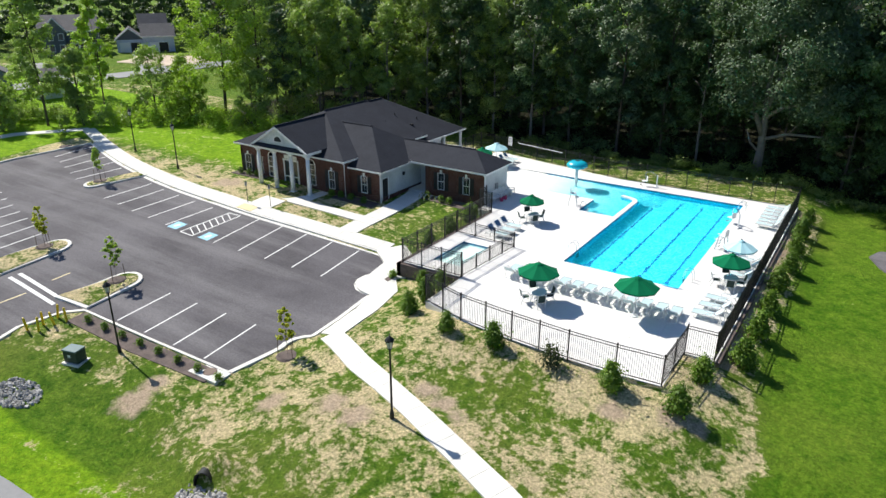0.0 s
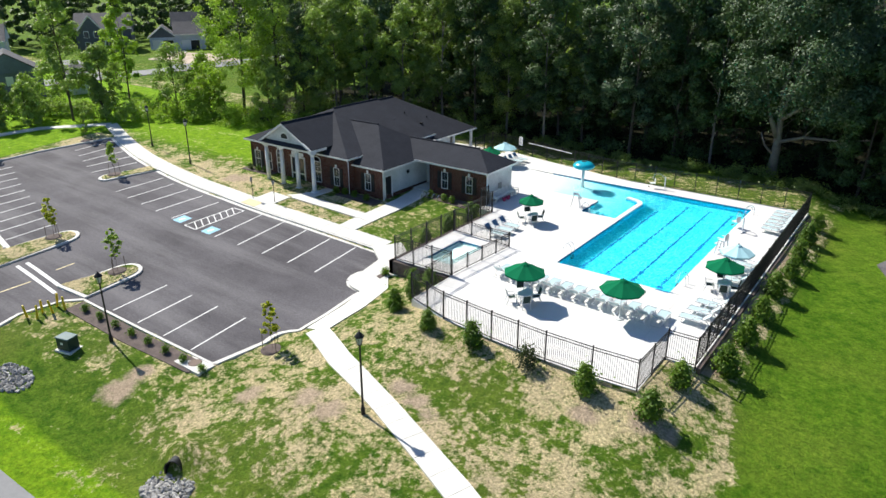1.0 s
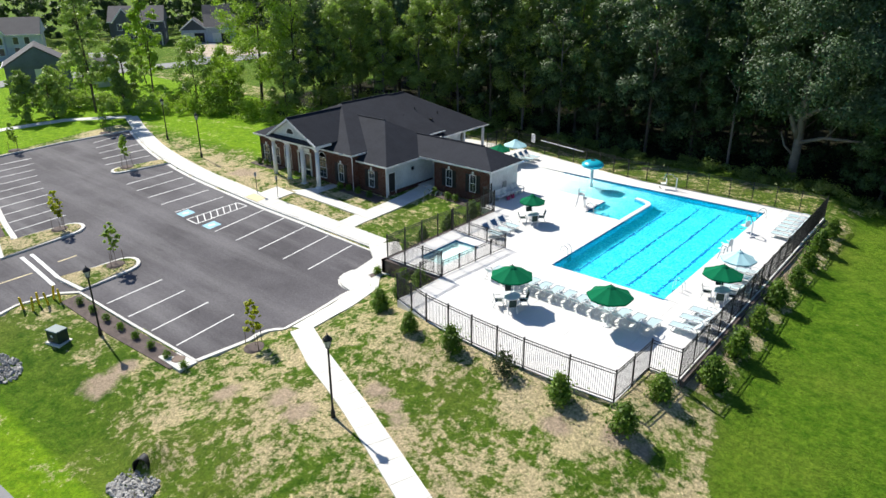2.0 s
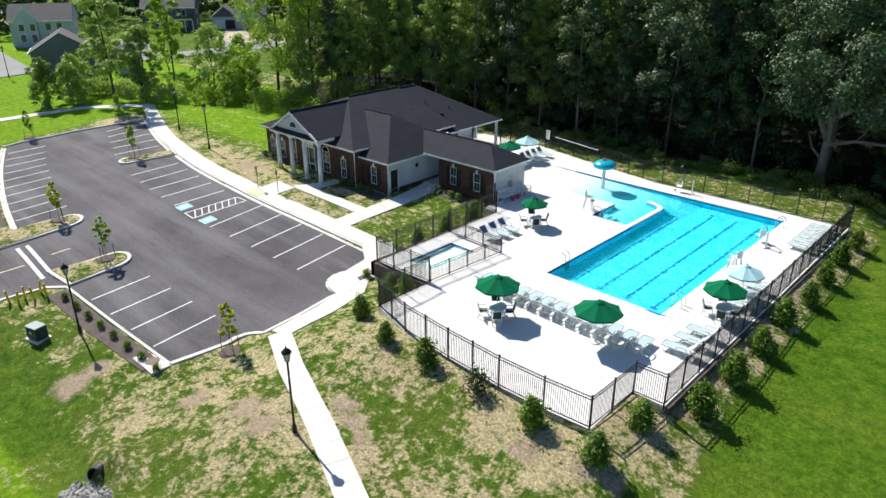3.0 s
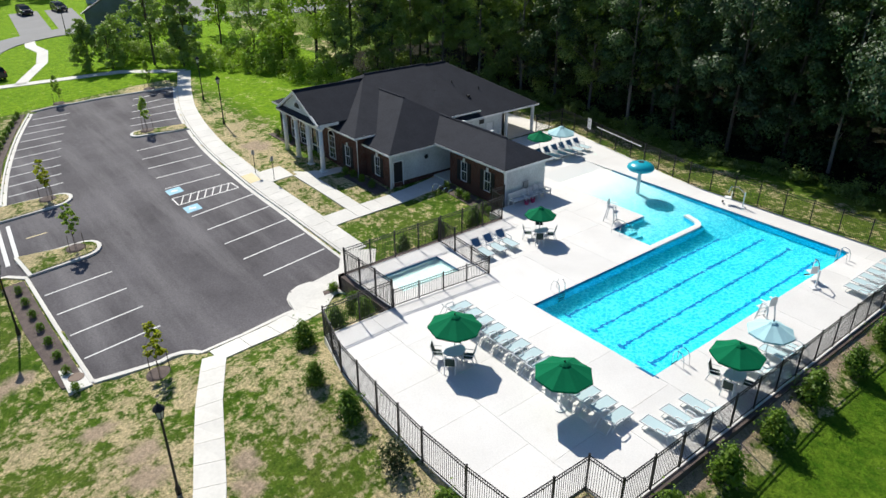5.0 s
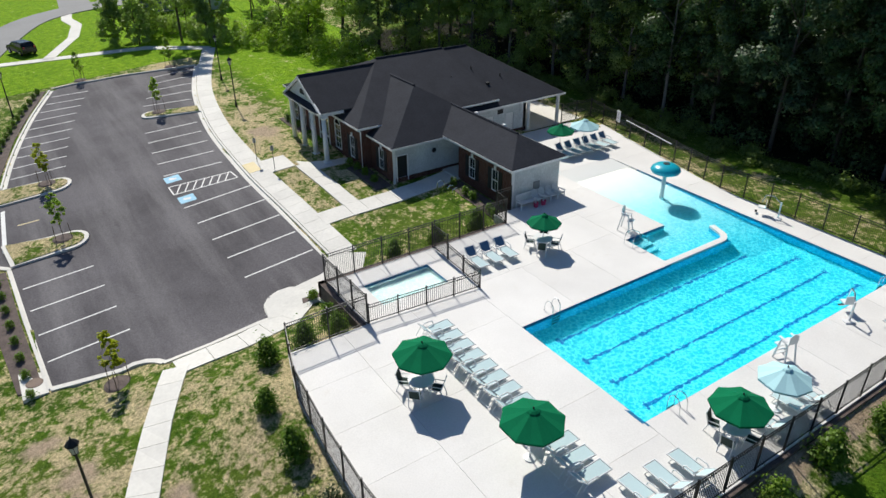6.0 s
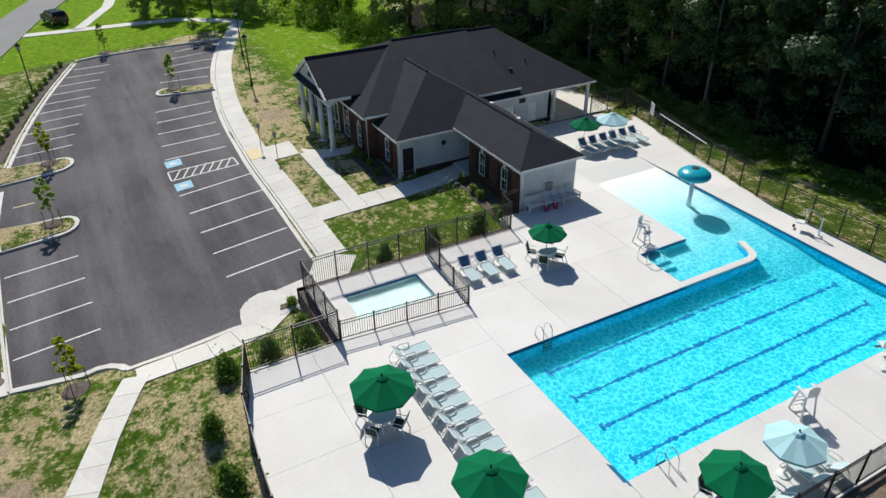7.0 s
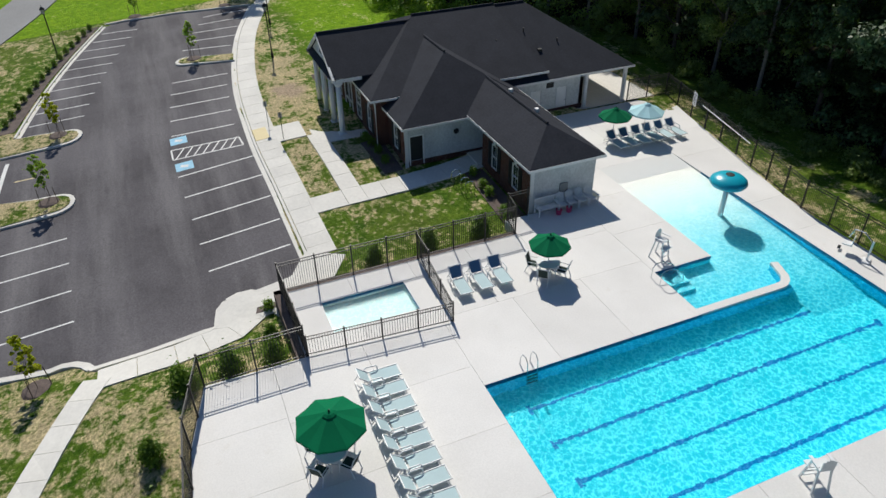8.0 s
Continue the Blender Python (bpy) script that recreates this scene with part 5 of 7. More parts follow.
rows_placed = []
for row in range(3):
    x = -71.0 + 2.0 * row
    while x < 34:
        y = edge_y(x) + 1.2 + 5.2 * row + rnd.uniform(-1.4, 1.4)
        rows_placed.append((x, y, row > 0))
        x += rnd.uniform(4.0, 6.2)
rows_placed += [(a, b, a > -75) for a, b in ((-75.5, 71.0), (-79.0, 77.5), (-82.5, 84.0), (-73.0, 78.0), (-77.0, 85.0), (-86.0, 91.0), (-70.5, 84.0), (-90.5, 97.0), (-81.5, 93.0), (-74.5, 92.0))]
k = 0
for x, y, behind in rows_placed:
    if math.hypot(x + 11.5, y - 77.5) < 5.0:
        continue
    # trees left of x -36 mostly get lit leaf tones, the middle shaded ones
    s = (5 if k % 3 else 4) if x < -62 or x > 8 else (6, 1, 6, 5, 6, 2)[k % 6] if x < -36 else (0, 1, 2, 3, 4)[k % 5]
    z = lawn(x, y) - 0.1
    turn, size = rnd.uniform(0, 360), rnd.uniform(0.82, 1.18)
    if (s, behind) not in protos:
        sd, h, low, rad, tr, n, lf, mt, lb = SPECIES[s]
        t = tree("tree", sd, h, low, rad, tr, int(n * (0.45 if behind else 1.55)), lf * (1.3 if behind else 0.72), mt, lb, bark=PALEBARK if s in (1, 5, 6) else BARK, at=pose(x, y, z, 0, 0, turn))
        tagged(t, group="woodland edge trees")
        protos[s, behind] = t
    else:
        t = copy_thing(protos[s, behind], pose(x, y, z, 0, 0, turn))
    t.scale = [size] * 3
    k += 1

# the old oak by the fence, with pale forked trunk and bare lower limbs
rng = np.random.default_rng(21)
oak = thing("oak_tree", pose(-11.5, 77.6, -0.1), "great old oak with pale forked trunk and bare lower limbs", "tree")
c, r = crown_shape(rng, 20.0, 6.5, 7.4, 110)
c[:, 0] += 1.5
r *= 1.25
bm = bmesh.new()
tube(bm, [(0, 0, -0.3), (0.1, 0, 2.5), (0.0, 0.1, 5.5), (-0.2, 0, 9.0), (0.4, 0.2, 14)], 0.5, 10, 0.15)
for pts, a in (([(0, 0, 4.0), (-1.0, -0.6, 6.5), (-1.6, -0.5, 9.5), (-2.6, 0, 12.5)], 0.3), ([(0, 0, 3.6), (2.5, -0.8, 4.6), (5.5, -1.0, 4.7), (8.2, -1.4, 5.2)], 0.2), ([(0.1, 0, 6.0), (1.6, -0.6, 7.2), (4.0, -0.9, 7.6), (5.4, -1.2, 8.6)], 0.26), ([(0, 0, 2.2), (-1.0, -0.4, 3.3), (-1.5, -0.5, 4.6)], 0.16), ([(0.1, 0, 7), (0.6, 1.5, 10), (1.8, 3.0, 13)], 0.25), ([(2.5, -0.8, 4.6), (3.2, -1.4, 5.6), (3.6, -1.7, 6.3)], 0.07), ([(5.5, -1.0, 4.7), (6.4, -1.6, 4.3), (7.3, -1.9, 4.6)], 0.07)):
    tube(bm, pts, a, 7, a * 0.3)
part("trunk", bm, PALEBARK, oak, smooth=True)
cr = new("crown", leaf_mesh("crown", leaf_arrays(rng, c, r, 46000, 0.25, 0.7, True), LEAF_OAK))
cr.parent = oak

# trees and thicket towards the houses
for x, y, sd, h, low, rad, tr, n, mt, lb, ln in (
        (-93.2, 47.0, 31, 18.0, 4.0, 3.3, 0.2, 4600, LEAF_MID, "tall open-crowned tree by the footpath", 0.0),
        (-99.5, 59.0, 32, 15.5, 3.5, 2.4, 0.16, 3600, LEAF_LIGHT, "slender bright-green young tree", 0.0),
        (-86.5, 58.5, 33, 9.5, 1.2, 3.2, 0.18, 2600, LEAF_MID, "dense dark small tree in the thicket", 0.0),
        (-76.9, 62.7, 34, 18.5, 5.0, 6.0, 0.28, 7600, LEAF_LIGHT, "large spreading tree above the thicket", 0.0),
        (-73.6, 66.0, 35, 18.0, 4.0, 4.4, 0.28, 4200, LEAF_MID, "tall dark tree beside the lawn", 0.0),
        (-89.3, 49.6, 36, 5.5, 2.6, 1.3, 0.12, 1100, LEAF_MID, "small leaning tree by the footpath", -0.35),
        (-83.0, 61.0, 37, 8.0, 1.5, 2.8, 0.14, 1900, LEAF_LIGHT, "light-green small tree in the thicket", 0.0),
        (-80.0, 59.5, 38, 6.5, 0.8, 2.6, 0.12, 1900, LEAF_LIGHT, "bright bushy young tree in the thicket", 0.0),
        (-71.0, 62.5, 39, 7.0, 0.8, 2.6, 0.12, 1900, LEAF_MID, "dark bushy young tree beside the lawn", 0.0),
        (-103.5, 50.5, 40, 8.0, 1.0, 3.0, 0.15, 2000, LEAF_MID, "leafy tree beside the blue house", 0.0),
        (-97.0, 39.6, 44, 6.5, 0.6, 2.3, 0.14, 2600, LEAF_MID, "dark leafy tree above the footpath", 0.0),
        (-94.6, 42.0, 45, 5.8, 0.6, 2.0, 0.12, 1800, LEAF_MID, "bushy young tree above the footpath", 0.0),
        (-92.2, 51.2, 46, 9.5, 1.6, 2.8, 0.16, 3600, LEAF_MID, "dense dark tree behind the footpath", 0.0),
        (-98.0, 44.0, 41, 6.0, 0.8, 2.6, 0.12, 1600, LEAF_MID, "leafy low tree near the footpath", 0.0),
        (-107.0, 62.0, 42, 10.0, 2.0, 2.6, 0.15, 1800, LEAF_LIGHT, "slim light-green tree behind the thicket", 0.0),
        (-68.0, 68.5, 43, 14.0, 2.5, 3.6, 0.2, 3200, LEAF_MID, "leafy tree behind the clubhouse lawn", 0.0)):
    tree("tree", sd, h, low, rad, tr, int(n * 1.9), 0.29, mt, lb, at=pose(x, y, lawn(x, y) - 0.1, 0, 0, sd * 40), lean=ln)

# far woods, one mass of many crowns
rng = np.random.default_rng(77)
chunks = []
spots = [(x + rng.uniform(-2, 2), edge_y(x) + 17 + 6 * r_ + rng.uniform(-2, 2)) for r_ in range(6) for x in np.arange(-72 + 3 * (r_ % 2), 60, 6.0)]
spots += [(-177 - 8 * r_ + rng.uniform(-2, 2), y + rng.uniform(-2, 2)) for r_ in range(4) for y in np.arange(30, 210, 7.0)]
spots += [(x + rng.uniform(-2, 2), 118 + 8 * r_ + rng.uniform(-2, 2)) for r_ in range(5) for x in np.arange(-172, -72, 7.0)]
for x, y in spots:
    h = rng.uniform(14, 20)
    c, r = crown_shape(rng, h, 0.8, rng.uniform(3.6, 5.0), 14)
    chunks.append(leaf_arrays(rng, c, r, 1400, 0.66, 0.7, True) + np.array([x, y, lawn(x, y)]))
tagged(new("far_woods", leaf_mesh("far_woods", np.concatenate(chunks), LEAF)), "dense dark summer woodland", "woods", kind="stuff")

# rank weeds and brush along the wood and the thicket
def brush(name, spots, n, leaf, material, label):
    rng = np.random.default_rng(len(spots))
    out = []
    for x, y, rad, h in spots:
        c = np.array([(rng.uniform(-rad, rad) * 0.6, rng.uniform(-rad, rad) * 0.6, h * rng.uniform(0.25, 0.7)) for _ in range(4)])
        out.append(leaf_arrays(rng, c, np.full(4, rad * 0.55), n, leaf, h / (rad * 1.6)) + np.array([x, y, lawn(x, y)]))
    return tagged(new(name, leaf_mesh(name, np.concatenate(out), material)), label, "undergrowth", kind="stuff")


brush("undergrowth", [(x + rnd.uniform(-1, 1), edge_y(x) - 1.6 + rnd.uniform(-1.3, 1.6), rnd.uniform(0.6, 1.3), rnd.uniform(0.5, 1.5)) for x in np.arange(-70, 12, 0.75)], 300, 0.2, LEAF_SUNLIT, "tangled green brush along the wood's edge")
# shade inside the wood and sun behind the clubhouse sit in the leaf colours
brush("undergrowth", [(x + rnd.uniform(-1, 1), edge_y(x) + rnd.uniform(0.5, 9), rnd.uniform(0.9, 1.7), rnd.uniform(1.4, 4.2)) for x in np.arange(-44, 14, 1.0)], 300, 0.28, LEAF, "understorey shrubs in a shaded leaf tone inside the wood")
brush("undergrowth", [(x + rnd.uniform(-1, 1), edge_y(x) + rnd.uniform(-1.0, 7), rnd.uniform(0.9, 1.7), rnd.uniform(1.4, 4.5)) for x in np.arange(-74, -44, 0.8)], 300, 0.26, LEAF_MID, "green understorey in a sunlit leaf tone behind the clubhouse")
brush("thicket", [(-91 + 26 * u + rnd.uniform(-1.5, 1.5), 52.5 + 9.5 * u + rnd.uniform(-1.5, 3.5), rnd.uniform(0.8, 1.7), rnd.uniform(0.8, 3.2)) for u in np.linspace(0, 1, 60)], 330, 0.24, LEAF_LIGHT, "bright leafy thicket beyond the lawn")
brush("thicket", [(-104 + 18 * u + rnd.uniform(-1.5, 1.5), 43.5 + 6.5 * u + rnd.uniform(-0.5, 3.5), rnd.uniform(0.8, 1.8), rnd.uniform(1.0, 3.2)) for u in np.linspace(0, 1, 22)], 330, 0.26, LEAF_MID, "leafy green thicket by the footpath")


def shrub(seed, h, rad, n, leaf, material, label, at, cone=False):
    rng = np.random.default_rng(seed)
    lobes = 13
    c, r = [], []
    for i in range(lobes):
        u = (i + 0.5) / lobes
        a = i * 2.4
        wide = rad * ((1 - u) * 0.42 + 0.1 if cone else math.sin(math.pi * (0.2 + 0.7 * u)) * 0.6)
        c.append((wide * math.cos(a), wide * math.sin(a), h * (0.16 + 0.72 * u)))
        r.append(rad * (0.62 - 0.32 * u if cone else 0.5) * (0.85 + 0.3 * rng.random()))
    root = thing("shrub", at, label, "shrub", "planted shrubs")
    bm = bmesh.new()
    tube(bm, [(0, 0, -0.1), (0.02, 0, h * 0.35), (0, 0.03, h * 0.75)], 0.04, 6, 0.012)
    for i in range(0, lobes, 2):
        tube(bm, [(0, 0, 0.12), tuple(c[i])], 0.018, 5, 0.006)
    part("stem", bm, BARK, root)
    cr = new("foliage", leaf_mesh("foliage", leaf_arrays(rng, np.array(c), np.array(r), n, leaf, 1.0), material))
    cr.parent = root
    return root


S1 = shrub(1, 1.8, 0.68, 2400, 0.14, LEAF_SHRUB, "leafy evergreen shrub planted outside the fence", pose(-17.1, 30.75, lawn(-17.1, 30.7) - 0.03), True)
S2 = shrub(2, 1.35, 0.72, 620, 0.15, leaf_material("sparse_leaves", (0.035, 0.055, 0.02), (0.11, 0.13, 0.05), 0.2), "sparse half-bare shrub planted outside the fence", pose(-13.5, 30.75, lawn(-13.5, 30.7) - 0.03))
for x, y, s in ((-24.1, 32.2, 0.95), (-24.25, 34.3, 0.95), (-20.3, 30.8, 0.8), (-10.0, 30.6, 1.0), (-6.5, 30.7, 1.0), (-6.2, 34.2, 0.95), (-24.3, 36.2, 0.85), (-25.9, 36.4, 0.75), (-29.75, 42.8, 0.85), (-29.75, 46.0, 0.9), (-29.75, 49.2, 1.0)):
    t = copy_thing(S1, pose(x, y, lawn(x, y) - 0.03, 0, 0, x * 77))
    t.scale = (s, s, s)
for i in range(8):
    y = 37.5 + 3.85 * i
    x = -4.65
    t = copy_thing(S1, pose(x + rnd.uniform(-0.15, 0.15), y, lawn(x, y) - 0.03, 0, 0, i * 70))
    s = rnd.uniform(0.9, 1.15)
    t.scale = (s, s, s * rnd.uniform(0.95, 1.1))
S3 = shrub(4, 0.55, 0.28, 300, 0.10, LEAF_SHRUB, "small round shrub in the mulch bed", pose(-42.6, 21.3, lawn(-42.6, 21.3)))
for i in range(1, 8):
    x = -42.6 + 1.75 * i
    t = copy_thing(S3, pose(x, 21.3 + 0.07 * i, lawn(x, 21.4), 0, 0, i * 50))
for x, y in ((-43.6, 46.7), (-42.6, 46.85), (-41.4, 46.9), (-39.9, 46.9), (-55.8, 46.5), (-54.6, 46.5), (-53.6, 46.6), (-36.0, 51.6), (-34.3, 51.5), (-33.4, 51.5), (-31.2, 51.4), (-30.5, 51.3), (-28.85, 36.75)):
    t = copy_thing(S3, pose(x, y, lawn(x, y), 0, 0, x * 31))
    t.scale = (1.25, 1.25, 1.2)
for i in range(15):
    u = i / 14
    x, y = -60.5 - 21.5 * u, 21.9 + 4.6 * u + 1.8 * u * u
    t = copy_thing(S3, pose(x, y, lawn(x, y), 0, 0, i * 50))
    t.scale = (1.15, 1.15, 1.25)

# mulch beds
def bed(pts, label="dark bark mulch planting bed", top=0.045):
    bm = bmesh.new()
    prism(bm, resample(pts + [pts[0]], 1.0)[:-1], lambda x, y: lawn(x, y) - 0.15, lambda x, y: lawn(x, y) + top)
    return tagged(part("mulch_bed", bm, MULCH), label, "mulch bed", kind="structure")


bed([(-44.0, 20.6), (-37.5, 20.7), (-31.0, 21.2), (-30.5, 22.4), (-37.5, 22.05), (-44.0, 21.85)])
bed([(-59.0, 21.3), (-68.0, 23.4), (-75.0, 25.6), (-82.8, 28.0), (-82.8, 29.2), (-75.4, 26.7), (-68.7, 24.7), (-59.0, 22.6)])
bed([(-43.3, 46.2), (-38.6, 46.4), (-38.6, 47.7), (-43.3, 47.7)])
bed([(-36.5, 51.2), (-30.0, 51.0), (-30.0, 52.5), (-36.5, 52.5)])
bed([(-56.8, 46.0), (-52.4, 46.0), (-52.4, 47.5), (-56.8, 47.5)])
bed([(-29.25, 36.2), (-28.78, 36.05), (-28.76, 37.05), (-28.9, 37.6), (-29.2, 37.1)], top=0.11)


def sapling(x, y, seed, h, material, label, lift=0.19):
    z = level(x, y) + lift
    root = tree("sapling", seed, h, h * 0.36, h * 0.17, 0.022, 1300, 0.15, material, label, at=pose(x, y, z, 0, 0, seed * 20), lobes=26)
    tagged(root, group="staked saplings")
    for k in range(3):
        a = 2.1 * k + seed
        bm = bmesh.new()
        tube(bm, [(0.6 * math.cos(a), 0.6 * math.sin(a), -0.2), (0.55 * math.cos(a), 0.55 * math.sin(a), 1.15)], 0.022, 6)
        part("stake", bm, WOODPOST, root, "wooden support stake")
    bm = bmesh.new()
    lathe(bm, [(0.75, -0.05), (0.6, 0.05), (0.2, 0.08)], 14)
    part("mulch_ring", bm, MULCH, root)
    return root


sapling(-28.6, 25.7, 51, 3.2, LEAF_YELLOW, "staked young yellow-green tree beside the kerb", 0.1)
sapling(-46.0, 25.7, 52, 3.4, LEAF_LIGHT, "staked young green tree in the traffic island")
sapling(-56.2, 26.0, 53, 3.4, LEAF_YELLOW, "staked young yellow-green tree in the traffic island")
sapling(-66.3, 37.4, 54, 3.4, LEAF_LIGHT, "staked young green tree in the traffic island")
sapling(-81.2, 42.4, 55, 3.2, LEAF_LIGHT, "staked young tree at the lot's far end", 0.1)
sapling(-84.0, 33.0, 56, 3.2, LEAF_LIGHT, "staked young tree beside the far kerb", 0.1)


# ---- lamps and small site things ----
def street_lamp(x, y, h=4.75):
    root = thing("street_lamp", pose(x, y, lawn(x, y)), "black lantern-topped lamp post standing in the grass", "lamp post", "lamp posts")
    bm = bmesh.new()
    lathe(bm, [(0.12, -0.3), (0.12, 0.35), (0.085, 0.45), (0.062, 0.6), (0.05, h - 0.75), (0.05, h - 0.7)], 12)
    part("pole", bm, BLACK, root, smooth=False)
    bm = bmesh.new()
    lathe(bm, [(0.05, h - 0.7), (0.13, h - 0.64), (0.12, h - 0.6)], 8)
    part("collar", bm, BLACK, root)
    bm = bmesh.new()
    lathe(bm, [(0.11, h - 0.6), (0.19, h - 0.2)], 6)
    part("lantern_glass", bm, grainy("frosted_glass", (0.55, 0.55, 0.52), 0.3, var=0.05), root, "frosted lantern glass")
    bm = bmesh.new()
    for k in range(6):
        a = math.pi * k / 3
        tube(bm, [(0.115 * math.cos(a), 0.115 * math.sin(a), h - 0.6), (0.195 * math.cos(a), 0.195 * math.sin(a), h - 0.2)], 0.012, 4)
    part("lantern_frame", bm, BLACK, root)
    bm = bmesh.new()
    lathe(bm, [(0.25, h - 0.2), (0.24, h - 0.14), (0.13, h - 0.02), (0.03, h + 0.06), (0.03, h + 0.16)], 8)
    part("cap", bm, BLACK, root)
    return root


L1 = street_lamp(-18.8, 23.35)
for x, y in ((-37.85, 20.4), (-62.6, 43.9), (-72.4, 45.6), (-75.6, 25.3), (-122.0, 42.5)):
    copy_thing(L1, pose(x, y, lawn(x, y), 0, 0, x))

ub = thing("utility_cabinet", pose(-39.3, 18.4, lawn(-39.3, 18.4), 0, 0, 15) @ Matrix.Diagonal((0.85, 0.85, 0.88, 1)), "dark green utility cabinet on a small pad", "utility box")
part("pad", boxes((-0.75, 0.75, -0.6, 0.6, -0.25, 0.06)), CONCRETE, ub)
part("body", soft(boxes((-0.6, 0.6, -0.45, 0.45, 0.06, 0.95)), 0.03), UTILITY, ub)
part("lid", soft(boxes((-0.64, 0.64, -0.5, 0.48, 0.95, 1.06)), 0.03), grainy("lid_green", (0.07, 0.13, 0.13), 0.4), ub)
part("warning_sticker", boxes((-0.2, 0.05, -0.457, -0.452, 0.5, 0.7)), WHITE, ub)
for i, (x, y) in enumerate(((-44.4, 18.9), (-44.9, 19.5), (-44.3, 19.9), (-44.9, 20.5), (-44.0, 20.6), (-45.2, 18.6))):
    bm = bmesh.new()
    lathe(bm, [(0.08, -0.3), (0.08, 0.95), (0.05, 1.02)], 10)
    b = part("marker_post", bm, YELLOWPOST)
    b.matrix_basis = pose(x, y, lawn(x, y), 7 * (i % 3) - 6, 7 * (i % 2) - 2)
    tagged(b, "yellow plastic marker post in the grass", "post", "yellow marker posts")
bm = bmesh.new()
lathe(bm, [(0.42, -0.1), (0.42, 0.0), (0.38, 0.02)], 24)
mh = part("manhole_cover", bm, grainy("rusty_iron", (0.14, 0.10, 0.08), 0.7, 0.3))
mh.matrix_basis = pose(-31.4, 22.05, level(-31.4, 22.05) + 0.15)
tagged(mh, "round rusty iron manhole cover by the kerb", "manhole cover", kind="structure")
bm = boxes((-32.6, -30.2, 21.4, 22.6, level(-31.4, 22) - 0.2, level(-31.4, 22) + 0.145))
tagged(part("drain_apron", bm, CONCRETE), "concrete apron around the manhole", "apron", kind="structure")


def rocks(name, cx, cy, rx, ry, n, seed, label):
    rng = np.random.default_rng(seed)
    bm = bmesh.new()
    for _ in range(n):
        a, q = rng.uniform(0, 2 * math.pi), math.sqrt(rng.random())
        x, y = cx + rx * q * math.cos(a), cy + ry * q * math.sin(a)
        g = bmesh.ops.create_icosphere(bm, subdivisions=1, radius=rng.uniform(0.07, 0.15))
        for v in g["verts"]:
            v.co = v.co * (1 + 0.3 * rng.uniform(-1, 1))
        z = lawn(x, y) - 0.5 * math.exp(-((y - 15.5) / 1.8) ** 2) * sst(-16, -22, x) * (1 - sst(-36, -44, x))
        bmesh.ops.transform(bm, matrix=pose(x, y, z + rng.uniform(0.0, 0.07), rng.uniform(0, 180), rng.uniform(0, 180)) @ Matrix.Diagonal((1.3, 0.9, 0.7, 1)), verts=g["verts"])
    return tagged(part(name, bm, STONE), label, "rocks", kind="stuff")


rocks("riprap", -23.9, 15.1, 1.5, 1.05, 420, 3, "pale broken rock below the culvert mouth")
rocks("riprap", -39.6, 14.9, 1.6, 1.1, 420, 4, "patch of pale broken rock in the grass")
cv = thing("culvert", pose(-24.55, 16.0, lawn(-24.5, 16.0) - 0.38, 0, 0, 28), "dark arched culvert mouth set in the grassy bank", "culvert")
bm = bmesh.new()
rings = []
for y, k in ((-0.12, 1.06), (0.05, 1.0), (0.5, 0.9)):
    for rr in (0.44, 0.38):
        rings.append([bm.verts.new((rr * k * math.cos(math.pi * j / 14), y - 0.1 * (1 - math.sin(math.pi * j / 14)), 0.28 * (0 if j in (0, 14) else 1) + rr * k * math.sin(math.pi * j / 14))) for j in range(15)])
for a, b in ((0, 2), (2, 4), (1, 3), (3, 5), (0, 1), (4, 5)):
    for j in range(14):
        bm.faces.new((rings[a][j], rings[a][j + 1], rings[b][j + 1], rings[b][j]))
bm.faces.new(rings[5])
part("pipe", bm, BLACK, cv)
bm = bmesh.new()
box(bm, -0.36, 0.36, -0.35, 0.42, -0.15, 0.05)
part("silt", soft(bm, 0.04), grainy("pale_silt", (0.36, 0.29, 0.22), 0.95, var=0.3, big=2.0), cv, "pale silt on the culvert floor")
bm = bmesh.new()
rack = None
for i in range(4):
    m = pose(-35.7 + 0.55 * i, 50.25 + 0.08 * i, lawn(-35.7 + 0.55 * i, 50.3) + 0.05, 0, 0, 80)
    if rack is None:
        rack = thing("bike_rack", m, "bent steel hoop bicycle rack set in the lawn", "bike rack", "bike racks")
        bm = bmesh.new()
        tube(bm, [(-0.3, 0, -0.2), (-0.3, 0, 0.6)] + [(-0.3 * math.cos(math.pi * k / 8), 0, 0.6 + 0.3 * math.sin(math.pi * k / 8)) for k in range(9)] + [(0.3, 0, -0.2)], 0.03, 8)
        part("hoop", bm, STEEL, rack)
    else:
        copy_thing(rack, m)
for x, y in ((-48.5, 40.75), (-46.2, 41.35)):
    s = thing("sign_post", pose(x, y, lawn(x, y)), "slim dark post with small sign seen edge-on", "sign post", "sign posts")
    bm = boxes((-0.02, 0.02, -0.02, 0.02, -0.2, 2.1))
    part("post", bm, BLACK, s)
    part("plate", boxes((-0.032, -0.021, -0.13, 0.13, 1.68, 2.08)), grainy("sign_grey", (0.45, 0.46, 0.47), 0.5), s)

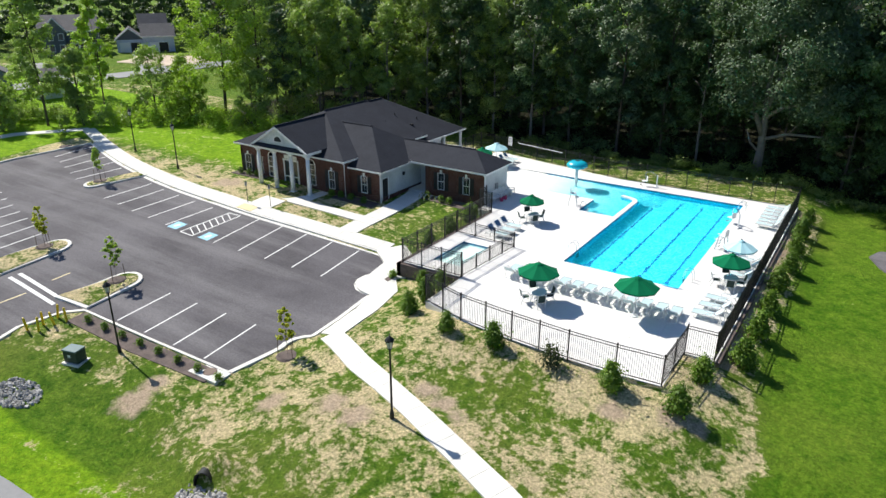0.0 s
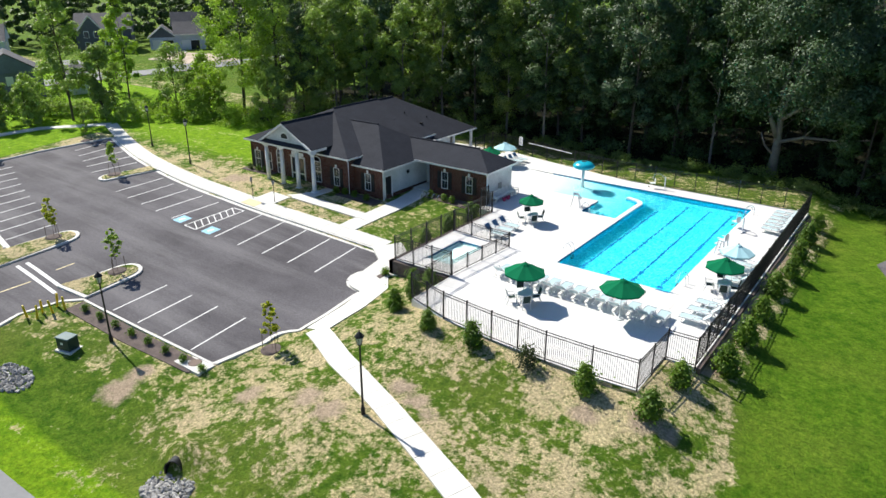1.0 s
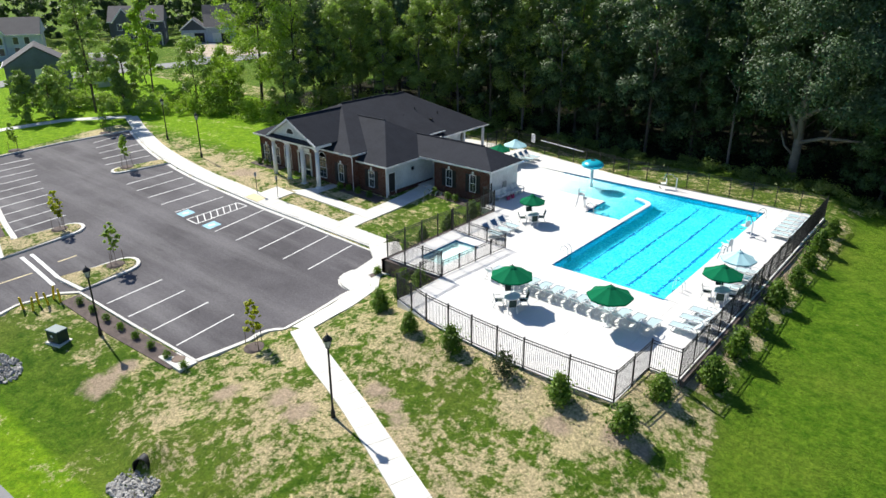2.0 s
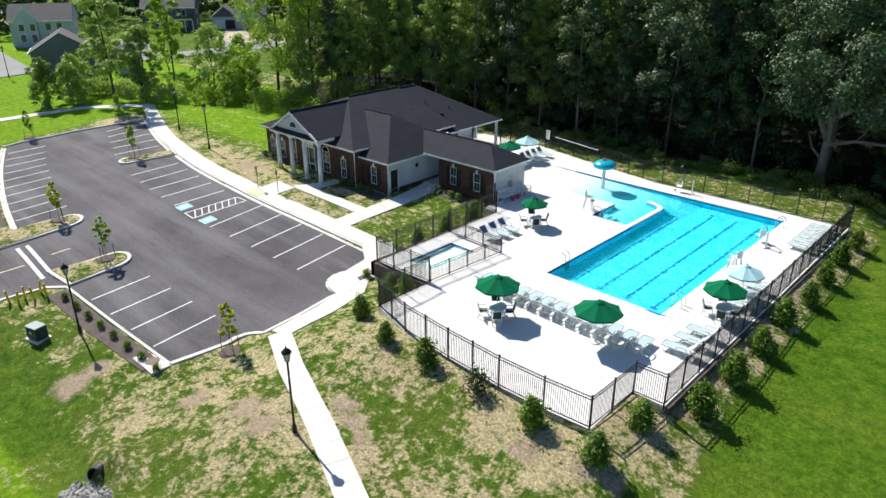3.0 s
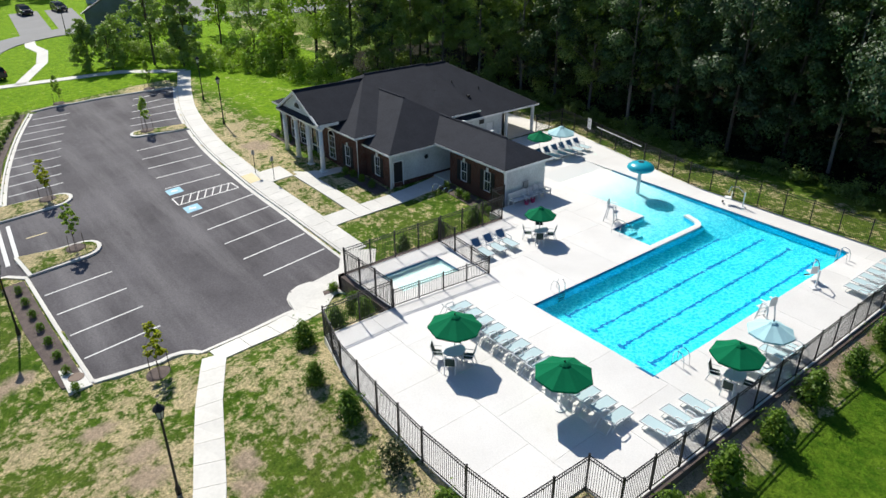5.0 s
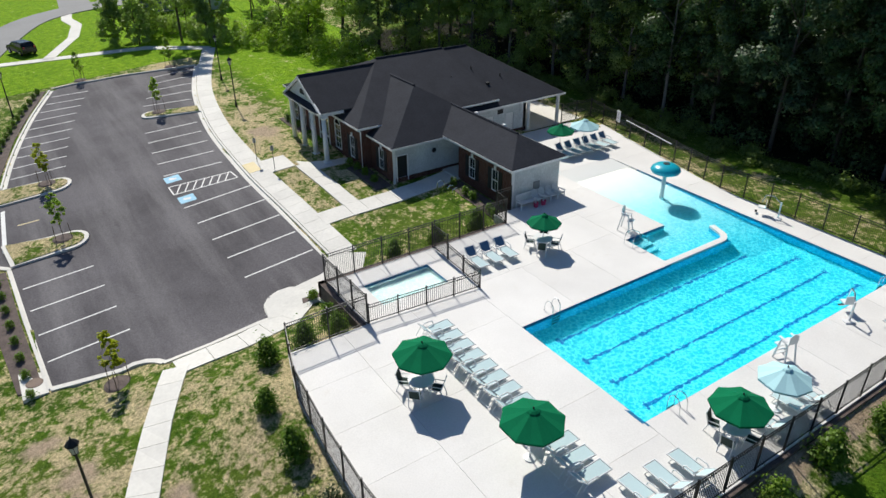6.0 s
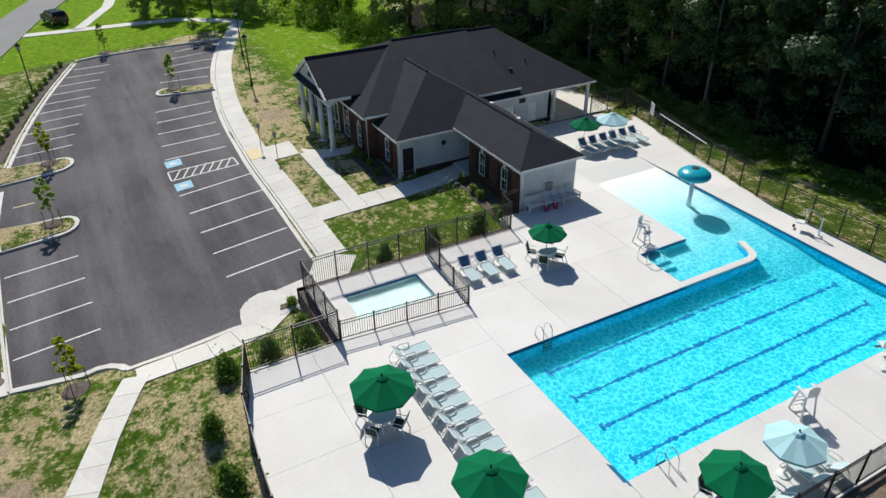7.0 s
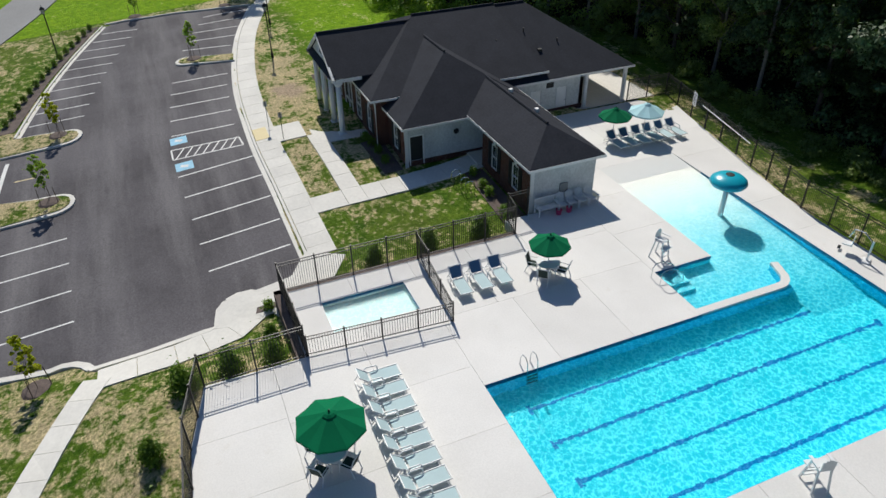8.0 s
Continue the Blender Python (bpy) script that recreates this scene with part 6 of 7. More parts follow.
# ---- pool furniture ----
def chaise(back_material, label, m, tilt=50, group="pool chaises"):
    """A sling lounger: foot towards +y, backrest at -y."""
    root = thing("chaise_lounge", m, label, "lounge chair", group)
    w, z = 0.33, 0.36
    bm = boxes((-w - 0.03, -w + 0.02, -0.4, 1.0, z - 0.03, z + 0.03), (w - 0.02, w + 0.03, -0.4, 1.0, z - 0.03, z + 0.03),
               (-w + 0.02, w - 0.02, 0.95, 1.0, z - 0.03, z + 0.03), (-w + 0.02, w - 0.02, -0.4, -0.35, z - 0.05, z - 0.01), (-w + 0.02, w - 0.02, 0.28, 0.32, z - 0.07, z - 0.035))
    part("frame", soft(bm, 0.012), PLASTIC, root, "white tubular frame")
    a = radians(tilt)
    bx, bz = -0.35 - 0.68 * math.cos(a), z + 0.68 * math.sin(a)
    bm = bmesh.new()
    for s in (-1, 1):
        tube(bm, [(s * w, -0.35, z), (s * w, bx, bz)], 0.028, 6)
        tube(bm, [(s * w, -0.95, 0.1), (s * w, (bx - 0.35) / 2, (bz + z) / 2)], 0.02, 6)
    tube(bm, [(-w, bx, bz), (w, bx, bz)], 0.028, 6)
    tube(bm, [(-w, -0.95, 0.1), (w, -0.95, 0.1)], 0.02, 6)
    part("back_frame", bm, PLASTIC, root)
    part("seat_sling", boxes((-w + 0.035, w - 0.035, -0.28, 0.93, z - 0.012, z + 0.004)), SLING, root)
    bm = bmesh.new()
    box(bm, -w + 0.04, w - 0.04, 0.05, 0.64, -0.008, 0.008, Matrix.Translation((0, -0.36, z)) @ Matrix.Rotation(math.pi - a, 4, "X"))
    part("back_sling", bm, back_material, root)
    for s in (-1, 1):
        for y0, y1 in ((0.84, 0.66), (-0.55, -0.32)):
            bm = bmesh.new()
            tube(bm, [(s * w, y1, z), (s * w, y0, 0.05), (s * w, y0 - 0.22 if y0 > 0 else y0 + 0.24, 0.022)], 0.026, 6)
            part("leg", bm, PLASTIC, root)
        bm = bmesh.new()
        tube(bm, [(s * (w + 0.05), 0.12, z - 0.02), (s * (w + 0.06), 0.1, z + 0.17), (s * (w + 0.06), 0.02, z + 0.22), (s * (w + 0.06), -0.36, z + 0.24), (s * (w + 0.05), -0.5, z + 0.14)], 0.03, 6)
        part("arm", bm, PLASTIC, root)
    return root


def on_deck(x, y, rz=0.0):
    return pose(x, y, deck_z(x, y), 0, 0, rz)


C1 = chaise(SLING, "white tubular chaise lounge with pale sling", on_deck(-20.7, 40.0), 42)
for i in range(1, 13):
    copy_thing(C1, on_deck(-20.7 + 0.95 * i, 40.0 - 0.02 * i, rnd.uniform(-2, 2)))
for x, y in ((-7.55, 40.9), (-7.45, 42.2), (-7.35, 43.5), (-7.3, 48.2), (-7.2, 50.2), (-7.25, 51.3)):
    copy_thing(C1, on_deck(x, y, 92 + rnd.uniform(-3, 3)))
for i in range(6):
    copy_thing(C1, on_deck(-7.3, 60.0 + 0.98 * i, 90 + rnd.uniform(-2, 2)))
C2 = chaise(BLUESLING, "white chaise lounge with navy back and pale seat", pose(-25.2, 45.85, 0, 0, 0, -92), 52, "navy-backed chaises")
for y in (46.95, 48.05):
    copy_thing(C2, pose(-25.2, y, 0, 0, 0, -90))
for i in range(6):
    copy_thing(C2, pose(-35.3, 62.1 + 0.98 * i, 0, 0, 0, -88 + rnd.uniform(-3, 3)))


def umbrella(material, radius, h, label, m):
    root = thing("patio_umbrella", m, label, "umbrella", "patio umbrellas")
    bm = bmesh.new()
    tube(bm, [(0, 0, 0), (0, 0, h + 0.06)], 0.024, 8)
    part("pole", bm, PLASTIC, root)
    bm = bmesh.new()
    lathe(bm, [(0.26, 0), (0.26, 0.05), (0.06, 0.1), (0.05, 0.3)], 16)
    part("base", bm, PLASTIC, root)
    bm = bmesh.new()
    n = 8
    rim = h - 0.24 * radius - 0.22
    rings = []
    for q, z in ((0.17, h - 0.03), (0.6, h - 0.03 + (rim - h + 0.03) * 0.53), (1.0, rim)):
        rings.append([bm.verts.new((radius * q * math.cos(2 * math.pi * (k + 0.5 * 0) / (2 * n)) * (1.0 if k % 2 == 0 else 0.915), radius * q * math.sin(2 * math.pi * k / (2 * n)) * (1.0 if k % 2 == 0 else 0.915), z - (0 if k % 2 == 0 else 0.03 * q))) for k in range(2 * n)])
    for a, b in zip(rings, rings[1:]):
        for k in range(2 * n):
            bm.faces.new((a[k], b[k], b[(k + 1) % (2 * n)], a[(k + 1) % (2 * n)]))
    bm.faces.new(rings[0][::-1])
    ext = bmesh.ops.extrude_edge_only(bm, edges=[e for e in bm.edges if e.is_boundary])
    for v in ext["geom"]:
        if isinstance(v, bmesh.types.BMVert):
            v.co.z -= 0.1
    canopy = part("canopy", bm, material, root)
    bm = bmesh.new()
    lathe(bm, [(0.26 * radius / 1.3, h - 0.02), (0.16, h + 0.05), (0.03, h + 0.08)], 8)
    part("vent_cap", bm, material, canopy)
    bm = bmesh.new()
    lathe(bm, [(0.035, h + 0.08), (0.04, h + 0.13), (0.01, h + 0.18)], 8)
    part("finial", bm, BLACK, canopy)
    for k in range(n):
        a = 2 * math.pi * k / n
        bm = bmesh.new()
        tube(bm, [(0.03, 0, h - 0.08), (radius * 0.97, 0, rim - 0.01)], 0.012, 4)
        r_ = part("rib", bm, PLASTIC, root)
        r_.matrix_basis = Matrix.Rotation(a, 4, "Z")
    return root


U = umbrella(GREEN, 1.37, 2.6, "open green octagonal patio umbrella over white furniture", on_deck(-17.48, 37.25, 10))
copy_thing(U, on_deck(-11.5, 38.65, 22))["label"] = "open green octagonal umbrella on a weighted base"
umbrella(GREEN, 1.28, 2.35, "open green umbrella over a table near the pool fence", on_deck(-7.6, 46.45, 35))
umbrella(GREEN, 1.08, 2.3, "smaller open green umbrella over a white table", pose(-24.5, 50.5, 0, 0, 0, 5))
umbrella(GREEN, 1.15, 2.3, "open green umbrella above navy chaises", pose(-36.3, 62.5, 0, 0, 0, 15))
umbrella(AQUA, 1.16, 2.28, "open pale blue umbrella beside the fence", on_deck(-7.65, 49.6, 12))
umbrella(AQUA, 1.25, 2.45, "open pale blue umbrella above navy chaises", pose(-35.8, 64.7, 0, 0, 0, 20))


def table(m):
    root = thing("patio_table", m, "round white patio table under an umbrella", "table", "patio tables")
    bm = bmesh.new()
    lathe(bm, [(0.60, 0.69), (0.62, 0.72), (0.60, 0.74)], 24)
    part("tabletop", bm, PLASTIC, root)
    for k in range(4):
        a = math.pi / 4 + math.pi / 2 * k
        bm = bmesh.new()
        tube(bm, [(0.2 * math.cos(a), 0.2 * math.sin(a), 0.69), (0.3 * math.cos(a), 0.3 * math.sin(a), 0.35), (0.46 * math.cos(a), 0.46 * math.sin(a), 0.01)], 0.024, 6)
        part("leg", bm, PLASTIC, root)
    return root


def chair(m):
    """Faces +y."""
    root = thing("patio_chair", m, "white-framed patio chair with dark green sling", "chair", "patio chairs")
    part("seat", boxes((-0.24, 0.24, -0.22, 0.24, 0.40, 0.425)), GREENSLING, root)
    bm = bmesh.new()
    box(bm, -0.23, 0.23, 0, 0.56, -0.012, 0.012, Matrix.Translation((0, -0.22, 0.42)) @ Matrix.Rotation(radians(105), 4, "X"))
    part("backrest", bm, GREENSLING, root)
    bm = bmesh.new()
    for s in (-1, 1):
        tube(bm, [(s * 0.26, -0.38, 0.99), (s * 0.26, -0.22, 0.42), (s * 0.26, 0.26, 0.41)], 0.025, 6)
        tube(bm, [(s * 0.28, -0.26, 0.63), (s * 0.28, 0.26, 0.64)], 0.02, 6)
    tube(bm, [(-0.26, -0.38, 0.99), (0.26, -0.38, 0.99)], 0.025, 6)
    part("frame", bm, PLASTIC, root)
    for s in (-1, 1):
        for a, b in (((s * 0.28, 0.26, 0.64), (s * 0.27, 0.3, 0.0)), ((s * 0.27, -0.2, 0.44), (s * 0.27, -0.36, 0.0))):
            bm = bmesh.new()
            tube(bm, [a, b], 0.025, 6)
            part("leg", bm, PLASTIC, root)
    return root


T1 = table(on_deck(-17.4, 37.1))
CH = None
for cx, cy, off in ((-17.4, 37.1, 40), (-24.5, 50.5, 45), (-7.6, 46.45, 20)):
    if cx != -17.4:
        copy_thing(T1, on_deck(cx, cy))
    for k in range(4):
        a = radians(off + 90 * k)
        m = on_deck(cx + 0.78 * math.cos(a), cy + 0.78 * math.sin(a), math.degrees(a) + 90 + rnd.uniform(-8, 8))
        if CH is None:
            CH = chair(m)
        else:
            copy_thing(CH, m)


def guard_chair(m):
    root = thing("lifeguard_chair", m, "tall white lifeguard chair standing at the pool edge", "lifeguard chair", "lifeguard chairs")
    for sx in (-1, 1):
        for y0, y1 in ((0.48, 0.26), (-0.5, -0.26)):
            bm = bmesh.new()
            box(bm, -0.04, 0.04, -0.04, 0.04, 0, 1.42)
            bmesh.ops.transform(bm, matrix=Matrix.Translation((sx * 0.4, y0, 0)) @ Matrix.Shear("XY", 4, (-sx * 0.07, (y1 - y0) / 1.4)), verts=list(bm.verts))
            part("leg", bm, PLASTIC, root)
    for z in (0.3, 0.62, 0.95):
        part("step", boxes((-0.38, 0.38, 0.36 - z * 0.12, 0.47 - z * 0.12, z, z + 0.05)), PLASTIC, root)
    part("footrest", boxes((-0.4, 0.4, 0.2, 0.62, 0.98, 1.03)), PLASTIC, root)
    part("seat", boxes((-0.34, 0.34, -0.3, 0.3, 1.38, 1.44)), PLASTIC, root)
    bm = bmesh.new()
    for k in range(5):
        u = -0.26 + 0.13 * k
        h = 0.72 - 0.9 * u * u * 2
        box(bm, u - 0.055, u + 0.055, -0.36, -0.31, 1.42, 1.42 + h)
    part("backrest", bm, PLASTIC, root, "fan-shaped slatted back")
    for s in (-1, 1):
        part("armrest", boxes((s * 0.42 - 0.08, s * 0.42 + 0.08, -0.3, 0.36, 1.64, 1.68)), PLASTIC, root)
    return root


G1 = guard_chair(pose(-23.3, 56.6, 0, 0, 0, -70))
G1.scale = (0.8, 0.8, 0.8)
G2 = copy_thing(G1, pose(-9.45, 52.9, deck_z(-9.45, 52.9), 0, 0, 75))
G2.scale = (0.8, 0.8, 0.8)


def ladder(m):
    root = thing("pool_ladder", m, "bent stainless pool ladder over the coping", "pool ladder", "pool ladders")
    for s in (-1, 1):
        bm = bmesh.new()
        tube(bm, [(s * 0.25, -0.55, -0.02), (s * 0.25, -0.5, 0.45), (s * 0.25, -0.35, 0.72), (s * 0.25, -0.1, 0.78), (s * 0.25, 0.1, 0.6), (s * 0.25, 0.14, 0.2), (s * 0.25, 0.14, -1.0)], 0.024, 8)
        part("rail", bm, STEEL, root)
    for z in (-0.25, -0.55, -0.85):
        part("tread", boxes((-0.25, 0.25, 0.08, 0.18, z, z + 0.03)), DARK, root)
    return root


LD = ladder(pose(-18.62, 46.3, 0, 0, 0, -90))
copy_thing(LD, pose(-10.26, 45.9, 0, 0, 0, 90))
copy_thing(LD, pose(-10.26, 63.6, 0, 0, 0, 90))
for i, (x, y, rz) in enumerate(((-22.0, 55.75, 0), (-21.3, 55.75, 0))):
    hr = thing("hand_rail", pose(x, y, 0, 0, 0, rz), "curved stainless stair rail at the pool steps", "hand rail", "pool hand rails")
    bm = bmesh.new()
    tube(bm, [(0, -0.6, -0.02), (0, -0.6, 0.6), (0, -0.45, 0.82), (0, 0.0, 0.84), (0, 0.7, 0.45), (0, 0.85, 0.2), (0, 0.85, -0.6)], 0.024, 8)
    part("rail", bm, STEEL, hr)
bm = bmesh.new()


def pool_lift(m):
    root = thing("pool_lift", m, "white pool hoist with swing arm and seat", "pool lift", "pool lifts")
    part("base", soft(boxes((-0.28, 0.28, -0.2, 0.2, 0, 0.1)), 0.03), PLASTIC, root)
    part("mast", soft(boxes((-0.05, 0.05, -0.05, 0.05, 0.1, 1.25)), 0.015), PLASTIC, root)
    bm = bmesh.new()
    tube(bm, [(0, 0, 1.15), (0.2, 0.5, 1.5), (0.35, 1.0, 1.45), (0.4, 1.15, 0.9)], 0.035, 8)
    part("arm", bm, STEEL, root)
    part("seat", boxes((0.15, 0.62, 0.9, 1.35, 0.5, 0.56), (0.15, 0.62, 0.86, 0.9, 0.5, 1.0)), PLASTIC, root)
    part("footrest", boxes((0.2, 0.58, 1.35, 1.5, 0.12, 0.16)), STEEL, root)
    return root


PL = pool_lift(pose(-18.6, 66.25, 0, 0, 0, 120))
copy_thing(PL, on_deck(-9.4, 58.6, 60))

mush = thing("water_mushroom", pose(-25.65, 62.85, 0), "teal water-mushroom fountain with white stem in shallow water", "fountain")
bm = bmesh.new()
lathe(bm, [(0.17, -0.6), (0.15, 0.3), (0.14, 1.75)], 16)
part("stem", bm, WHITE, mush, smooth=True)
bm = bmesh.new()
lathe(bm, [(0.2, 1.75), (0.75, 1.72), (0.98, 1.82), (1.06, 1.96), (1.0, 2.12), (0.8, 2.28), (0.5, 2.4), (0.24, 2.43)], 28)
cap = part("cap", bm, TEAL, mush, smooth=True)
bm = bmesh.new()
lathe(bm, [(0.26, 2.40), (0.24, 2.45), (0.12, 2.46)], 16)
part("nozzle", bm, DARK, cap)

bench = thing("bench", pose(-29.75, 53.4, 0, 0, 0, -90), "white slatted garden bench against the siding wall", "bench")
part("seat", boxes(*[(-0.65, 0.65, -0.1 + 0.13 * k, 0.0 + 0.13 * k, 0.42, 0.45) for k in range(4)]), PLASTIC, bench)
part("backrest", boxes(*[(-0.62 + 0.11 * k, -0.56 + 0.11 * k, -0.22, -0.17, 0.45, 0.9) for k in range(12)], (-0.66, 0.66, -0.23, -0.16, 0.88, 0.94)), PLASTIC, bench)
for s in (-1, 1):
    for y in (-0.18, 0.38):
        part("leg", boxes((s * 0.63 - 0.035, s * 0.63 + 0.035, y - 0.035, y + 0.035, 0, 0.62)), PLASTIC, bench)
    part("arm", boxes((s * 0.63 - 0.05, s * 0.63 + 0.05, -0.2, 0.44, 0.62, 0.66)), PLASTIC, bench)
AD = None
for i in range(4):
    m = pose(-29.72, 54.45 + 0.66 * i, 0, 0, 0, -90 + (i - 1.5) * 3)
    if AD is None:
        AD = thing("adirondack_chair", m, "white plastic slat-backed garden chair by the wall", "chair", "white garden chairs")
        bm = bmesh.new()
        box(bm, -0.26, 0.26, -0.25, 0.4, 0, 0.03, Matrix.Translation((0, 0, 0.34)) @ Matrix.Rotation(radians(10), 4, "X"))
        part("seat", bm, PLASTIC, AD)
        bm = bmesh.new()
        for k in range(5):
            box(bm, -0.25 + 0.105 * k, -0.17 + 0.105 * k, 0, 0.66 - 0.05 * abs(k - 2), -0.012, 0.012, Matrix.Translation((0, -0.2, 0.32)) @ Matrix.Rotation(radians(112), 4, "X"))
        part("backrest", bm, PLASTIC, AD)
        for s in (-1, 1):
            part("arm", boxes((s * 0.31 - 0.06, s * 0.31 + 0.06, -0.28, 0.42, 0.54, 0.57)), PLASTIC, AD)
            for y in (0.36, -0.2):
                part("leg", boxes((s * 0.3 - 0.025, s * 0.3 + 0.025, y - 0.04, y + 0.04, 0, 0.54)), PLASTIC, AD)
    else:
        copy_thing(AD, m)
for y in (54.0, 54.68):
    bn = thing("toy_bin", pose(-29.25, y, 0), "pink plastic storage bin between the chairs", "bin", "pink bins")
    bm = bmesh.new()
    lathe(bm, [(0.15, 0), (0.19, 0.34), (0.17, 0.34), (0.14, 0.05)], 14)
    part("body", bm, PINK, bn)
sg = thing("rules_sign", pose(-36.75, 69.85, 0.1, 0, 0, -20), "white pool notice board fixed to the fence", "sign")
part("board", soft(boxes((-0.32, 0.32, -0.1, -0.07, 0.95, 1.95)), 0.01), WHITE, sg)
part("text_bar", boxes(*[(-0.24, 0.24 - 0.06 * (k % 3), -0.107, -0.101, 1.78 - 0.1 * k, 1.81 - 0.1 * k) for k in range(8)]), grainy("ink", (0.15, 0.16, 0.18), 0.6), sg)
rp = thing("rescue_pole", pose(0, 0, 0), "long white rescue pole hung on the fence", "pole")
bm = bmesh.new()
tube(bm, [(-35.6, 69.5, 1.55), (-29.6, 68.25, 1.5)], 0.035, 6)
part("shaft", bm, WHITE, rp)

# ---- houses and cars beyond ----
def house(x, y, yaw, w, d, h, rise, wall_m, label, garage=False, gable=True, base=None):
    """A gabled house; its front faces its own -y."""
    z = lawn(x, y) if base is None else base
    root = thing("house", pose(x, y, z, 0, 0, yaw), label, "house", "houses beyond")
    part("wall", boxes((-w / 2, w / 2, -d / 2, d / 2, -0.8, h)), wall_m, root)
    bm = bmesh.new()
    o = 0.4
    v = [bm.verts.new(p) for p in ((-w / 2 - o, -d / 2 - o, h), (w / 2 + o, -d / 2 - o, h), (w / 2 + o, d / 2 + o, h), (-w / 2 - o, d / 2 + o, h), (-w / 2 - o, 0, h + rise), (w / 2 + o, 0, h + rise))]
    for f in ((0, 1, 5, 4), (2, 3, 4, 5), (3, 2, 1, 0)):
        bm.faces.new([v[i] for i in f])
    bm.faces.new([v[i] for i in (1, 2, 5)])
    bm.faces.new([v[i] for i in (3, 0, 4)])
    roof = part("roof", bm, GREYROOF, root)
    for s in (-1, 1):
        bm = bmesh.new()
        q = [(-d / 2, h), (d / 2, h), (0, h + rise * d / (d + 2 * o))]
        a = [bm.verts.new((s * (w / 2 + o + 0.02), yy, zz)) for yy, zz in q]
        b = [bm.verts.new((s * (w / 2 + o - 0.1), yy, zz)) for yy, zz in q]
        bm.faces.new(a)
        bm.faces.new(b[::-1])
        part("gable", bm, wall_m, root)
    part("eave_trim", boxes((-w / 2 - o, w / 2 + o, -d / 2 - o - 0.06, -d / 2 - o + 0.04, h - 0.16, h + 0.02)), WHITE, root)
    if gable:
        gx, gw = -w * 0.22, w * 0.4
        bm = bmesh.new()
        q = [(gx - gw / 2, h - 0.1), (gx + gw / 2, h - 0.1), (gx, h + rise * 0.85)]
        a = [bm.verts.new((xx, -d / 2 - 0.9, zz)) for xx, zz in q]
        b = [bm.verts.new((xx, 0, zz)) for xx, zz in q]
        bm.faces.new(a)
        for i in range(3):
            bm.faces.new((a[i], b[i], b[(i + 1) % 3], a[(i + 1) % 3]))
        part("front_gable", bm, wall_m, root)
        part("front_bay", boxes((gx - gw / 2 + 0.3, gx + gw / 2 - 0.3, -d / 2 - 0.85, -d / 2, -0.8, h - 0.1)), wall_m, root)
        for s in (-1, 1):
            bm = bmesh.new()
            tube(bm, [(gx + s * (gw / 2 + 0.25), -d / 2 - 1.0, h - 0.25), (gx, -d / 2 - 1.0, h + rise * 0.88)], 0.13, 4)
            part("rake_board", bm, WHITE, root)
        bm = bmesh.new()
        for s in (-1, 1):
            f = [bm.verts.new(p) for p in ((gx, -d / 2 - 1.05, h + rise * 0.9), (gx, 0.1, h + rise * 0.9), (gx + s * (gw / 2 + 0.3), 0.1, h - 0.2), (gx + s * (gw / 2 + 0.3), -d / 2 - 1.05, h - 0.2))]
            bm.faces.new(f)
        part("gable_roof", bm, GREYROOF, root)
    rows_w = [h - 1.9] if h < 4 else [0.9, h - 1.9]
    if garage:
        part("garage_door", boxes((-w * 0.3, w * 0.3, -d / 2 - 0.05, -d / 2, 0, 2.2)), PALESIDING if wall_m is not PALESIDING else WHITE, root, "pale panelled garage door")
        part("garage_opening", boxes((0.02, w * 0.29, -d / 2 - 0.07, -d / 2 - 0.04, 0, 2.1)), DARK, root, "dark open garage bay")
    else:
        for zz in rows_w:
            for u in (-0.3, -0.12, 0.12, 0.3):
                fy = -d / 2 - (0.88 if gable and u < 0 else 0.0)
                wn_ = part("window", boxes((u * w - 0.55, u * w + 0.55, fy - 0.06, fy + 0.02, zz, zz + 1.5)), WHITE, root)
                part("pane", boxes((u * w - 0.45, u * w + 0.45, fy - 0.075, fy - 0.055, zz + 0.1, zz + 1.4)), GLASS, wn_)
        for s in (-1, 1):
            for zz in rows_w:
                wn_ = part("window", boxes((s * w / 2 - 0.03, s * w / 2 + 0.05 * s + 0.03, -0.5, 0.5, zz, zz + 1.4)), WHITE, root)
                part("pane", boxes((s * (w / 2 + 0.06) - 0.01, s * (w / 2 + 0.06) + 0.01, -0.4, 0.4, zz + 0.1, zz + 1.3)), GLASS, wn_)
    return root


def porch(root, x0, x1, y, h, n):
    """White porch with square posts along a house front."""
    part("porch_roof", boxes((x0 - 0.3, x1 + 0.3, y - 0.3, y + 1.9, h, h + 0.35)), GREYROOF, root)
    part("porch_beam", boxes((x0, x1, y - 0.1, y + 0.1, h - 0.35, h)), WHITE, root)
    for i in range(n):
        x = x0 + (x1 - x0) * i / (n - 1)
        part("porch_post", boxes((x - 0.12, x + 0.12, y - 0.12, y + 0.12, -0.8, h - 0.35)), WHITE, root)


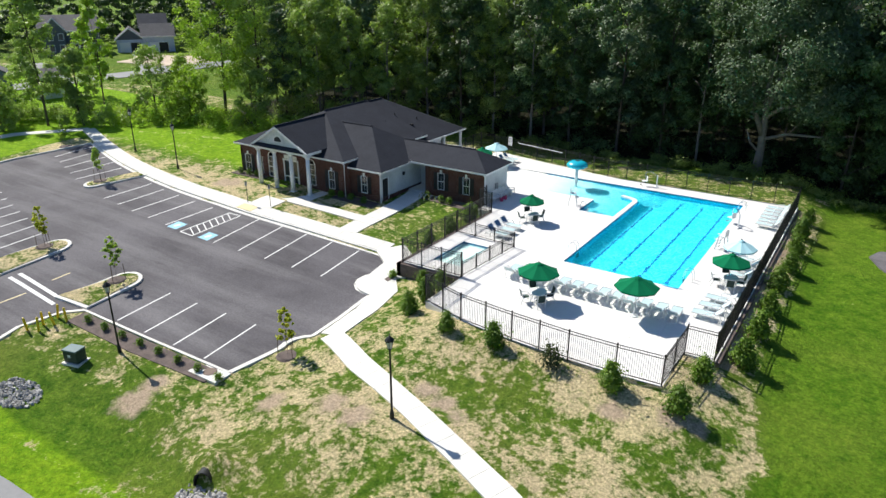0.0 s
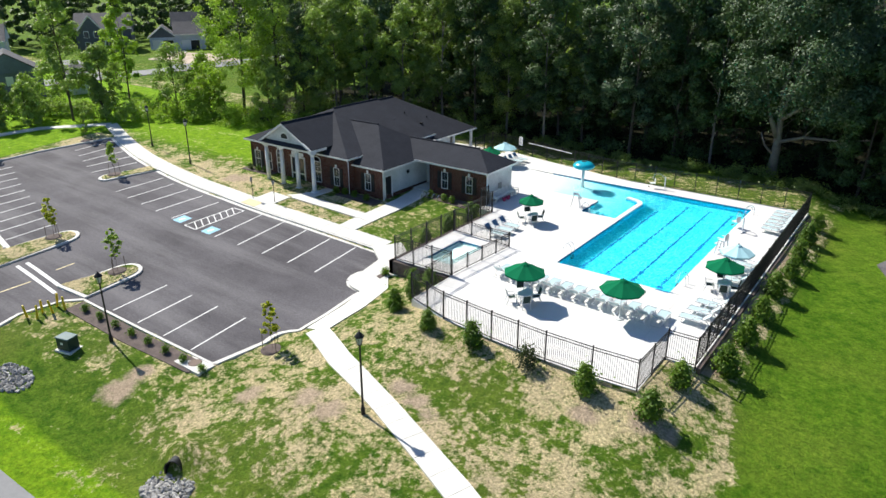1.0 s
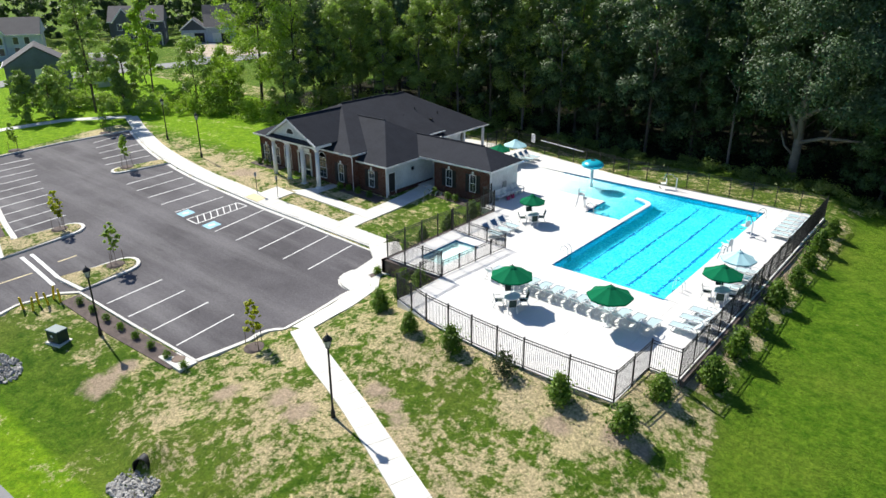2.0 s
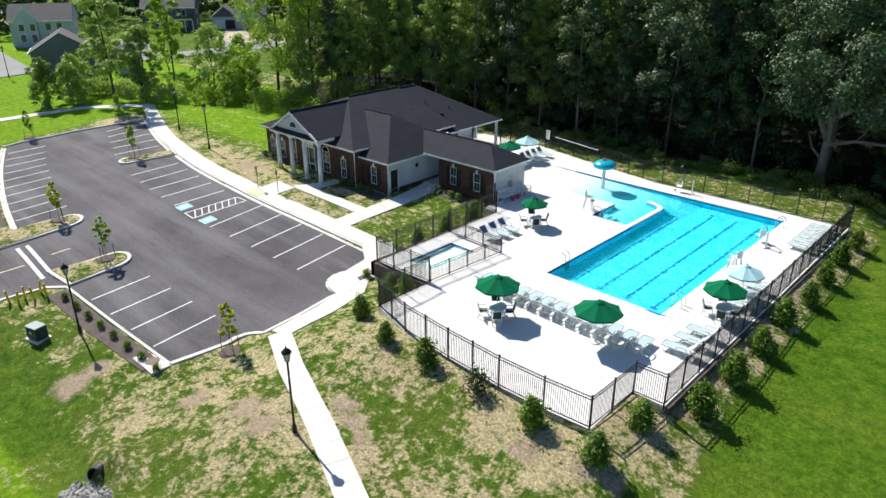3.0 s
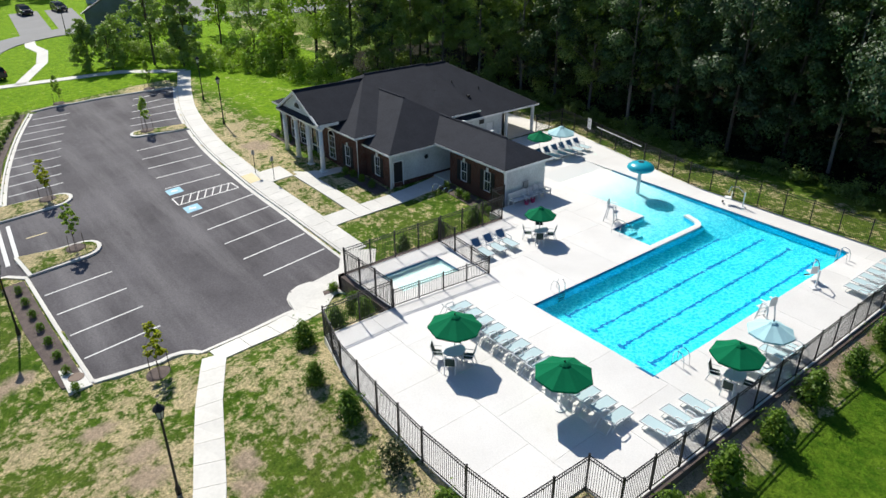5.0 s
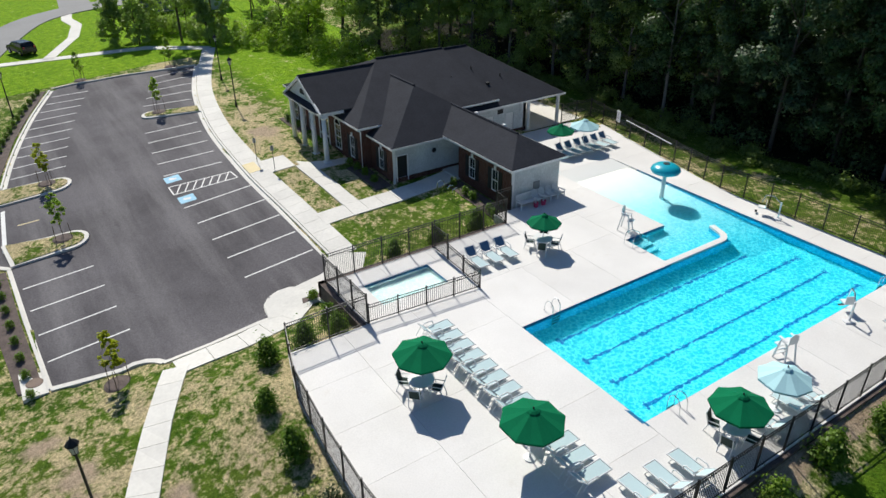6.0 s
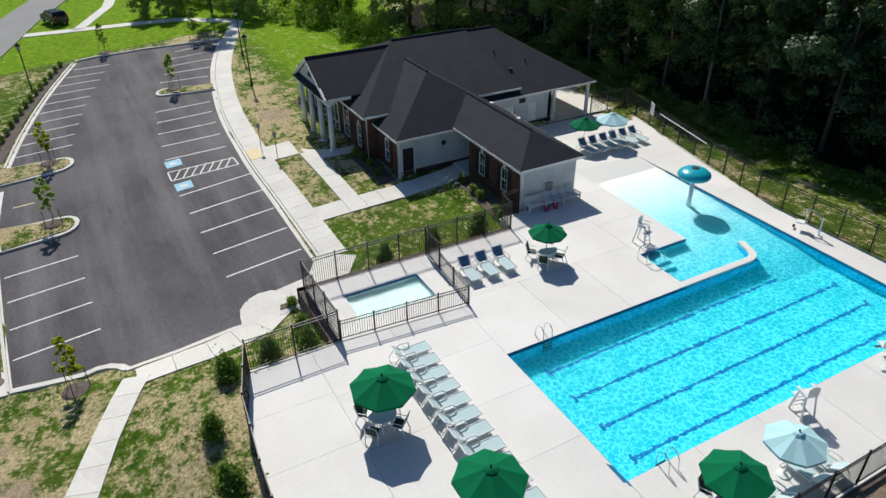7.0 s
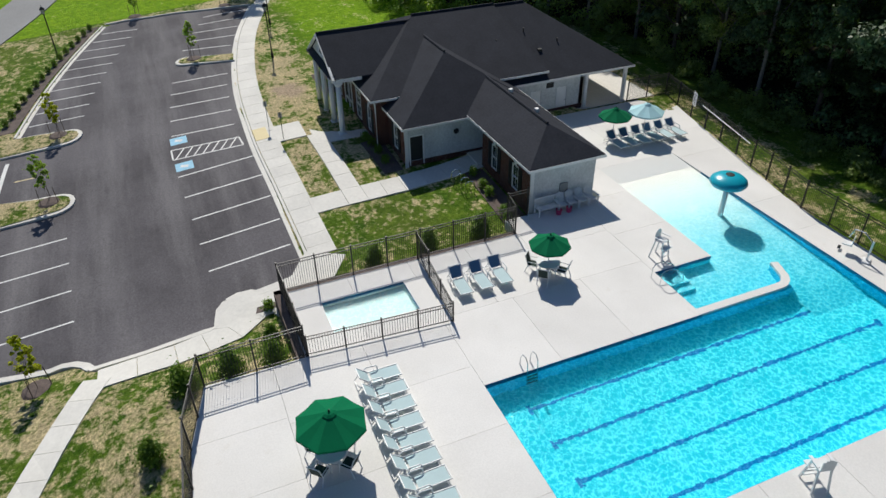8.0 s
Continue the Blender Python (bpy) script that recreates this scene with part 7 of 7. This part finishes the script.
def front_gable_garage(x, y, yaw, w, d, h, rise, label):
    root = thing("garage", pose(x, y, lawn(x, y), 0, 0, yaw), label, "garage", "houses beyond")
    part("wall", boxes((-w / 2, w / 2, -d / 2, d / 2, -0.8, h)), PALESIDING, root)
    bm = bmesh.new()
    q = [(-w / 2, h), (w / 2, h), (0, h + rise)]
    a = [bm.verts.new((u, -d / 2, v)) for u, v in q]
    b = [bm.verts.new((u, d / 2, v)) for u, v in q]
    bm.faces.new(a)
    bm.faces.new(b[::-1])
    bm.faces.new((a[0], b[0], b[1], a[1]))
    part("gable", bm, GREYSIDING, root)
    for s in (-1, 1):
        bm = bmesh.new()
        e = [(0, h + rise + 0.12), (s * (w / 2 + 0.4), h - 0.12)]
        f = [[bm.verts.new((u, yy, v + dz)) for u, v in e for dz in (0.0, 0.14)] for yy in (-d / 2 - 0.4, d / 2 + 0.3)]
        for i, j in ((0, 1), (1, 3), (3, 2), (2, 0)):
            bm.faces.new((f[0][i], f[0][j], f[1][j], f[1][i]))
        bm.faces.new([f[0][i] for i in (0, 1, 3, 2)])
        part("roof", bm, GREYROOF, root)
        bm = bmesh.new()
        tube(bm, [(0, -d / 2 - 0.42, h + rise + 0.1), (s * (w / 2 + 0.4), -d / 2 - 0.42, h - 0.1)], 0.12, 4)
        part("rake_board", bm, WHITE, root)
    part("garage_door", boxes((-w * 0.4, -0.1, -d / 2 - 0.05, -d / 2, 0, 2.2)), WHITE, root, "white panelled garage door")
    part("garage_opening", boxes((0.1, w * 0.4, -d / 2 - 0.05, -d / 2, 0, 2.1)), DARK, root, "dark open garage bay")
    return root


house(-118.0, 50.2, -22, 8.0, 9.0, 3.9, 3.0, NAVY, "navy-sided house with a plain gable end", gable=False)
house(-112.2, 57.6, 80, 3.6, 4.0, 3.3, 1.1, PALESIDING, "pale sunroom with white windows", gable=False)
grey = house(-161.6, 90.8, 55, 11.5, 10, 5.2, 3.2, GREYSIDING, "two-storey slate-grey house with white-trimmed gables")
porch(grey, 0.3, 5.4, -6.6, 2.9, 4)
front_gable_garage(-155.1, 101.3, 55, 5.8, 6.5, 2.8, 2.4, "pale garage with a white-trimmed front gable")
house(-151.1, 106.1, 55, 6.8, 7.0, 3.5, 2.7, PALESIDING, "pale garage house with a dark bay", True, False)
house(-157.1, 109.3, 55, 6, 6, 5.0, 3.0, PALESIDING, "pale two-storey house behind the garage", gable=False)
house(-156.0, 60.5, 62, 11.0, 9, 4.8, 3.0, PALESIDING, "pale blue-grey two-storey house with grey roof")
house(-172.0, 52.5, 75, 5.5, 4.0, 2.4, 0.9, PALESIDING, "small pale outbuilding at the wood's edge", gable=False)


def car(m, paint, label):
    root = thing("car", m, label, "car", "parked cars")
    bm = bmesh.new()
    side = [(-2.3, 0.35), (2.25, 0.35), (2.3, 0.75), (2.1, 0.98), (1.2, 1.08), (0.55, 1.62), (-1.9, 1.68), (-2.3, 1.1)]
    a = [bm.verts.new((x, -0.92, z)) for x, z in side]
    b = [bm.verts.new((x, 0.92, z)) for x, z in side]
    bm.faces.new(a)
    bm.faces.new(b[::-1])
    for i in range(len(side)):
        j = (i + 1) % len(side)
        bm.faces.new((a[j], a[i], b[i], b[j]))
    for v in bm.verts:
        if v.co.z > 1.3:
            v.co.y *= 0.8
    body = part("body", soft(bm, 0.06, 2), paint, root)
    part("side_glass", boxes((-1.85, 0.6, -0.85, 0.85, 1.12, 1.5)), GLASS, root)
    bm = bmesh.new()
    box(bm, -0.04, 0.04, -0.7, 0.7, -0.32, 0.3, Matrix.Translation((0.93, 0, 1.33)) @ Matrix.Rotation(radians(-50), 4, "Y"))
    part("windscreen", bm, GLASS, root)
    for x in (-1.4, 1.45):
        for s in (-1, 1):
            bm = bmesh.new()
            lathe(bm, [(0.3, -0.12), (0.36, -0.1), (0.36, 0.1), (0.3, 0.12)], 16)
            wh = part("wheel", bm, RUBBER, root)
            wh.matrix_basis = pose(x, s * 0.85, 0.36, 90)
            bm = bmesh.new()
            lathe(bm, [(0.2, -0.13), (0.22, 0.0), (0.2, 0.13)], 12)
            part("rim", bm, STEEL, wh)
    for s in (-1, 1):
        part("headlight", boxes((2.2, 2.3, s * 0.68 - 0.16, s * 0.68 + 0.16, 0.75, 0.9)), WHITE, root)
        part("tail_light", boxes((-2.32, -2.24, s * 0.7 - 0.12, s * 0.7 + 0.12, 0.95, 1.2)), RED, root)
    return root


def road_z(x, y):
    return level(x, y) + 0.13


car(pose(-102.6, 28.9, road_z(-102.6, 28.9), 0, 0, 200), CARPAINT, "black sport utility car on the road")
car(pose(-148.4, 47.2, lawn(-148, 47) + 0.07, 0, 0, 5), CARPAINT, "dark car parked on a house driveway")
car(pose(-149.0, 41.4, lawn(-149, 41) + 0.07, 0, 0, 5), CARPAINT, "dark car parked on a house driveway")

# landing where the footpath meets the lot
bm = bmesh.new()
prism(bm, arc(-29.45, 35.45, 1.38, 40, 260, 14) + [(-28.7, 33.9), (-28.2, 35.2)], lambda x, y: level(x, y) - 0.2, lambda x, y: level(x, y) + 0.155)
tagged(part("landing", bm, CONCRETE), "rounded pale concrete landing beside the parking lot", "landing", kind="structure")


bm = bmesh.new()
prism(bm, [(-134 + (11 + 2.5 * math.sin(3 * a)) * math.cos(a), 95 + (8 + 1.5 * math.sin(5 * a)) * math.sin(a)) for a in [2 * math.pi * i / 28 for i in range(28)]], lambda x, y: lawn(x, y) - 0.2, lambda x, y: lawn(x, y) + 0.09)
tagged(part("bare_soil", bm, grainy("bare_earth", (0.52, 0.42, 0.32), 0.95, var=0.35, big=0.3, fine=2.0)), "bare graded earth in front of the new houses", "soil", kind="structure")

bm = bmesh.new()
prism(bm, [(0.2, 60.2), (1.0, 58.2), (2.2, 56.2), (12, 52), (30, 48), (30, 58), (12, 60.5), (2.0, 62.4), (0.8, 61.8)], lambda x, y: level(x, y) - 0.2, lambda x, y: level(x, y) + 0.19)
tagged(part("asphalt_spur", bm, ASPHALT), "grey asphalt spur ending in the lawn", "road", kind="structure")
